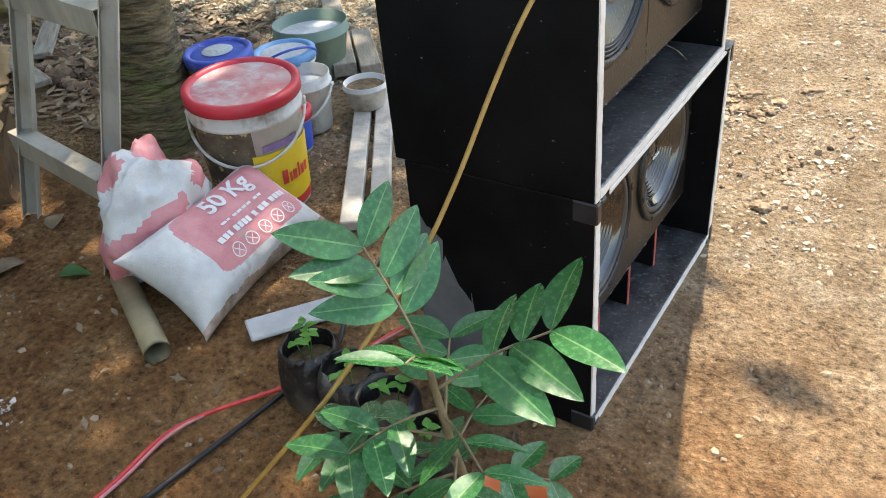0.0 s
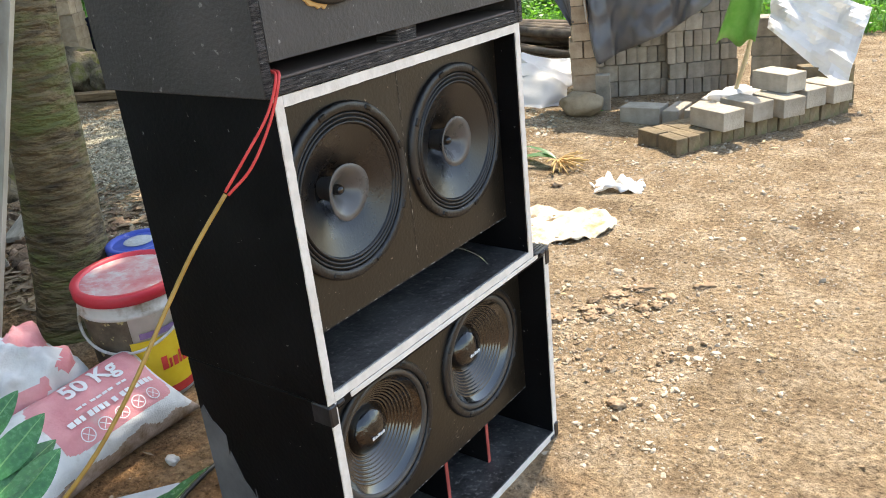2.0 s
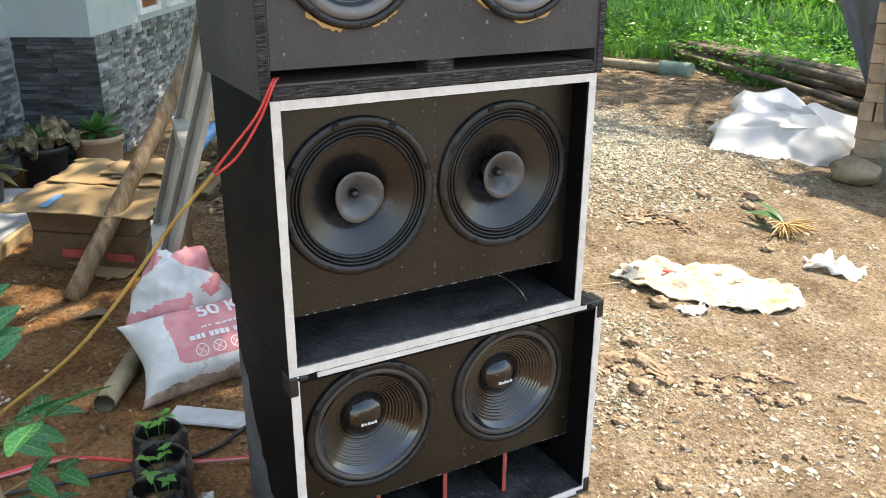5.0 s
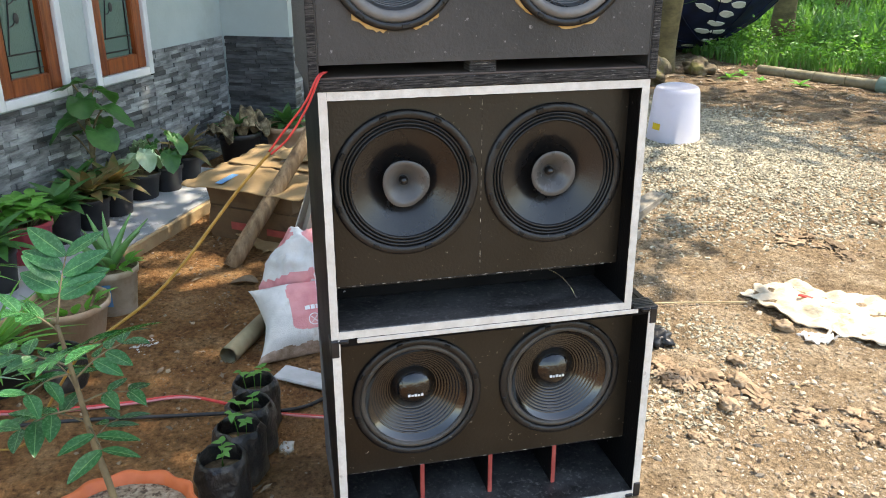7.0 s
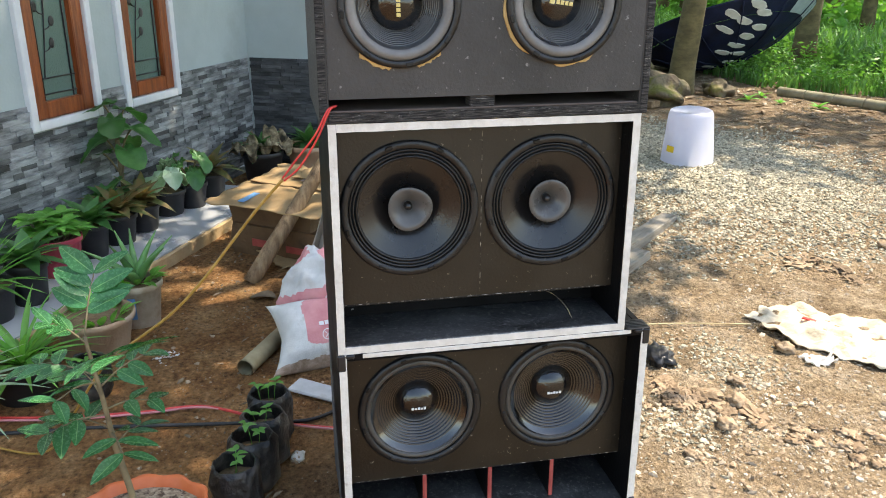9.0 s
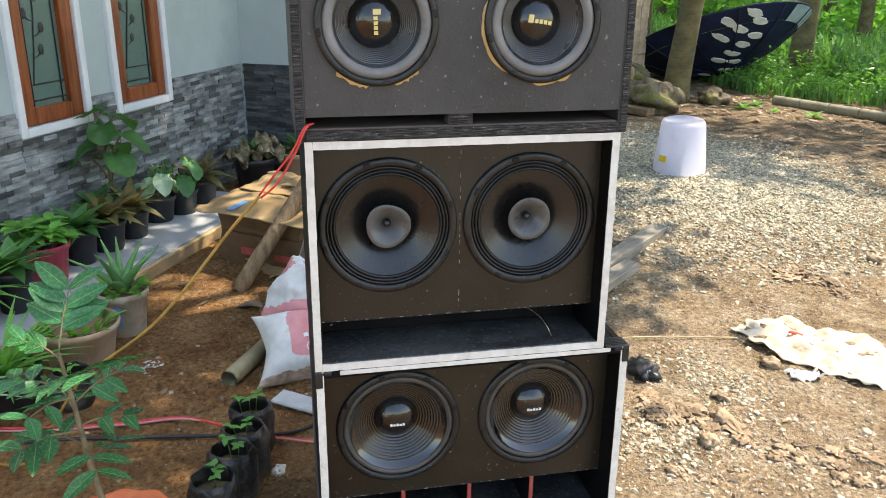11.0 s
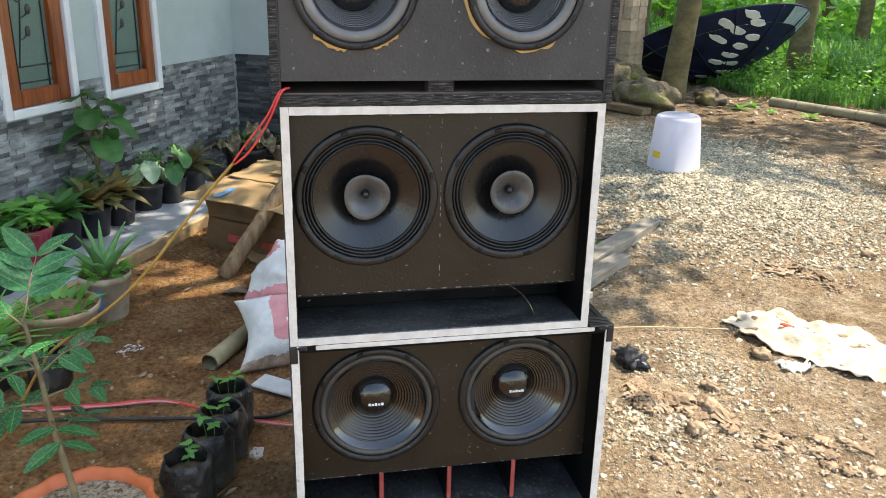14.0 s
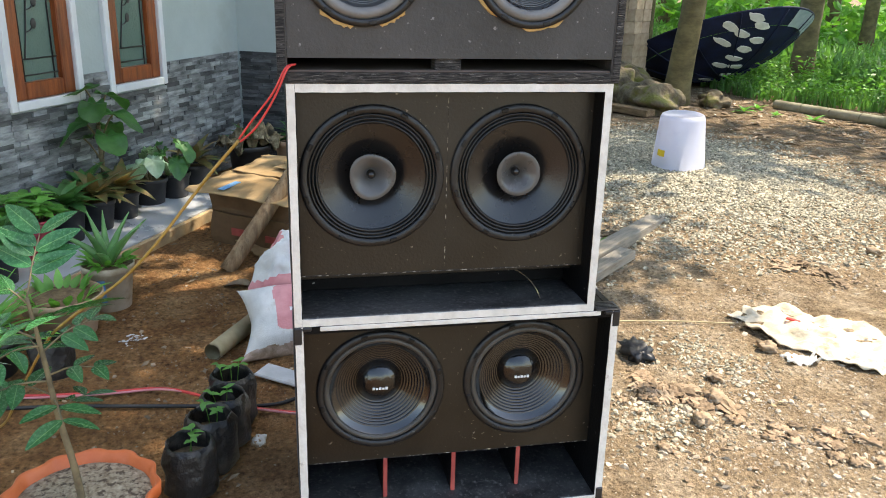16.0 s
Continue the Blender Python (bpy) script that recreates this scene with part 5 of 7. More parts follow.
def leaf_cloud(n, centre, radii, size, clumps=40, seed=1):
    """Vertices and faces of many small leaves in clumps."""
    g = np.random.default_rng(seed)
    d = g.normal(size=(clumps, 3))
    d /= np.linalg.norm(d, axis=1)[:, None]
    cl = d * (g.uniform(0.25, 1, (clumps, 1)) ** 0.5) * np.array(radii)
    c = cl[g.integers(0, clumps, n)] + g.normal(size=(n, 3)) * np.array(radii) * 0.13 + np.array(centre)
    a = g.normal(size=(n, 3))
    a[:, 2] *= 0.6
    a /= np.linalg.norm(a, axis=1)[:, None]
    s = np.cross(a, g.normal(size=(n, 3)))
    s /= np.linalg.norm(s, axis=1)[:, None]
    L = size * g.uniform(0.6, 1.3, (n, 1))
    v = np.stack([c, c + a * L * 0.5 + s * L * 0.24, c + a * L, c + a * L * 0.5 - s * L * 0.24], axis=1)
    f = np.arange(n * 4).reshape(n, 4)
    return v.reshape(-1, 3), f


def tree(at, h, r0, r1, seed, bark, crown_c, crown_r, leaves, size, label, lean=(0, 0), limbs=5, clumps=40):
    ob = thing("tree", label, "tree", Matrix.Translation(at))
    bm = trunk_mesh(h, r0, r1, seed, lean)
    r = random.Random(seed)
    for k in range(limbs):
        a = 2 * math.pi * (k + r.random() * 0.6) / limbs
        z = h * r.uniform(0.62, 0.95)
        p = Vector((lean[0] * z, lean[1] * z, z))
        e = Vector(crown_c) + Vector((math.cos(a) * crown_r[0] * 0.7, math.sin(a) * crown_r[1] * 0.7, r.uniform(-0.2, 0.5) * crown_r[2]))
        tube(curve_points([p, p.lerp(e, 0.45) + Vector((0, 0, 0.25)), e], 8), r1 * 0.6, 8, bm=bm, taper=0.02)
    part("trunk", bm, bark, ob)
    v, f = leaf_cloud(leaves, crown_c, crown_r, size, clumps, seed)
    c = raw("crown", v, f, "crown", ob)
    return ob


# The crown is unseen, set off its trunk to shade porch and sapling.
tree((-2.5, 1.82, 0), 4.6, 0.138, 0.115, 3, "bark", (-1.15, 1.7, 5.2), (2.6, 2.25, 1.0), 8200, 0.22, "mossy rough-barked tree beside the pails", lean=(0.05, 0.035), clumps=60)
tree((-7.64, 6.0, 0), 7.0, 0.14, 0.115, 5, "bark_pale", (0.9, 1.2, 7.6), (2.6, 2.6, 1.4), 3200, 0.3, "smooth greenish tree trunk before the dish", lean=(0.04, 0.075))

far_tree = None
# The tree at (-5.6, 10.8) is added so its crown dapples the gravel.
spots = [(-9.8, 9.2, 0.17), (-13.5, 9.4, 0.16), (-12, 12, 0.13), (-16, 8.2, 0.2), (-15, 13.5, 0.15), (-18, 11, 0.17), (-20, 15, 0.2), (-12.6, 16, 0.15), (-9, 14, 0.14),
         (-17, 17, 0.16), (-23, 12, 0.2), (-14, 6.2, 0.16), (-21, 8.5, 0.18), (-25, 18, 0.2), (-10.5, 20, 0.17), (-6, 17, 0.16), (-19, 21, 0.18), (-12.8, 8.1, 0.06), (-11.6, 10.3, 0.05), (-4, 17.5, 0.15), (-1.5, 18, 0.16), (1, 19, 0.17), (-5.6, 10.8, 0.14),
         (-27, 14, 0.2), (-24, 22, 0.2), (-13, 24, 0.2), (-8, 26, 0.2), (-14.5, 4.4, 0.2), (-11.0, 5.9, 0.16), (-17.5, 5.6, 0.18), (-13, 2.4, 0.2), (-22, 6, 0.2), (-19, 7, 0.14), (-26, 9, 0.2), (-16, 10.5, 0.12), (-30, 12, 0.2)]
for i, (x, y, r) in enumerate(spots):
    m = pose(x, y, 0, 0, 0, 67 * i)
    if far_tree is None:
        far_tree = tree((x, y, 0), 8.0, 0.17, 0.12, 11, "bark_pale", (0.2, 0, 8.2), (2.3, 2.3, 1.5), 1500, 0.32, "slim straight tree in the green wood", lean=(0.015, 0.01))
        tagged(far_tree, group="trees of the wood")
    else:
        k = r / 0.17
        far = copy_thing(far_tree, m)
        far.matrix_world = m @ Matrix.Diagonal((k, k, 1, 1))


def blades(name, n, region, h, width, mat, label, seed, spread=0.35):
    """Grass blades, each bent once, over a region of the plan."""
    g = np.random.default_rng(seed)
    pts = []
    while sum(len(p) for p in pts) < n:
        c = region(g, n)
        pts.append(c)
    c = np.concatenate(pts)[:n]
    a = g.uniform(0, 2 * math.pi, n)
    L = h * g.uniform(0.4, 1.2, n)
    d = np.stack([np.cos(a), np.sin(a), np.zeros(n)], 1)
    s = np.stack([-np.sin(a), np.cos(a), np.zeros(n)], 1) * (width * g.uniform(0.6, 1.3, n))[:, None]
    b = np.concatenate([c, np.zeros((n, 1))], 1)
    bend = g.uniform(0.1, 1.0, n)[:, None] * spread
    mid = b + d * L[:, None] * bend * 0.4 + np.array([0, 0, 1]) * (L * 0.6)[:, None]
    tip = b + d * L[:, None] * bend * 1.4 + np.array([0, 0, 1]) * (L * (1 - 0.25 * bend[:, 0]))[:, None]
    v = np.stack([b - s, b + s, mid + s * 0.8, mid - s * 0.8, tip], 1).reshape(-1, 3)
    k = np.arange(n) * 5
    f = [(i, i + 1, i + 2, i + 3) for i in k.tolist()] + [(i + 3, i + 2, i + 4) for i in k.tolist()]
    return tagged(raw(name, v, f, mat), label, "grass", kind="stuff")


def wood_side(g, n, near=0.0, far=10.0):
    """Points beyond the edge of the wood: along the line from the dish to behind the shed."""
    x = g.uniform(-28 if far > 8 else -17, 2, n)
    d = near + (far - near) * g.uniform(0, 1, n) ** 1.5
    y = 6.3 + 0.24 * (x + 13) + 0.5 * np.sin(x * 1.7) + (x < -13) * 0.1 * (x + 13)
    c = np.stack([x, y + d], 1)
    keep = ~((np.abs(c[:, 0] + 8.3) < 1.1) & (c[:, 1] < 7.2))
    return c[keep]


blades("grass", 22000, lambda g, n: wood_side(g, n, 0.0, 6.0), 0.2, 0.012, "grass", "lush bright green grass at the wood's edge", 1)
blades("grass", 52000, lambda g, n: wood_side(g, n, 2.0, 26.0), 0.5, 0.035, "grass", "tall rank grass under the trees", 2)
blades("grass", 5000, lambda g, n: np.stack([g.uniform(-13, -8.5, n), g.uniform(2.2, 4.4, n)], 1), 0.45, 0.02, "grass", "green growth behind the house", 6)
# broad-leaved undergrowth
def shrubs(name, n, seed, near, far, size, label, big=1.0):
    g = np.random.default_rng(seed)
    c2 = wood_side(g, 700, near, far)
    allv, allf, off = [], [], 0
    for i in range(min(n, len(c2))):
        k = g.uniform(0.5, 1.3) * big
        v, f = leaf_cloud(110, (c2[i, 0], c2[i, 1], 0.32 * k), (0.42 * k, 0.42 * k, 0.36 * k), size, 14, seed * 100 + i)
        v[:, 2] = np.abs(v[:, 2]) * (0.7 if big == 1.0 else 1.0)
        allv.append(v)
        allf.append(f + off)
        off += len(v)
    return tagged(raw(name, np.concatenate(allv), np.concatenate(allf), "shrub"), label, "undergrowth", kind="stuff")


shrubs("undergrowth", 620, 3, 0.1, 7.0, 0.07, "leafy green undergrowth at the wood's edge")
shrubs("undergrowth", 380, 4, 5.0, 30.0, 0.26, "dense green bushes deep in the wood", 2.2)
v, f = leaf_cloud(5000, (-12, 3.4, 0.7), (2.5, 1.6, 0.9), 0.2, 60, 8)
v[:, 2] = np.abs(v[:, 2])
tagged(raw("undergrowth", v, f, "shrub"), "green bushes behind the house", "undergrowth", kind="stuff")

# ---- gravel, pebbles, litter ----
n = 42000
g = rng.normal(size=(n, 2)) * np.array([0.95, 0.68]) + np.array([-4.0, 4.1])
d = ((g[:, 0] + 4.0) / 1.75) ** 2 + ((g[:, 1] - 4.1) / 1.25) ** 2
g = g[(d < 2.6) & ~((g[:, 0] > -2.0))]
z = np.array([ground_z(a, b) for a, b in g])
sz = rng.uniform(0.005, 0.0155, len(g))
stones("gravel", np.column_stack([g, z + sz * 0.15]), sz, "gravel", "heap of pale crushed gravel on the yard", "gravel")


def scatter(n, x0, x1, y0, y1, lo, hi, name, mat, label, sink=0.1, keep=None):
    c = np.column_stack([rng.uniform(x0, x1, n), rng.uniform(y0, y1, n)])
    inside_box = (c[:, 0] > -0.92) & (c[:, 0] < -0.44) & (c[:, 1] > 1.15) & (c[:, 1] < 2.02)
    c = c[~inside_box]
    hu = (c[:, 0] + 5.0) * 0.471 + (c[:, 1] - 0.976) * 0.882
    c = c[hu > 0.65]
    drift = np.array([noise.noise(Vector((a * 1.7, b * 1.7, 11))) + 0.7 * noise.noise(Vector((a * 5.2, b * 5.2, 4))) for a, b in c])
    c = c[drift + rng.uniform(-0.35, 0.35, len(c)) > -0.02]
    z = np.array([ground_z(a, b) for a, b in c])
    s = lo + (hi - lo) * rng.uniform(0, 1, len(c)) ** 5
    return stones(name, np.column_stack([c, z + s * sink]), s, mat, label, "stones")


scatter(22000, -3.2, 1.2, 1.9, 5.2, 0.002, 0.0115, "pebble", "pebble", "loose pale pebbles scattered over the earth")
scatter(8000, -9, 0.6, 3.0, 8.6, 0.005, 0.022, "pebble", "pebble", "loose pebbles and chips on the far yard")
scatter(3600, -3.2, 0.0, 0.2, 2.6, 0.0015, 0.011, "pebble", "damp_stone", "small stones in the damp earth")
scatter(7000, -2.5, 1.0, 1.9, 4.6, 0.002, 0.0125, "clod", "clod", "crumbled reddish clods of earth")
scatter(30000, -1.8, 0.7, 1.9, 3.6, 0.0012, 0.005, "grit", "pebble", "fine pale grit on the trampled earth")
scatter(9000, -2.2, -0.2, 0.5, 2.0, 0.001, 0.004, "grit", "damp_stone", "fine grit on the damp earth")
scatter(1500, -1.3, -0.1, 2.05, 3.0, 0.003, 0.016, "pebble", "pebble", "pale stone chips beside the cabinets")
c = rng.normal(size=(160, 2)) * np.array([0.28, 0.13]) + np.array([-0.75, 2.55])
sz = rng.uniform(0.004, 0.014, 160)
stones("clod", np.column_stack([c, 0.0 + sz * 0.2]), sz, "clod", "ridge of broken dry clods in the yard", "earth")
for (x, y, k) in ((-1.25, 3.05, 0.05), (-0.65, 2.3, 0.03), (-0.92, 1.06, 0.028), (-0.35, 2.2, 0.03), (-0.9, 2.62, 0.055), (-0.78, 2.5, 0.045), (-1.05, 2.7, 0.04), (-2.2, 4.3, 0.05), (-2.05, 4.55, 0.06), (-1.95, 4.4, 0.05), (-1.45, 3.95, 0.035)):
    ob = part("stone", blob((k * 0.8, k * 0.6, k * 0.4), x * 3, 0.8, 3, 2.4), "clod")
    ob.location = (x, y, ground_z(x, y) + k * 0.3)
    tagged(ob, "rough earthy stone lying on the ground", "stone", "loose stones in the yard")


rr, clods = random.Random(77), []
for k in range(46):
    t = rr.random()
    x, y = -1.0 + 0.5 * t + rr.gauss(0, 0.06), 2.4 + 0.55 * t + rr.gauss(0, 0.07)
    s = rr.uniform(0.008, 0.026) * (1.2 - 0.5 * t)
    if k < 12:
        brk = part("clod", blob((s * 1.3, s * 0.9, s * 0.45), k + 0.7, 1.2, 3, 2.6), "clod_dark" if k % 3 == 0 else "clod")
        clods.append(brk.data)
    else:
        brk = new("clod", clods[k % 12])
        brk.rotation_euler = (0, 0, rr.uniform(0, 6))
    brk.location = (x, y, ground_z(x, y) + s * 0.15)
    tagged(brk, "dark damp broken clod of earth", "earth", "ridge of broken clods")
for k in range(26):         # flat cakes of trodden mud broken up along two ruts
    if k < 16:
        t = rr.random()
        x, y, s = -1.1 + 0.34 * t + rr.gauss(0, 0.03), 2.39 + 0.27 * t + rr.gauss(0, 0.035), rr.uniform(0.02, 0.05)
    else:
        t = rr.random()
        x, y, s = -2.1 + 0.3 * t + rr.gauss(0, 0.06), 3.62 + 0.28 * t + rr.gauss(0, 0.06), rr.uniform(0.02, 0.05)
    cake = part("mud_cake", smooth(blob((s * 1.2, s * 0.85, s * 0.3), k * 1.7 + 0.3, 1.0, 3, 3.4), False), "clod_dark" if k % 3 else "clod")
    cake.location = (x, y, ground_z(x, y) + s * 0.12)
    cake.rotation_euler = (rr.uniform(-0.2, 0.2), rr.uniform(-0.2, 0.2), rr.uniform(0, 6))
    tagged(cake, "flat broken cake of dried mud", "earth", "mud cakes along the ruts")


def litter(name, n, pts, size, mat, label):
    v, f = [], []
    for i in range(n):
        x, y = pts(rng)
        a = rng.uniform(0, 2 * math.pi)
        L, w = size * rng.uniform(0.5, 1.4), size * rng.uniform(0.2, 0.4)
        c, s = math.cos(a), math.sin(a)
        z = ground_z(x, y) if y < 9.4 and x > -10 else 0
        k = len(v)
        for u, t, h in ((-1, 0, 0.004), (0, -1, 0.004 + 0.3 * w * rng.random()), (1, 0, 0.004 + 0.4 * w * rng.random()), (0, 1, 0.006 + 0.4 * w * rng.random())):
            v.append((x + c * u * L / 2 - s * t * w / 2, y + s * u * L / 2 + c * t * w / 2, z + 0.004 + h))
        f.append((k, k + 1, k + 2, k + 3))
    return tagged(raw(name, v, f, mat), label, "leaf litter", kind="stuff")


litter("leaf_litter", 280, lambda g: (-5.8 - 3.5 * g.random() + 3 * g.random(), 5.6 + 2.4 * g.random()), 0.15, "dead_leaf", "brown dead leaves at the wood's edge")
litter("leaf_litter", 800, lambda g: (-4.4 + 1.7 * g.random(), 1.75 + 1.3 * g.random()), 0.1, "dead_leaf", "brown dead leaves behind the tree")
litter("leaf_litter", 60, lambda g: (-3.0 + 2.6 * g.random(), 0.6 + 1.2 * g.random()), 0.05, "dead_leaf", "a few dry leaves on the damp earth")
litter("leaf_litter", 120, lambda g: (-2.6 + 2.8 * g.random(), 2.2 + 3 * g.random()), 0.035, "straw", "straw bits on the yard")
def rubble_pts(g):
    return (-5.5 + 2.9 * g.random(), 2.0 + 1.6 * g.random())
c = np.array([rubble_pts(rng) for _ in range(1800)])
sz = rng.uniform(0.012, 0.05, len(c))
stones("rubble", np.column_stack([c, sz * 0.3]), sz, "rubble", "stony rubble behind the tree", "rubble")


# ---- potted plants on the porch ----
def hpos(u, v, z=0.07):
    p = HK + HX * u + HN * v
    return Vector((p.x, p.y, z))


def pot(parent, R, h, mat, ribs=False, wave=0.0, seg=40, soil="soil"):
    wob = (lambda a, i: 1 + (0.012 if ribs and 2 <= i <= 3 else 0) * math.cos(20 * a) + (wave * math.cos(12 * a) if i in (4, 5, 6, 7) else 0)) if ribs or wave else None
    seg = 96 if (ribs or wave) else seg
    part("pot", lathe([(0.0, 0.0), (R * 0.74, 0.0), (R * 0.76, 0.006), (R * 0.92, h * 0.84), (R * 0.99, h * 0.85), (R, h * 0.98), (R * 0.97, h), (R * 0.93, h * 0.97), (R * 0.88, h * 0.8)], seg, wobble=wob), mat, parent)
    part("soil", lathe([(R * 0.9, h * 0.86), (R * 0.5, h * 0.9), (0.0, h * 0.885)], 32), soil, parent)


def rosette(bm, n, L, w, z, lift=(0.3, 1.2), fold=0.3, droop=0.3, seed=0, spread=0.0):
    r = random.Random(seed)
    for k in range(n):
        a = 2.4 * k + r.uniform(-0.3, 0.3)
        e = lift[0] + (lift[1] - lift[0]) * k / max(1, n - 1)
        d = Vector((math.cos(a) * math.cos(e), math.sin(a) * math.cos(e), math.sin(e)))
        leaf_into(bm, Vector((math.cos(a) * spread, math.sin(a) * spread, z)), d, (0, 0, 1), L * r.uniform(0.75, 1.15), w * r.uniform(0.8, 1.15), fold, droop)
    return bm


def heart_into(bm, at, way, size, r):
    """A broad heart-shaped blade hung from its notch, with lifted lobes and a wavy margin."""
    way = Vector(way).normalized()
    side = way.cross(Vector((0, 0, 1))).normalized()
    nor = side.cross(way)
    ph = r.uniform(0, 6)
    mid, rim = [], []
    n = 20
    c = bm.verts.new(at)
    for ringf in (0.5, 1.0):
        row = []
        for i in range(n):
            t = 2 * math.pi * i / n
            rad = size * (0.46 + 0.2 * math.cos(t) + 0.12 * math.cos(2 * t) - (0.16 if i == n // 2 else 0)) * ringf
            x, y = rad * math.cos(t), rad * math.sin(t) * 0.95
            lift = 0.22 * abs(y) - 0.5 * max(x, 0) ** 2 / size + 0.012 * ringf * math.sin(5 * t + ph)
            row.append(bm.verts.new(Vector(at) + way * x + side * y + nor * lift))
        (mid if ringf < 1 else rim).extend(row)
    for i in range(n):
        j = (i + 1) % n
        bm.faces.new((c, mid[i], mid[j])).smooth = True
        bm.faces.new((mid[i], rim[i], rim[j], mid[j])).smooth = True


def islands(bm):
    """Splits a mesh of loose leaves into one mesh a leaf."""
    out, done = [], set()
    for v in list(bm.verts):
        if v in done:
            continue
        todo, got = [v], {v}
        while todo:
            for e in todo.pop().link_edges:
                for o in e.verts:
                    if o not in got:
                        got.add(o)
                        todo.append(o)
        done |= got
        one = bmesh.new()
        copy = {o: one.verts.new(o.co) for o in got}
        for f in {f for o in got for f in o.link_faces}:
            one.faces.new([copy[o] for o in f.verts]).smooth = True
        out.append(one)
    bm.free()
    return out


def potted(label, at, R, h, mat, kind, seed, leafmat, ribs=False):
    ob = thing("potted_plant", label, "potted plant", Matrix.Translation(at) @ Matrix.Rotation(seed, 4, "Z"), "potted plants along the house wall")
    pot(ob, R, h, mat, ribs)
    bm, st = bmesh.new(), bmesh.new()
    z = h * 0.88
    if kind == "rosette":
        rosette(bm, 20, 0.19, 0.068, z + 0.03, (0.1, 1.2), fold=0.35, droop=0.4, seed=seed)
    elif kind == "tall":
        tube(curve_points([(0, 0, z - 0.02), (0.012, 0, z + 0.16), (0, 0.01, z + 0.36)], 8), 0.013, 8, bm=st)
        r = random.Random(seed)
        for k in range(9):
            a = 2.4 * k + 0.4
            zz = z + 0.2 + 0.034 * k
            q = 0.1 - 0.006 * k
            c = Vector((math.cos(a) * q, math.sin(a) * q, zz + 0.08))
            tube(curve_points([(0, 0, zz - 0.06), c * 0.6 + Vector((0, 0, (zz - 0.02) * 0.4)), c], 6), 0.005, 6, bm=st)
            heart_into(bm, c, (math.cos(a), math.sin(a), -0.28), 0.21 * r.uniform(0.8, 1.15), r)
    elif kind == "caladium":
        r = random.Random(seed)
        for k in range(8):
            a = 2.4 * k + r.random()
            c = Vector((math.cos(a) * r.uniform(0.04, 0.1), math.sin(a) * r.uniform(0.04, 0.1), h + r.uniform(0.06, 0.17)))
            tube(curve_points([(0, 0, z - 0.02), (c.x * 0.4, c.y * 0.4, (z + c.z) / 2), c], 6), 0.0035, 5, bm=st)
            heart_into(bm, c, (math.cos(a), math.sin(a), -0.6), 0.125 * r.uniform(0.75, 1.2), r)
    elif kind == "bush":
        r = random.Random(seed)
        for k in range(26):
            a, q = 2.4 * k, 0.02 + 0.1 * math.sqrt(k / 26)
            c = Vector((math.cos(a) * q, math.sin(a) * q, z + 0.16 * r.uniform(0.2, 1) * (1.2 - q * 4)))
            tube([(c.x * 0.4, c.y * 0.4, z - 0.02), c], 0.003, 4, bm=st)
            for j in range(7):
                b2 = a + j * 0.9
                leaf_into(bm, c, (math.cos(b2), math.sin(b2), r.uniform(0.1, 0.7)), (0, 0, 1), 0.08, 0.05, 0.2, 0.35, 4)
    elif kind == "spiky":
        rosette(bm, 40, 0.3, 0.018, z, (0.2, 1.4), fold=0.5, droop=0.45, seed=seed)
    if kind in ("rosette", "tall", "caladium"):
        for lf in islands(bm):
            part("leaf", lf, leafmat, ob)
    else:
        tagged(part("foliage", bm, leafmat, ob), kind="stuff")
    if len(st.verts):
        part("stem", st, "stem", ob)
    else:
        st.free()
    return ob


potted("caladium-like plant with red-green leaves in a black pot", hpos(1.05, 0.24), 0.1, 0.15, "black_pot", "rosette", 1, "leaf_red")
potted("pale-leaved caladium in a round black pot", hpos(1.3, 0.25), 0.1, 0.15, "black_pot", "caladium", 2, "leaf_dark")
potted("white-leaved caladium in a round black pot", hpos(1.48, 0.2), 0.108, 0.15, "black_pot", "caladium", 3, "leaf_pale")
potted("tall dark broad-leaved plant in a black pot", hpos(1.76, 0.12), 0.1, 0.16, "black_pot", "tall", 4, "leaf_heart")
potted("low leafless plant in a round black pot of pale soil", hpos(1.79, 0.24), 0.098, 0.15, "black_pot", "rosette", 14, "leaf_red")
potted("bronze and green rosette plant in a black pot", hpos(2.02, 0.25), 0.1, 0.16, "black_pot", "rosette", 5, "leaf_red")
potted("bare soil black pot with a few dark leaves", hpos(2.24, 0.25), 0.09, 0.17, "black_pot", "rosette", 6, "leaf_dark")
potted("bright green succulent bush in a ribbed red pot", hpos(2.5, 0.25), 0.125, 0.19, "red_pot", "bush", 7, "leaf_bright", True)
potted("green plant in a deep black pot", hpos(2.84, 0.38), 0.09, 0.19, "black_pot", "rosette", 8, "leaf_dark")
potted("grassy spiky plant in a low black pot", hpos(3.05, 0.35), 0.12, 0.16, "black_pot", "spiky", 9, "leaf_bright")
potted("dark leafy plant in a black pot against the wall", hpos(1.9, 0.09), 0.09, 0.16, "black_pot", "rosette", 12, "leaf_dark")
potted("spindly plant in a black bag by the house corner", (-4.42, 1.03, 0), 0.15, 0.25, "black_pot", "rosette", 10, "leaf_dark")
potted("wide tan pot with a low green plant by the house corner", (-4.52, 1.36, 0), 0.16, 0.26, "clay", "rosette", 11, "leaf_dark")
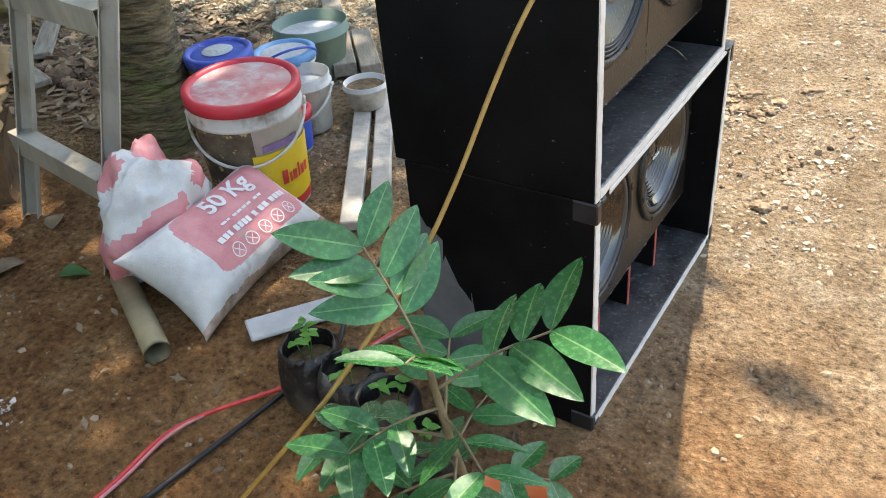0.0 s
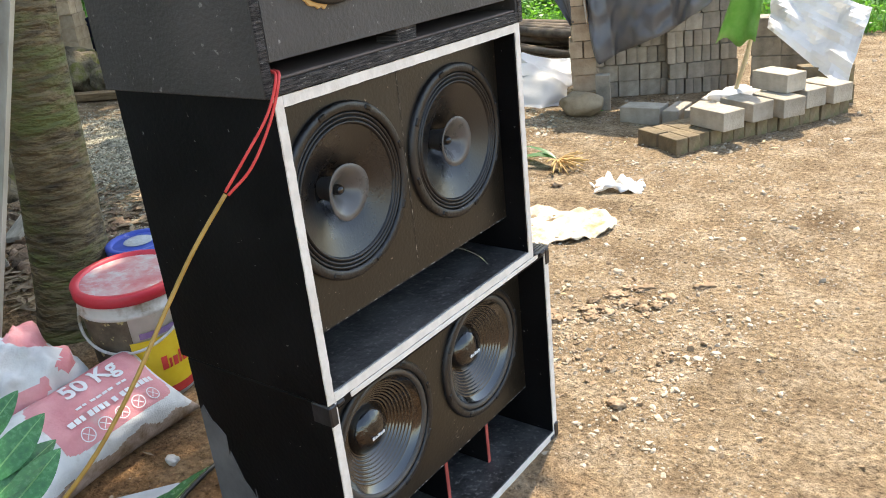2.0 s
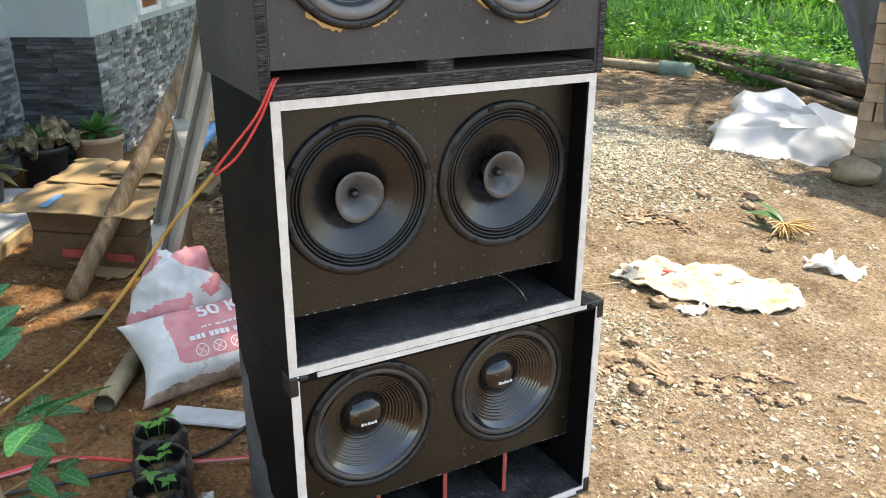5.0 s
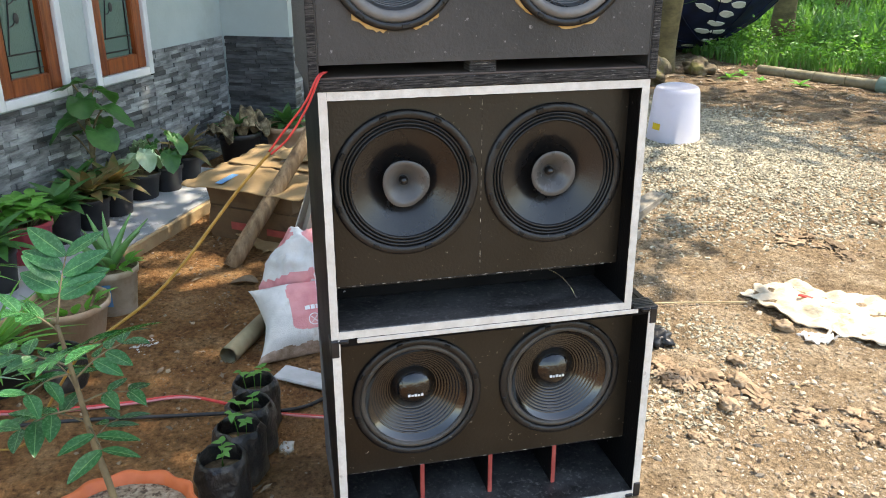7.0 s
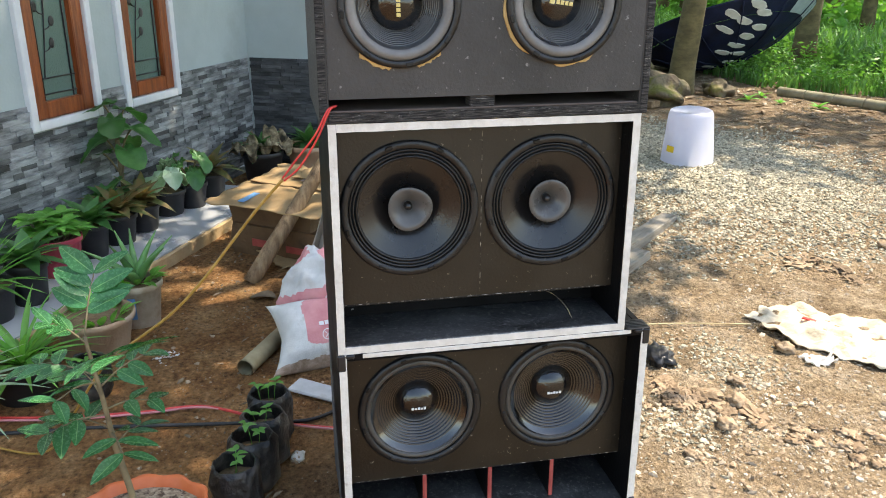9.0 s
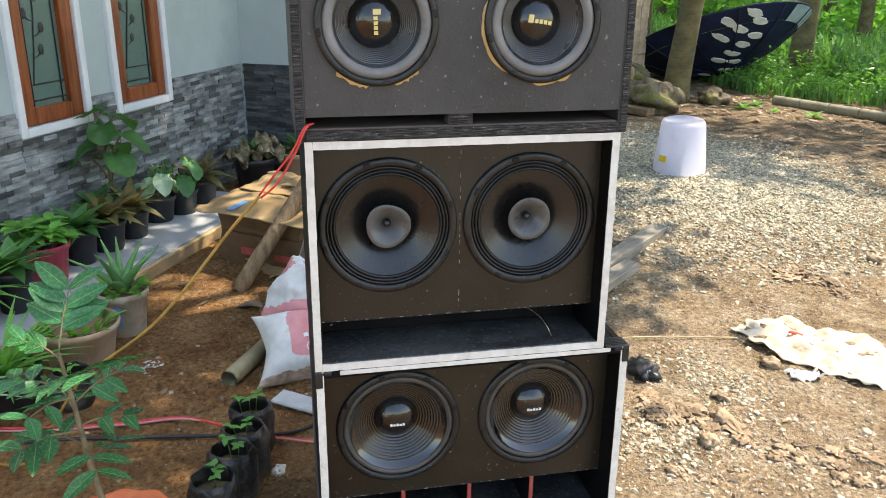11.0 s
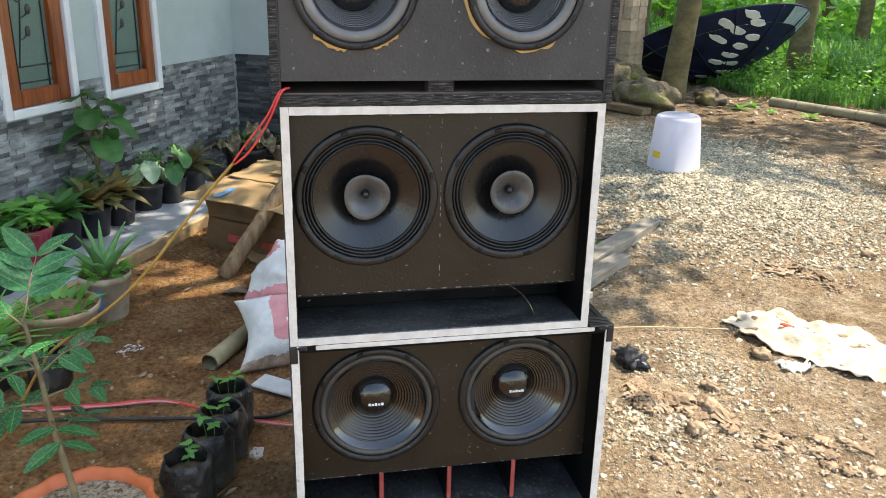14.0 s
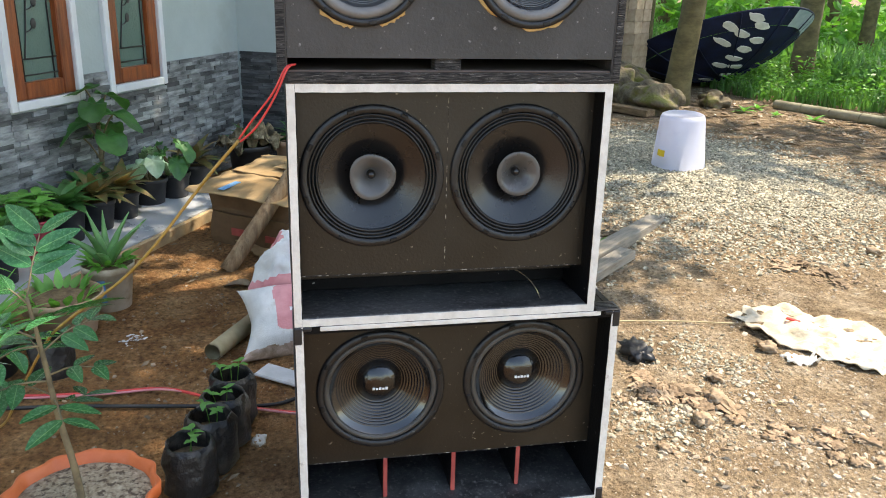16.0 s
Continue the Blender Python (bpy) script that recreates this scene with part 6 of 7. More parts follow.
# aloe in a wide worn pot, and a low bowl pot beside it
ob = thing("potted_plant", "spiky aloe in a worn off-white bucket with blue marks", "potted plant", Matrix.Translation((-2.14, 0.45, 0)))
pot(ob, 0.108, 0.2, "bucket_tan")
bm = bmesh.new()
for k in range(8):
    a = 2.4 * k
    e = 0.6 + 0.1 * k
    d = Vector((math.cos(a) * math.cos(e), math.sin(a) * math.cos(e), math.sin(e)))
    pts = curve_points([Vector((0, 0, 0.2)), Vector((0, 0, 0.19)) + d * 0.13, Vector((0, 0, 0.19)) + d * 0.25 + Vector((d.x, d.y, -0.3)) * 0.04], 8)
    tube(pts, 0.024, 8, bm=bm, taper=0.002)
for lf in islands(bm):
    part("leaf", lf, "aloe", ob)
bm = rosette(bmesh.new(), 40, 0.07, 0.03, 0.2, (0.2, 1.2), seed=4, spread=0.07)
part("undergrowth", bm, "leaf_bright", ob)
band(ob, lambda z: 0.082 + 0.0175 * z / 0.168, radians(-20), radians(0), 0.05, 0.15, "blue_light", "print_bar")
ob = thing("potted_plant", "wide tan earthenware pot with sparse seedlings", "potted plant", Matrix.Translation((-1.88, 0.31, 0)))
pot(ob, 0.162, 0.17, "clay")
part("foliage", rosette(bmesh.new(), 26, 0.09, 0.035, 0.145, (0.5, 1.4), seed=8, spread=0.1), "leaf_bright", ob)
for (x, y, s, lab) in ((-1.55, 0.12, 21, "spiky grassy plant in a dark pot beside the porch"), (-1.35, -0.05, 22, "variegated grassy plant in a red-rimmed pot")):
    ob = thing("potted_plant", lab, "potted plant", Matrix.Translation((x, y, 0)))
    pot(ob, 0.13, 0.14, "orange_pot" if s == 22 else "black_pot")
    part("foliage", rosette(bmesh.new(), 44, 0.26, 0.022, 0.12, (0.25, 1.35), fold=0.4, droop=0.5, seed=s), "leaf_bright" if s == 21 else "leaf_pale", ob)

# ---- seedling bags ----
for i, (x, y, h) in enumerate(((-1.07, 0.985, 0.15), (-0.94, 0.965, 0.15), (-0.82, 0.93, 0.15), (-0.7, 0.88, 0.14), (-1.5, 0.35, 0.13))):
    ob = thing("seedling_bag", "creased black polybag of soil with a small green seedling", "seedling", Matrix.Translation((x, y, 0)) @ Matrix.Rotation(i * 1.3, 4, "Z"), "row of seedling bags")
    cr = lambda a, k, i=i: 1 + 0.18 * noise.noise(Vector((math.cos(a) * 2, math.sin(a) * 2, k * 0.9 + i * 5))) + 0.03 * math.sin(7 * a + k + i)
    part("bag", lathe([(0.0, 0.0), (0.062, 0.0), (0.075, 0.02), (0.072, h * 0.5), (0.074, h * 0.8), (0.07, h * 1.0), (0.062, h * 1.14), (0.058, h * 1.13), (0.064, h * 0.98), (0.066, h * 0.7)], 36, wobble=cr), "polybag", ob)
    part("soil", lathe([(0.064, h * 0.74), (0.03, h * 0.78), (0.0, h * 0.77)], 20), "soil", ob)
    rr = random.Random(i)
    for k in range(3 if i == 0 else 2):
        a = 2.4 * k + i
        q = 0.022 * (k > 0)
        foot = Vector((q * math.cos(a), q * math.sin(a), h * 0.76))
        tip = foot + Vector((0.014 * math.cos(a), 0.014 * math.sin(a), h * 0.38 + rr.uniform(0.005, 0.04)))
        sprig = part("seedling_stem", tube(curve_points([foot, foot.lerp(tip, 0.5) + Vector((0.003, 0, 0)), tip], 5), 0.0013, 5), "leaf_bright", ob)
        for j in range(4):
            e = a + 1.6 * j
            lf = leaf_into(bmesh.new(), tip - Vector((0, 0, 0.009 * (j // 2))), (math.cos(e), math.sin(e), rr.uniform(-0.1, 0.6)), (0, 0, 1), rr.uniform(0.02, 0.034), 0.019, 0.2, 0.4, 4)
            part("leaf", lf, "leaf_bright", sprig)

# ---- sapling in the orange pot ----
SAP = Vector((-0.42, 0.66, 0))
sap = thing("potted_sapling", "leafy sapling with glossy pinnate leaves in a scalloped orange pot", "potted plant", Matrix.Translation(SAP))
pot(sap, 0.174, 0.225, "orange_pot", wave=0.035, soil="chips")
STEM = curve_points([(0.0, 0, 0.18), (0.006, -0.008, 0.3), (-0.008, -0.03, 0.42), (-0.022, -0.045, 0.54), (-0.03, -0.065, 0.7)], 40)
part("stem", tube(STEM, 0.0095, 10, taper=0.0045), "stem", sap)


def leaflet_mesh(seed):
    """A quilted elliptic leaflet of unit length with a pale midrib."""
    r = random.Random(seed)
    me = bpy.data.meshes.new("leaflet")
    bm = bmesh.new()
    rows, n, bend, cup = [], 22, r.uniform(0.06, 0.2), r.uniform(0.12, 0.28)
    for i in range(n + 1):
        t = i / n
        w = 0.5 * math.sin(math.pi * t ** 0.85) ** 0.8 * 0.4 + 0.002
        row = []
        for s in (-1, -0.78, -0.4, -0.05, 0.05, 0.4, 0.78, 1):
            vein = 0.011 * math.sin((t - 0.12 * abs(s)) * 44) * abs(s) ** 0.7 * (1.25 - abs(s)) * (1 - t * 0.6)
            row.append(bm.verts.new((s * w, t, -bend * t * t + cup * w * abs(s) + vein + (0.004 if abs(s) < 0.1 else 0))))
        rows.append(row)
    for p, q in zip(rows, rows[1:]):
        for k in range(7):
            f = bm.faces.new((p[k], p[k + 1], q[k + 1], q[k]))
            f.smooth = True
            f.material_index = 1 if k == 3 else 0
    bm.to_mesh(me)
    bm.free()
    me.materials.append(M["leaf"])
    me.materials.append(M["leaf_rib"])
    return me


LEAFLETS = [leaflet_mesh(k) for k in range(4)]
# each frond: how far up the stem it leaves, its heading and rise, length, pairs, leaflet length
FRONDS = [(1.0, 166, 53, 0.15, 4, 0.106), (0.9, 39, 24, 0.165, 3, 0.124), (0.98, 285, 42, 0.09, 3, 0.075), (0.86, 250, 8, 0.14, 3, 0.088), (0.84, 325, 6, 0.12, 2, 0.09), (0.8, 115, 26, 0.12, 3, 0.086),
          (0.76, 205, 2, 0.15, 3, 0.098), (0.7, 90, 8, 0.1, 2, 0.082), (0.68, 300, 2, 0.13, 3, 0.092), (0.6, 232, -6, 0.15, 2, 0.1), (0.58, 20, 4, 0.12, 2, 0.085), (0.52, 150, 2, 0.09, 2, 0.075)]
for k, (h, az, el, L, pairs, ll) in enumerate(FRONDS):
    r = random.Random(k + 3)
    a, e = radians(az), radians(el)
    d = Vector((math.cos(a) * math.cos(e), math.sin(a) * math.cos(e), math.sin(e)))
    b0 = STEM[int(h * 40)]
    pts = curve_points([b0, b0 + d * L * 0.5 + Vector((0, 0, 0.01)), b0 + d * L], 12)
    rach = part("leaf_stalk", tube(pts, 0.0026, 6, taper=0.0015), "stem", sap)
    side = d.cross(Vector((0, 0, 1))).normalized()
    for j in range(pairs):
        for sgn in (-1, 1):
            p = pts[min(12, int(3 + 9 * (j + 1) / pairs) - (sgn > 0 and j + 1 < pairs))]
            w = (d * (0.38 + 0.12 * (j + 1 == pairs)) + side * sgn * 0.88 + Vector((0, 0, r.uniform(0.0, 0.22) if k < 3 else r.uniform(-0.3, 0.15)))).normalized()
            upv = side.cross(d) + Vector((r.uniform(-0.35, 0.35), r.uniform(-0.35, 0.35), 0.2))
            xv = w.cross(upv).normalized()
            zv = xv.cross(w)
            sc = ll * r.uniform(0.88, 1.12)
            ob = new("leaflet", LEAFLETS[r.randrange(4)])
            ob.parent = rach
            ob.matrix_local = Matrix(((xv.x * sc, w.x * sc, zv.x * sc, p.x), (xv.y * sc, w.y * sc, zv.y * sc, p.y), (xv.z * sc, w.z * sc, zv.z * sc, p.z), (0, 0, 0, 1)))

# ---- cardboard by the porch ----
def sheet(name, x0, x1, y0, y1, z, seed, amp, mat, parent=None, nx=24, ny=24, ragged=0.03, thick=0.004, freq=3.0, m=None, label="", rounded=0.0):
    """A thin creased sheet with a ragged outline."""
    bm = bmesh.new()
    top, bot = [], []
    for i in range(nx + 1):
        a, b = [], []
        for j in range(ny + 1):
            u, v = i / nx, j / ny
            p, q = 2 * u - 1, 2 * v - 1
            p, q = p * (1 - rounded + rounded * math.sqrt(1 - q * q / 2)), q * (1 - rounded + rounded * math.sqrt(1 - p * p / 2))
            x, y = x0 + (x1 - x0) * (p + 1) / 2, y0 + (y1 - y0) * (q + 1) / 2
            e = max(abs(2 * u - 1), abs(2 * v - 1)) ** 4
            x += ragged * e * noise.noise(Vector((u * 5, v * 5, seed)))
            y += ragged * e * noise.noise(Vector((u * 5, v * 5, seed + 9)))
            h = z + amp * (abs(noise.noise(Vector((x * freq, y * freq, seed)))) + 0.4 * noise.noise(Vector((x * freq * 2.7, y * freq * 2.7, seed))))
            a.append(bm.verts.new((x, y, h + thick)))
            b.append(bm.verts.new((x, y, h)))
        top.append(a)
        bot.append(b)
    for i in range(nx):
        for j in range(ny):
            bm.faces.new((top[i][j], top[i + 1][j], top[i + 1][j + 1], top[i][j + 1])).smooth = True
            bm.faces.new((bot[i][j], bot[i][j + 1], bot[i + 1][j + 1], bot[i + 1][j])).smooth = True
    rim = [(i, 0) for i in range(nx)] + [(nx, j) for j in range(ny)] + [(i, ny) for i in range(nx, 0, -1)] + [(0, j) for j in range(ny, 0, -1)]
    for (a, b), (c, d) in zip(rim, rim[1:] + rim[:1]):
        bm.faces.new((top[a][b], bot[a][b], bot[c][d], top[c][d]))
    if m is not None:
        bm.transform(m)
    return part(name, bm, mat, parent, label)


# the pile: a squashed printed carton, folded layers on it, and an opened-out carton lying over all
cb = thing("cardboard_box", "crushed brown carton under opened-out cardboard sheets", "box", pose(-3.04, 1.2, 0, 0, 0, 51))


def squashed(x0, x1, y0, y1, z0, z1, seed):
    """A carton with bowed, dented sides."""
    bm = bmesh.new()
    bmesh.ops.create_cube(bm, size=1.0)
    bmesh.ops.subdivide_edges(bm, edges=bm.edges, cuts=9, use_grid_fill=True)
    for v in bm.verts:
        p = v.co + Vector((0.5, 0.5, 0.5))
        q = Vector((x0 + (x1 - x0) * p.x, y0 + (y1 - y0) * p.y, z0 + (z1 - z0) * p.z))
        d = Vector((noise.noise(q * 5 + Vector((seed, 0, 0))), noise.noise(q * 5 + Vector((0, seed, 0))), 0.4 * noise.noise(q * 6)))
        v.co = q + d * 0.03 * min(1, 4 * p.z + 0.1)
    return bm


part("body", squashed(-0.25, 0.3, -0.26, 0.2, 0.0, 0.17, 3), "carton_shaded", cb, "squashed printed carton")
part("body", squashed(-0.27, 0.24, -0.24, 0.22, 0.172, 0.27, 6), "carton_shaded", cb, "folded carton layers")
for q in ((-0.1, -0.292, 0.07, 0.03, -0.288, 0.11), (0.12, -0.292, 0.065, 0.25, -0.288, 0.1)):
    part("print_bar", boxed(*q), "fin", cb, "faded red print")
TIP = Matrix.Translation((0, -0.33, 0.3)) @ Matrix.Rotation(radians(5), 4, "X") @ Matrix.Translation((0, 0.33, -0.3))
sheet("flap", -0.36, 0.36, -0.34, 0.02, 0.29, 2, 0.02, "cardboard", cb, ragged=0.035, m=TIP, label="opened-out carton panel")
sheet("flap", -0.33, 0.37, 0.0, 0.34, 0.3, 5, 0.02, "cardboard", cb, ragged=0.05, m=TIP, label="second panel lapped over the first")
sheet("flap", -0.1, 0.3, 0.1, 0.3, 0.318, 9, 0.015, "cardboard", cb, ragged=0.06, m=TIP, label="loose torn flap")
bm = boxed(-0.17, -0.3, 0.307, -0.13, -0.16, 0.3095)
bm.transform(TIP)
part("tape", bm, "blue_light", cb, "scrap of pale blue tape")
bm = boxed(-0.02, 0.06, 0.318, 0.05, 0.1, 0.321)
bm.transform(TIP)
part("tape", bm, "tape", cb, "dark strip of tape")
scr = sheet("cardboard_scrap", -0.2, 0.2, -0.12, 0.12, 0.015, 8, 0.03, "cardboard", ragged=0.08)
scr.matrix_world = pose(-2.85, 1.12, 0, 0, 0, 20)
tagged(scr, "torn cardboard scrap on the earth", "cardboard")

cl = sheet("cloth", -0.19, 0.19, -0.2, 0.2, 0.27, 13, 0.3, "cloth", ragged=0.08, nx=44, ny=44, freq=7, rounded=0.6)
for v in cl.data.vertices:
    q = v.co.x ** 2 + v.co.y ** 2
    v.co.z = 0.25 + (v.co.z - 0.27) * (1 - 12 * q if q < 0.07 else 0.16) + 0.06 * noise.noise(v.co * 11)
cl.matrix_world = pose(-4.44, 1.03, 0, 0, 0, 20)
tagged(cl, "crumpled camouflage cloth thrown over a black pot", "cloth")

# ---- paper sack, rags and bits on the yard ----
ps = sheet("paper_sack", -0.4, 0.4, -0.21, 0.21, 0.006, 11, 0.055, "sheet_paper", ragged=0.05, nx=64, ny=40, freq=7.5, rounded=0.85)
ps.matrix_world = pose(-1.29, 3.36, 0.0, 0, 0, 32)
bm = bmesh.new()
box(bm, -0.2, 0.035, 0.024, -0.14, 0.055, 0.03)
part("print_bar", bm, "label_red", ps, "faded red printed mark")
tagged(ps, "flattened crumpled cream paper sack lying on the yard", "paper sack")
rag = sheet("plastic_scrap", -0.12, 0.12, -0.09, 0.09, 0.004, 3, 0.09, "white_sheet", ragged=0.06, freq=8)
rag.matrix_world = pose(-1.13, 4.02, 0, 0, 0, 20)
tagged(rag, "crumpled white plastic scrap on the yard", "plastic")
rag = sheet("plastic_scrap", -0.06, 0.06, -0.04, 0.04, 0.004, 5, 0.06, "white_sheet", ragged=0.03, freq=14)
rag.matrix_world = pose(-1.13, 3.12, 0, 0, 0, 70)
tagged(rag, "small white plastic scrap beside the paper sack", "plastic")
bag = part("plastic_bag", blob((0.075, 0.05, 0.04), 4.4, 0.9, 3, 2.6), "corner")
bag.location = (-1.28, 2.5, 0.025)
tagged(bag, "crumpled dark grey plastic bag on the yard", "plastic bag")
cable("stick", [(-1.62, 2.38, 0.01), (-1.58, 2.7, 0.014), (-1.5, 3.05, 0.012)], 0.0035, "straw", "thin dry stick lying on the yard", 12, "stick")
ob = thing("uprooted_plant", "uprooted wilting plant with orange roots", "plant", Matrix.Translation((-1.6, 4.25, 0.03)))
rr = random.Random(31)
for k in range(7):
    a, e = radians(190 + rr.uniform(-38, 38)), rr.uniform(0.08, 0.5)
    bm = leaf_into(bmesh.new(), (0, 0, 0.03), (math.cos(a) * math.cos(e), math.sin(a) * math.cos(e), math.sin(e)), (0, 0, 1), rr.uniform(0.2, 0.32), rr.uniform(0.035, 0.055), 0.3, 0.3, 7)
    part("leaf", bm, "leaf_dark", ob, "limp dark leaf")
bm = bmesh.new()
rr = random.Random(8)
for k in range(40):
    a = rr.uniform(-1.3, 1.3) - 0.2
    e = Vector((math.cos(a), math.sin(a), rr.uniform(-0.1, 0.4))) * rr.uniform(0.08, 0.2)
    tube(curve_points([(0, 0, 0.02), e * 0.5 + Vector((0, 0, 0.02)), e], 5), 0.004, 4, bm=bm)
part("root_tangle", bm, "gasket", ob, "tangled orange roots")

# tub upside down on the gravel
tub = thing("plastic_tub", "translucent white plastic tub standing upside down on the gravel", "tub", Matrix.Translation((-3.88, 4.02, ground_z(-3.88, 4.02) - 0.02)) @ Euler((0.03, 0.05, 0)).to_matrix().to_4x4())
part("body", lathe([(0.19, 0.0), (0.197, 0.0), (0.197, 0.012), (0.186, 0.014), (0.155, 0.36), (0.145, 0.385), (0.131, 0.392), (0.126, 0.386), (0.0, 0.384)], 48), "tub", tub)
band(tub, lambda z: 0.186 - 0.031 * z / 0.36, radians(-84), radians(-62), 0.11, 0.155, "yellow", "label", lift=0.003, label="yellow product label")

# ---- far yard: shed, block piles, tarps, logs, dish ----
brick_mesh = {}


def brick(w, d, h, m, mat, parent=None, name="brick"):
    key = (w, d, h, mat)
    if key not in brick_mesh:
        me = bpy.data.meshes.new(name)
        bm = boxed(-w / 2, -d / 2, 0, w / 2, d / 2, h, bev=0.003)
        bm.to_mesh(me)
        bm.free()
        me.materials.append(M[mat])
        brick_mesh[key] = me
    ob = new(name, brick_mesh[key])
    if parent:
        ob.parent = parent
        ob.matrix_local = m
    else:
        ob.matrix_world = m
    return ob


def pile(name, label, origin, yaw, nx, ny, nz, w, d, h, mat, seed, parent=None):
    ob = thing(name, label, "blocks", pose(*origin, 0, 0, yaw))
    r = random.Random(seed)
    for k in range(nz):
        # some courses are laid on end, with bricks half as wide
        cut = 2 if nx * ny * nz > 12 and r.random() < 0.4 else 1
        wk, slip = w / cut, r.uniform(-0.012, 0.012)
        for i in range(nx * cut):
            for j in range(ny):
                if 0 < i < nx * cut - 1 and 0 < j < ny - 1 and k < nz - 1:
                    continue
                brick(wk - 0.005, d - 0.004, h - 0.003, pose((i + 0.5) * wk - w / 2 + slip + r.uniform(-0.004, 0.004), j * d + r.uniform(-0.012, 0.012), k * h, 0, 0, r.uniform(-2, 2)), mat, ob)
    return ob


pile("brick_stack", "tall stack of tan bricks under the tarp", (-2.1, 5.68, 0), 28, 1, 2, 9, 0.18, 0.13, 0.12, "block_warm", 1)
pile("brick_stack", "long recessed stack of grey-tan bricks", (-2.1, 6.03, 0), 30, 4, 1, 6, 0.155, 0.2, 0.12, "block_dull", 2)
pile("brick_stack", "broad stack of grey concrete bricks", (-1.63, 6.2, 0), 33, 4, 3, 6, 0.125, 0.16, 0.115, "block_dull", 3)
pile("brick_stack", "low row of earthy old bricks", (-1.08, 4.78, 0), 59, 8, 2, 1, 0.17, 0.17, 0.1, "slab", 4)
for k, (x, y, z, yaw) in enumerate(((-1.52, 5.35, 0, 0), (-1.3, 5.36, 0, 10), (-1.17, 5.4, 0, 8), (-1.05, 5.46, 0, 6), (-0.93, 4.98, 0.1, -28), (-0.83, 5.22, 0.1, -30), (-0.68, 5.35, 0.1, -34), (-0.62, 5.6, 0.1, -30), (-0.5, 5.75, 0.1, -30), (-0.72, 5.5, 0.212, -28))):
    ob = brick(0.27, 0.1 if 0 < k < 4 else 0.16, 0.11, pose(x, y, z + 0.002, 0, 0, yaw + (80 if 0 < k < 4 else 0)), "block", name="concrete_block")
    tagged(ob, "loose pale concrete block on the low brick row", "block", "loose concrete blocks")
stack = pile("brick_stack", "square stack of tan bricks before the dish", (-8.75, 5.83, 0), 36, 1, 2, 12, 0.24, 0.2, 0.15, "block_warm", 6)
slab = brick(0.1, 0.05, 0.26, pose(-1.92, 5.6, 0.002, 8, 0, 20), "block_dull", name="concrete_slab")
tagged(slab, "small grey concrete slab standing by the stack", "slab")
rk = part("rock", blob((0.16, 0.11, 0.09), 2.0, 0.25, 3), "rock")
rk.location = (-2.0, 5.42, 0.08)
tagged(rk, "rounded brown boulder at the foot of the brick stack", "rock")
for k, (x, y, a, b, c) in enumerate(((-7.9, 5.3, 0.34, 0.28, 0.26), (-7.15, 5.4, 0.4, 0.32, 0.22), (-8.6, 5.75, 0.35, 0.3, 0.25), (-7.4, 6.35, 0.2, 0.15, 0.12), (-4.6, 2.55, 0.2, 0.16, 0.14), (-4.9, 2.8, 0.22, 0.18, 0.16))):
    ob = part("rock", blob((a, b, c), k + 1.5, 0.45, 4, 1.8), "rock_moss")
    ob.location = (x, y, c * 0.55)
    tagged(ob, "mossy yellow-green boulder half sunk in the earth", "rock", "mossy boulders")
beam("plank", (-7.6, 4.7, 0.06), (-6.7, 5.2, 0.05), 0.16, 0.07, "wood_brown", "short brown timber offcut by the boulders")


def draped(name, pts_fn, nu, nv, mat, label, cat, thick=0.004, crisp=False):
    bm = bmesh.new()
    g = [[bm.verts.new(pts_fn(i / nu, j / nv)) for j in range(nv + 1)] for i in range(nu + 1)]
    for i in range(nu):
        for j in range(nv):
            bm.faces.new((g[i][j], g[i + 1][j], g[i + 1][j + 1], g[i][j + 1])).smooth = not crisp
    if crisp:
        bmesh.ops.triangulate(bm, faces=bm.faces)
    ob = part(name, bm, mat)
    md = ob.modifiers.new("thickness", "SOLIDIFY")
    md.thickness = thick
    return tagged(ob, label, cat)


def shed_tarp(u, v):
    """Hangs over the stacks; u along the front, v from the top edge down the front."""
    xs = (0.0, 0.17, 0.28, 0.6, 0.87, 1.0)
    low = float(np.interp(u, xs, (0.76, 0.33, 0.4, 0.53, 0.7, 0.86)))
    fold = float(np.interp(u + 0.05 * (1 - v), (0, 0.06, 0.12, 0.17, 0.24, 0.33, 0.45, 0.54, 0.64, 0.72, 0.8, 0.88, 1), (-0.1, -0.02, 0.1, 0.13, 0.02, 0.04, 0.09, 0.07, 0.0, 0.05, 0.12, 0.05, 0.0)))
    fold += 0.05 * abs(noise.noise(Vector((u * 6, v * 4, 2)))) + 0.02 * noise.noise(Vector((u * 19, v * 12, 4)))
    x0 = -2.16 + 0.06 * v
    return Vector((x0 + (-1.06 - 0.04 * (1 - v) - x0) * u, 5.66 - fold * (0.35 + 0.65 * v), 1.24 - (1.24 - low) * v))


def side_flap(u, v):
    """The loose corner that hangs to a point beside the front."""
    p = Vector((-2.68, 5.78, 1.24)).lerp(Vector((-2.1, 5.7, 1.24)), u)
    q = Vector((-2.17, 5.62, 0.58)) + Vector((0.05, 0.0, 0.04)) * u
    return p.lerp(q, v) + Vector((0, 0.05 * math.sin(u * 7) * (1 - v * 0.5), 0))


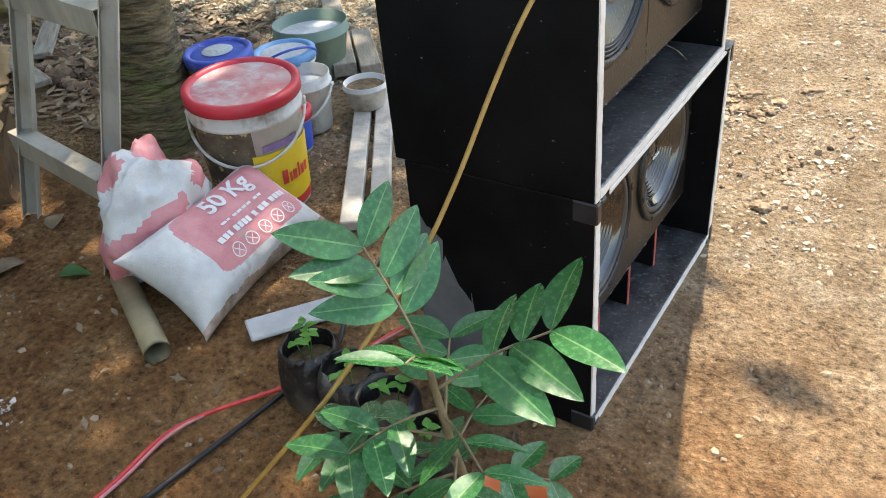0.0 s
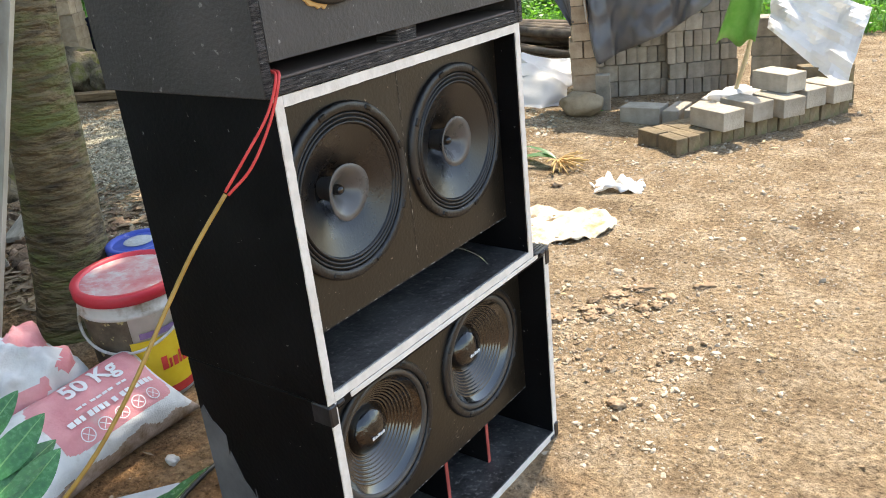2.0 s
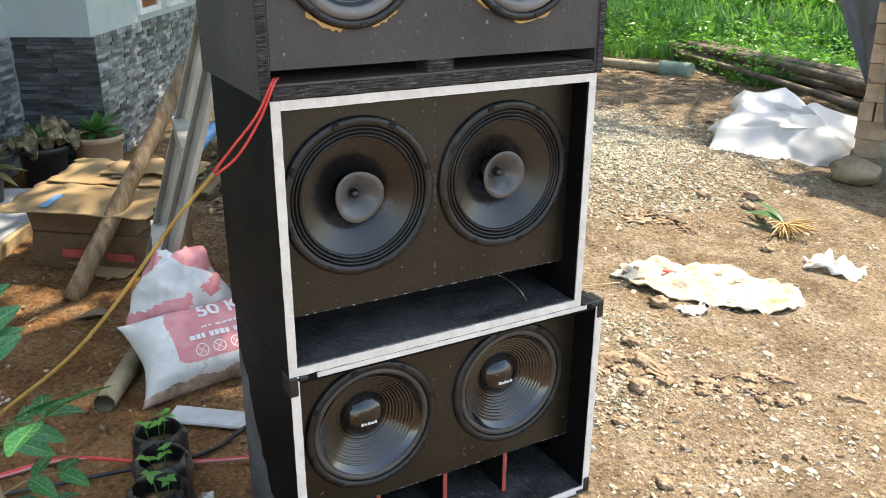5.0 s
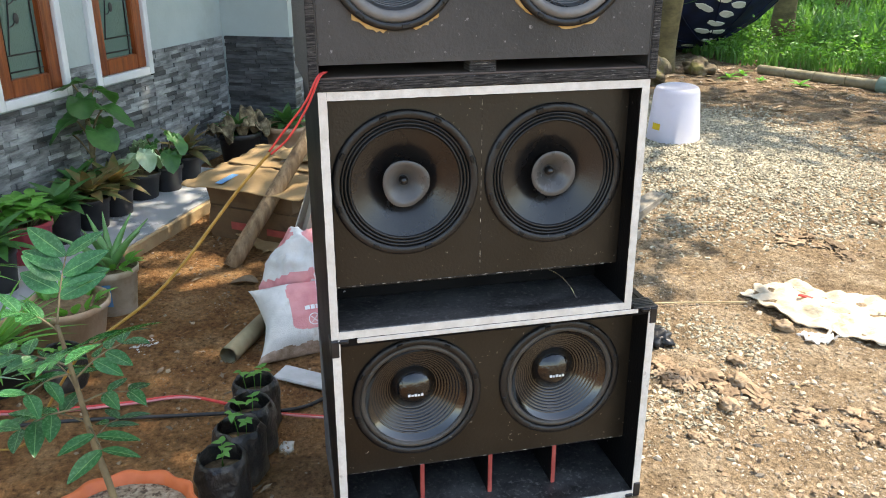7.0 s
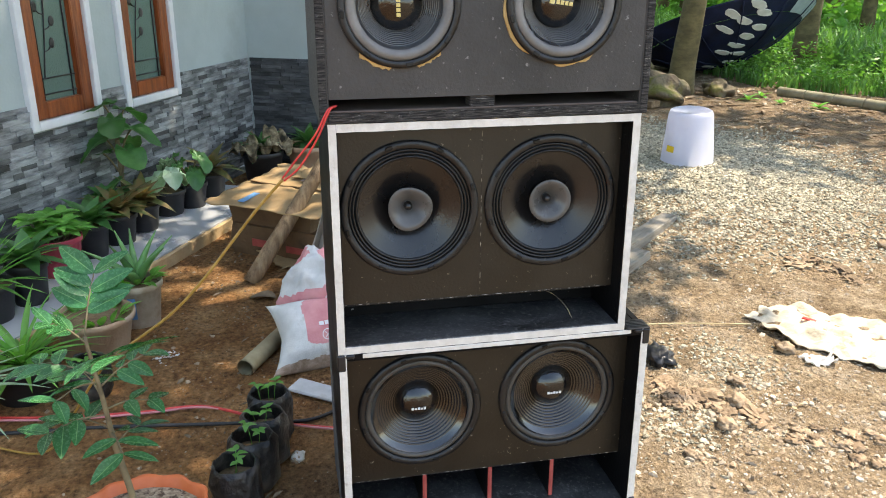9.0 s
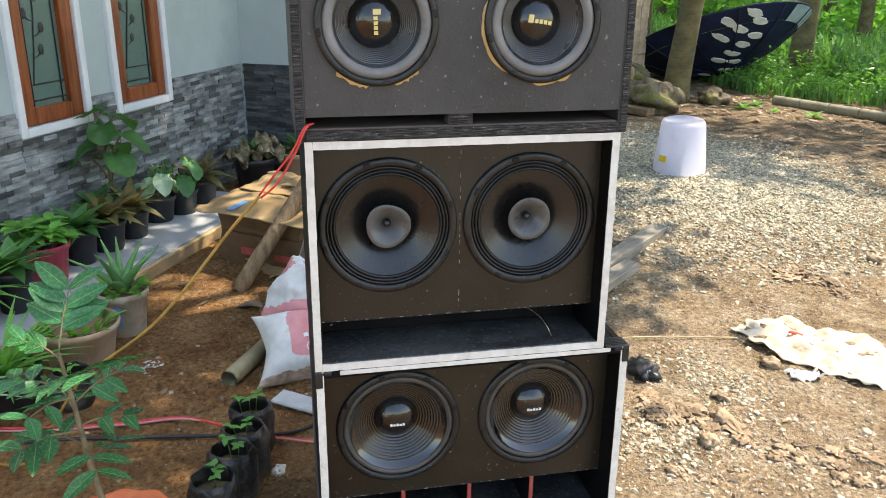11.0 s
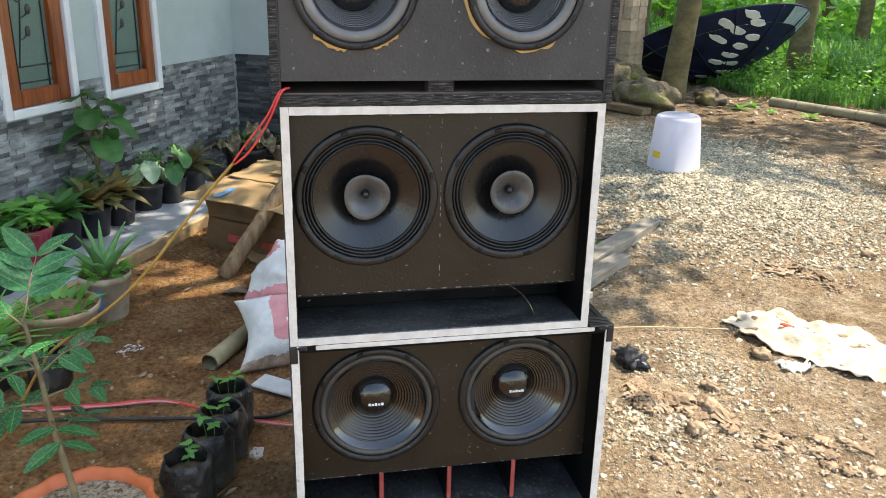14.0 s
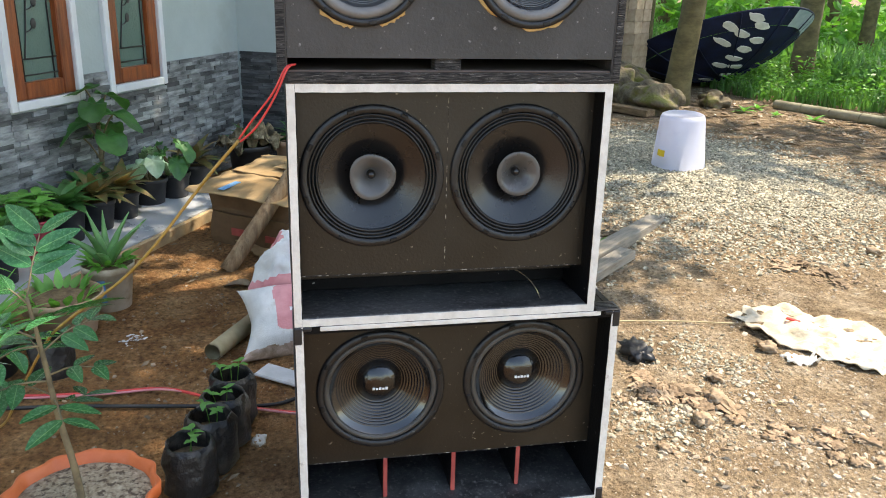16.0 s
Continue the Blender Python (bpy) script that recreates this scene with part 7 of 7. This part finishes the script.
tarp = draped("tarpaulin", shed_tarp, 80, 30, "grey_tarp", "glossy grey tarpaulin hanging over the brick stacks", "tarpaulin")
bm = bmesh.new()
rows = [[bm.verts.new(shed_tarp(0.015 + (0.07 + 0.1 * j) * i / 4 * (1 - 0.5 * j), 0.92 * j) + Vector((0, -0.03 - 0.03 * math.sin(math.pi * i / 4), 0.0))) for i in range(5)] for j in np.linspace(0, 1, 13)]
for p, q in zip(rows, rows[1:]):
    for i in range(4):
        bm.faces.new((p[i], p[i + 1], q[i + 1], q[i])).smooth = True
turned = part("turned_edge", bm, "tarp_back", tarp, "pale underside of the turned edge")
draped("tarpaulin", side_flap, 16, 16, "grey_tarp", "loose pointed corner of grey tarpaulin beside the stack", "tarpaulin")
draped("tarpaulin", lambda u, v: Vector((-2.45 + 1.0 * u, 5.66 + 0.5 * v + 0.2 * u, 1.245 + 0.05 * math.sin(3 * u) * math.sin(math.pi * v) + 0.03 * noise.noise(Vector((u * 6, v * 6, 1))))), 30, 16, "grey_tarp", "grey tarpaulin laid over the brick stacks", "tarpaulin")


def white_corner(u, v):
    t = Vector((-0.95, 6.2, 0.8)).lerp(Vector((-0.33, 6.1, 0.6)), u)
    b = Vector((-0.92, 5.98, 0.5)).lerp(Vector((-0.4, 5.86, 0.12)), u ** 1.3)
    p = t.lerp(b, v)
    return p + Vector((0, -1, 0.4)) * (0.06 * noise.noise(Vector((u * 5, v * 5, 3))) + 0.05 * math.sin(u * 8) * v)


draped("tarpaulin", white_corner, 22, 16, "white_sheet", "white plastic sheet thrown over the brick pile", "tarpaulin", crisp=True)
pile("brick_stack", "low dark brick stack under the white sheet", (-1.02, 6.4, 0), 10, 3, 1, 4, 0.2, 0.2, 0.13, "block_dull", 8)
pile("brick_stack", "small stack of earthy bricks", (-0.62, 6.0, 0), 35, 2, 1, 2, 0.16, 0.16, 0.13, "slab", 9)


def heap(u, v):
    """A stiff sheet lying in sharp folds, its front hem on the ground."""
    p = Vector((-2.95, 5.12, 0)).lerp(Vector((-2.27, 5.62, 0)), u)
    p = p.lerp(Vector((-3.6, 6.15, 0)).lerp(Vector((-2.4, 6.3, 0)), u), v)
    a = 1 - abs(noise.noise(Vector((p.x * 0.9 + p.y * 0.8, p.y * 0.9, 4)))) * 2.0
    b = 1 - abs(noise.noise(Vector((p.x * 2.6 - p.y * 1.2, p.y * 2.2, 8)))) * 2.0
    c = 1 - abs(noise.noise(Vector((p.x * 7, p.y * 7, 2)))) * 2.0
    z = (0.06 + 0.42 * v) * min(1, 4 * v) * min(1, 3 * (1 - u) + 0.4) * min(1, 4 * u + 0.5) * (0.4 + 0.5 * a + 0.24 * b)
    p += Vector((noise.noise(Vector((u * 4, v * 4, 1))), noise.noise(Vector((u * 4, v * 4, 7))), 0)) * 0.16
    return p + Vector((0, 0, max(z + 0.012 * c * min(1, 4 * v), 0.0) + 0.012))


draped("tarpaulin", heap, 56, 56, "white_sheet", "crumpled white plastic sheet thrown over a heap", "tarpaulin")
for k in range(16):
    r = random.Random(k + 40)
    x = -6.0 + 0.16 * k + r.uniform(-0.3, 0.3)
    a = Vector((-6.4 + r.uniform(-0.4, 0.5), 8.75 + r.uniform(-0.5, 0.6) , 0.05 + 0.055 * (k % 4)))
    b = Vector((-2.4 + r.uniform(-0.5, 0.6), 7.35 + r.uniform(-0.5, 0.6), 0.05 + 0.055 * (k % 4)))
    ob = part("log", tube(curve_points([a, a.lerp(b, 0.5) + Vector((0, 0, 0.02)), b], 8), r.uniform(0.03, 0.056), 10), "log")
    tagged(ob, "weathered grey-brown log in the low pile", "log", "log pile")
bmb = thing("bamboo_pole", "thick old bamboo pole lying at the wood's edge", "bamboo")
a, b = Vector((-7.3, 7.1, 0.04)), Vector((-5.55, 7.68, 0.05))
for k in range(5):
    p, q = a.lerp(b, k / 5), a.lerp(b, (k + 1) / 5 - 0.004)
    part("segment", tube([p, p.lerp(q, 0.04), p.lerp(q, 0.96), q], 0.058 if k < 4 else 0.095, 16), "bamboo" if k < 4 else "grey_green", bmb)

# satellite dish lying on its edge behind the tree
DISH = Vector((-0.39, -0.1, 0.92))
dish = thing("satellite_dish", "old dark blue satellite dish tilted against the tree", "satellite dish", Matrix.Translation((-8.95, 7.35, 0.16)) @ DISH.to_track_quat("Z", "Y").to_matrix().to_4x4())
R = 1.25
prof = [(R * t, 0.5 * t * t) for t in (0.0, 0.15, 0.3, 0.45, 0.6, 0.72, 0.84)]
part("bowl", lathe(prof, 48), "dish_blue", dish)
part("outer_ring", lathe([(R * t, 0.5 * t * t) for t in (0.842, 0.92, 1.0)] + [(R * 1.01, 0.51), (R * 1.0, 0.525)], 48), "dish_blue", dish, "dark outer panels")
for k in range(3):
    c0 = radians(100 + 30 * k)
    bm = bmesh.new()
    rows = [[bm.verts.new((R * q * math.cos(c0 + radians(29) * i / 6), R * q * math.sin(c0 + radians(29) * i / 6), 0.5 * q * q - 0.008)) for q in (0.84, 0.92, 1.0)] for i in range(7)]
    for p, q in zip(rows, rows[1:]):
        for j in (0, 1):
            bm.faces.new((p[j], p[j + 1], q[j + 1], q[j])).smooth = True
    part("rim_panel", bm, "dish_light", dish, "pale faded rim panel")
for k in range(12):
    t = 2 * math.pi * k / 12
    part("rib", tube([((R * q) * math.cos(t), (R * q) * math.sin(t), 0.5 * q * q - 0.012) for q in (0.05, 0.3, 0.6, 0.85, 1.0)], 0.01, 6), "dish_blue", dish)
r = random.Random(12)
# bare: centres of the sun dapples, painted on the dish as pale ovals
bare = ((0.66, 0.9), (0.26, 1.03), (0.4, 1.1), (0.46, 0.88), (0.6, 0.69), (0.17, 0.84), (0.26, 0.69), (0.29, 0.52), (0.36, 0.34), (0.1, 0.36), (0.19, -0.11), (-0.14, -0.22), (0.04, 0.13))
for k, (cx, cy) in enumerate(bare):
    bm = bmesh.new()
    ring = []
    m = 14
    for i in range(m):
        w = 2 * math.pi * i / m
        s = 1 + 0.35 * noise.noise(Vector((math.cos(w) * 1.5, math.sin(w) * 1.5, k)))
        x, y = cx + 0.125 * s * math.cos(w), cy + 0.042 * s * math.sin(w)
        ring.append(bm.verts.new((x, y, 0.5 * (x * x + y * y) / (R * R) - 0.012)))
    bm.faces.new(ring)
    ex = bmesh.ops.extrude_face_region(bm, geom=list(bm.faces))
    bmesh.ops.translate(bm, verts=[v for v in ex["geom"] if isinstance(v, bmesh.types.BMVert)], vec=(0, 0, 0.012))
    bmesh.ops.recalc_face_normals(bm, faces=bm.faces)
    part("bare_patch", bm, "dish_dapple", dish)
# leaf and sheets hanging by the shed, bag among the blocks
draped("banana_leaf", lambda u, v: Vector((-0.96 + 0.16 * u + (0.09 * u - 0.16) * v, 5.56 + 0.04 * math.sin(5 * u) - 0.05 * abs(u - 0.6), 0.98 - (0.5 - 0.03 * math.sin(9 * u)) * v)), 14, 12, "leaf_limp", "limp bright green leaf hanging by the shed", "leaf")
tagged(part("stick", tube(curve_points([(-1.02, 5.6, 0.12), (-0.93, 5.6, 0.46), (-0.84, 5.585, 0.98)], 10), 0.014, 8), "straw"), "pale bare stick propped against the shed", "stick")
wb = part("plastic_bag", blob((0.24, 0.14, 0.1), 3.7, 0.5, 4, 2.2), "white_sheet")
wb.location = (-0.95, 5.62, 0.09)
tagged(wb, "crumpled white plastic bag among the blocks", "plastic bag")
weed = thing("weed", "small bright green weed sprig in the earth", "weed", pose(-1.36, 1.12, 0), "weed sprigs")
for lf in islands(rosette(bmesh.new(), 6, 0.05, 0.022, 0.004, (0.2, 1.0), seed=5)):
    part("leaf", lf, "leaf_bright", weed)
for k, (x, y) in enumerate(((-2.35, 2.75), (-2.6, 2.9), (-1.93, 5.48), (-1.28, 4.9), (-1.15, 5.75), (-7.0, 6.5), (-6.7, 6.7), (-7.2, 6.8), (-6.3, 6.9))):
    s = 1.0 + 0.25 * (k % 4) if x > -5 else 1.9 + 0.4 * (k % 3)
    m = pose(x, y, ground_z(x, y), 0, 0, 50 * k)
    copy_thing(weed, m).matrix_world = m @ Matrix.Diagonal((s, s, s, 1))
# fallen leaves, white stone and crumbs of dried plaster on the damp earth
for (x, y, L, w, yaw, m, lab) in ((-2.28, 1.04, 0.15, 0.075, 250, "dead_leaf", "curled tan fallen leaf on the damp earth"), (-2.1, 1.03, 0.09, 0.06, 40, "leaf_dark", "fallen dark green leaf on the damp earth"), (-2.36, 1.2, 0.12, 0.06, 130, "dead_leaf", "dry brown fallen leaf on the earth")):
    a = radians(yaw)
    lf = part("fallen_leaf", leaf_into(bmesh.new(), (0, 0, 0.006), (math.cos(a), math.sin(a), 0.25), (0, 0, 1), L, w, 0.45, 0.4, 8), m)
    lf.location = (x, y, ground_z(x, y))
    tagged(lf, lab, "leaf")
for (x, y, k) in ((-0.925, 1.065, 0.026), (-1.374, 1.37, 0.022)):
    ob = part("stone", blob((k, k * 0.8, k * 0.6), x * 5, 0.5, 3, 2.0), "plaster_white")
    ob.location = (x, y, ground_z(x, y) + k * 0.35)
    tagged(ob, "pale broken plaster stone on the earth", "stone", "loose stones in the yard")
c = rng.normal(size=(110, 2)) * np.array([0.03, 0.022]) + np.array([-1.74, 0.585])
stones("plaster_crumbs", np.column_stack([c, np.full(110, 0.004)]), rng.uniform(0.002, 0.009, 110), "plaster_white", "white plaster crumbs spilt on the damp earth", "crumbs")
c = np.concatenate([rng.normal(size=(420, 2)) * np.array([0.1, 0.12]) + np.array([-0.82, 2.36]), rng.normal(size=(420, 2)) * np.array([0.14, 0.1]) + np.array([-1.2, 2.75])])
z = np.array([ground_z(a, b) for a, b in c])
stones("gravel", np.column_stack([c, z + 0.002]), rng.uniform(0.003, 0.012, len(c)), "gravel", "thin patch of spilt pale gravel", "gravel")
# odds and ends behind the ladder
for k, (a, b) in enumerate((((-3.6, 1.75, 0.05), (-4.4, 2.5, 0.35)), ((-3.4, 1.95, 0.05), (-4.5, 2.2, 0.2)), ((-3.75, 2.2, 0.04), (-4.5, 2.9, 0.06)))):
    beam("plank", a, b, 0.09, 0.03, "wood_grey" if k else "wood_brown", "old board lying in the rubble by the house", group="boards in the rubble")
bp = part("pipe", tube([(-4.05, 1.75, 0.12), (-4.75, 2.15, 0.16)], 0.05, 16), "blue_light")
tagged(bp, "pale blue plastic pipe lying on rubble", "pipe")
net = part("netting", blob((0.3, 0.16, 0.1), 8.8, 0.8, 3, 2.4), "netting")
net.location = (-6.3, 3.25, 0.1)
tagged(net, "bundle of green netting by the house", "netting")
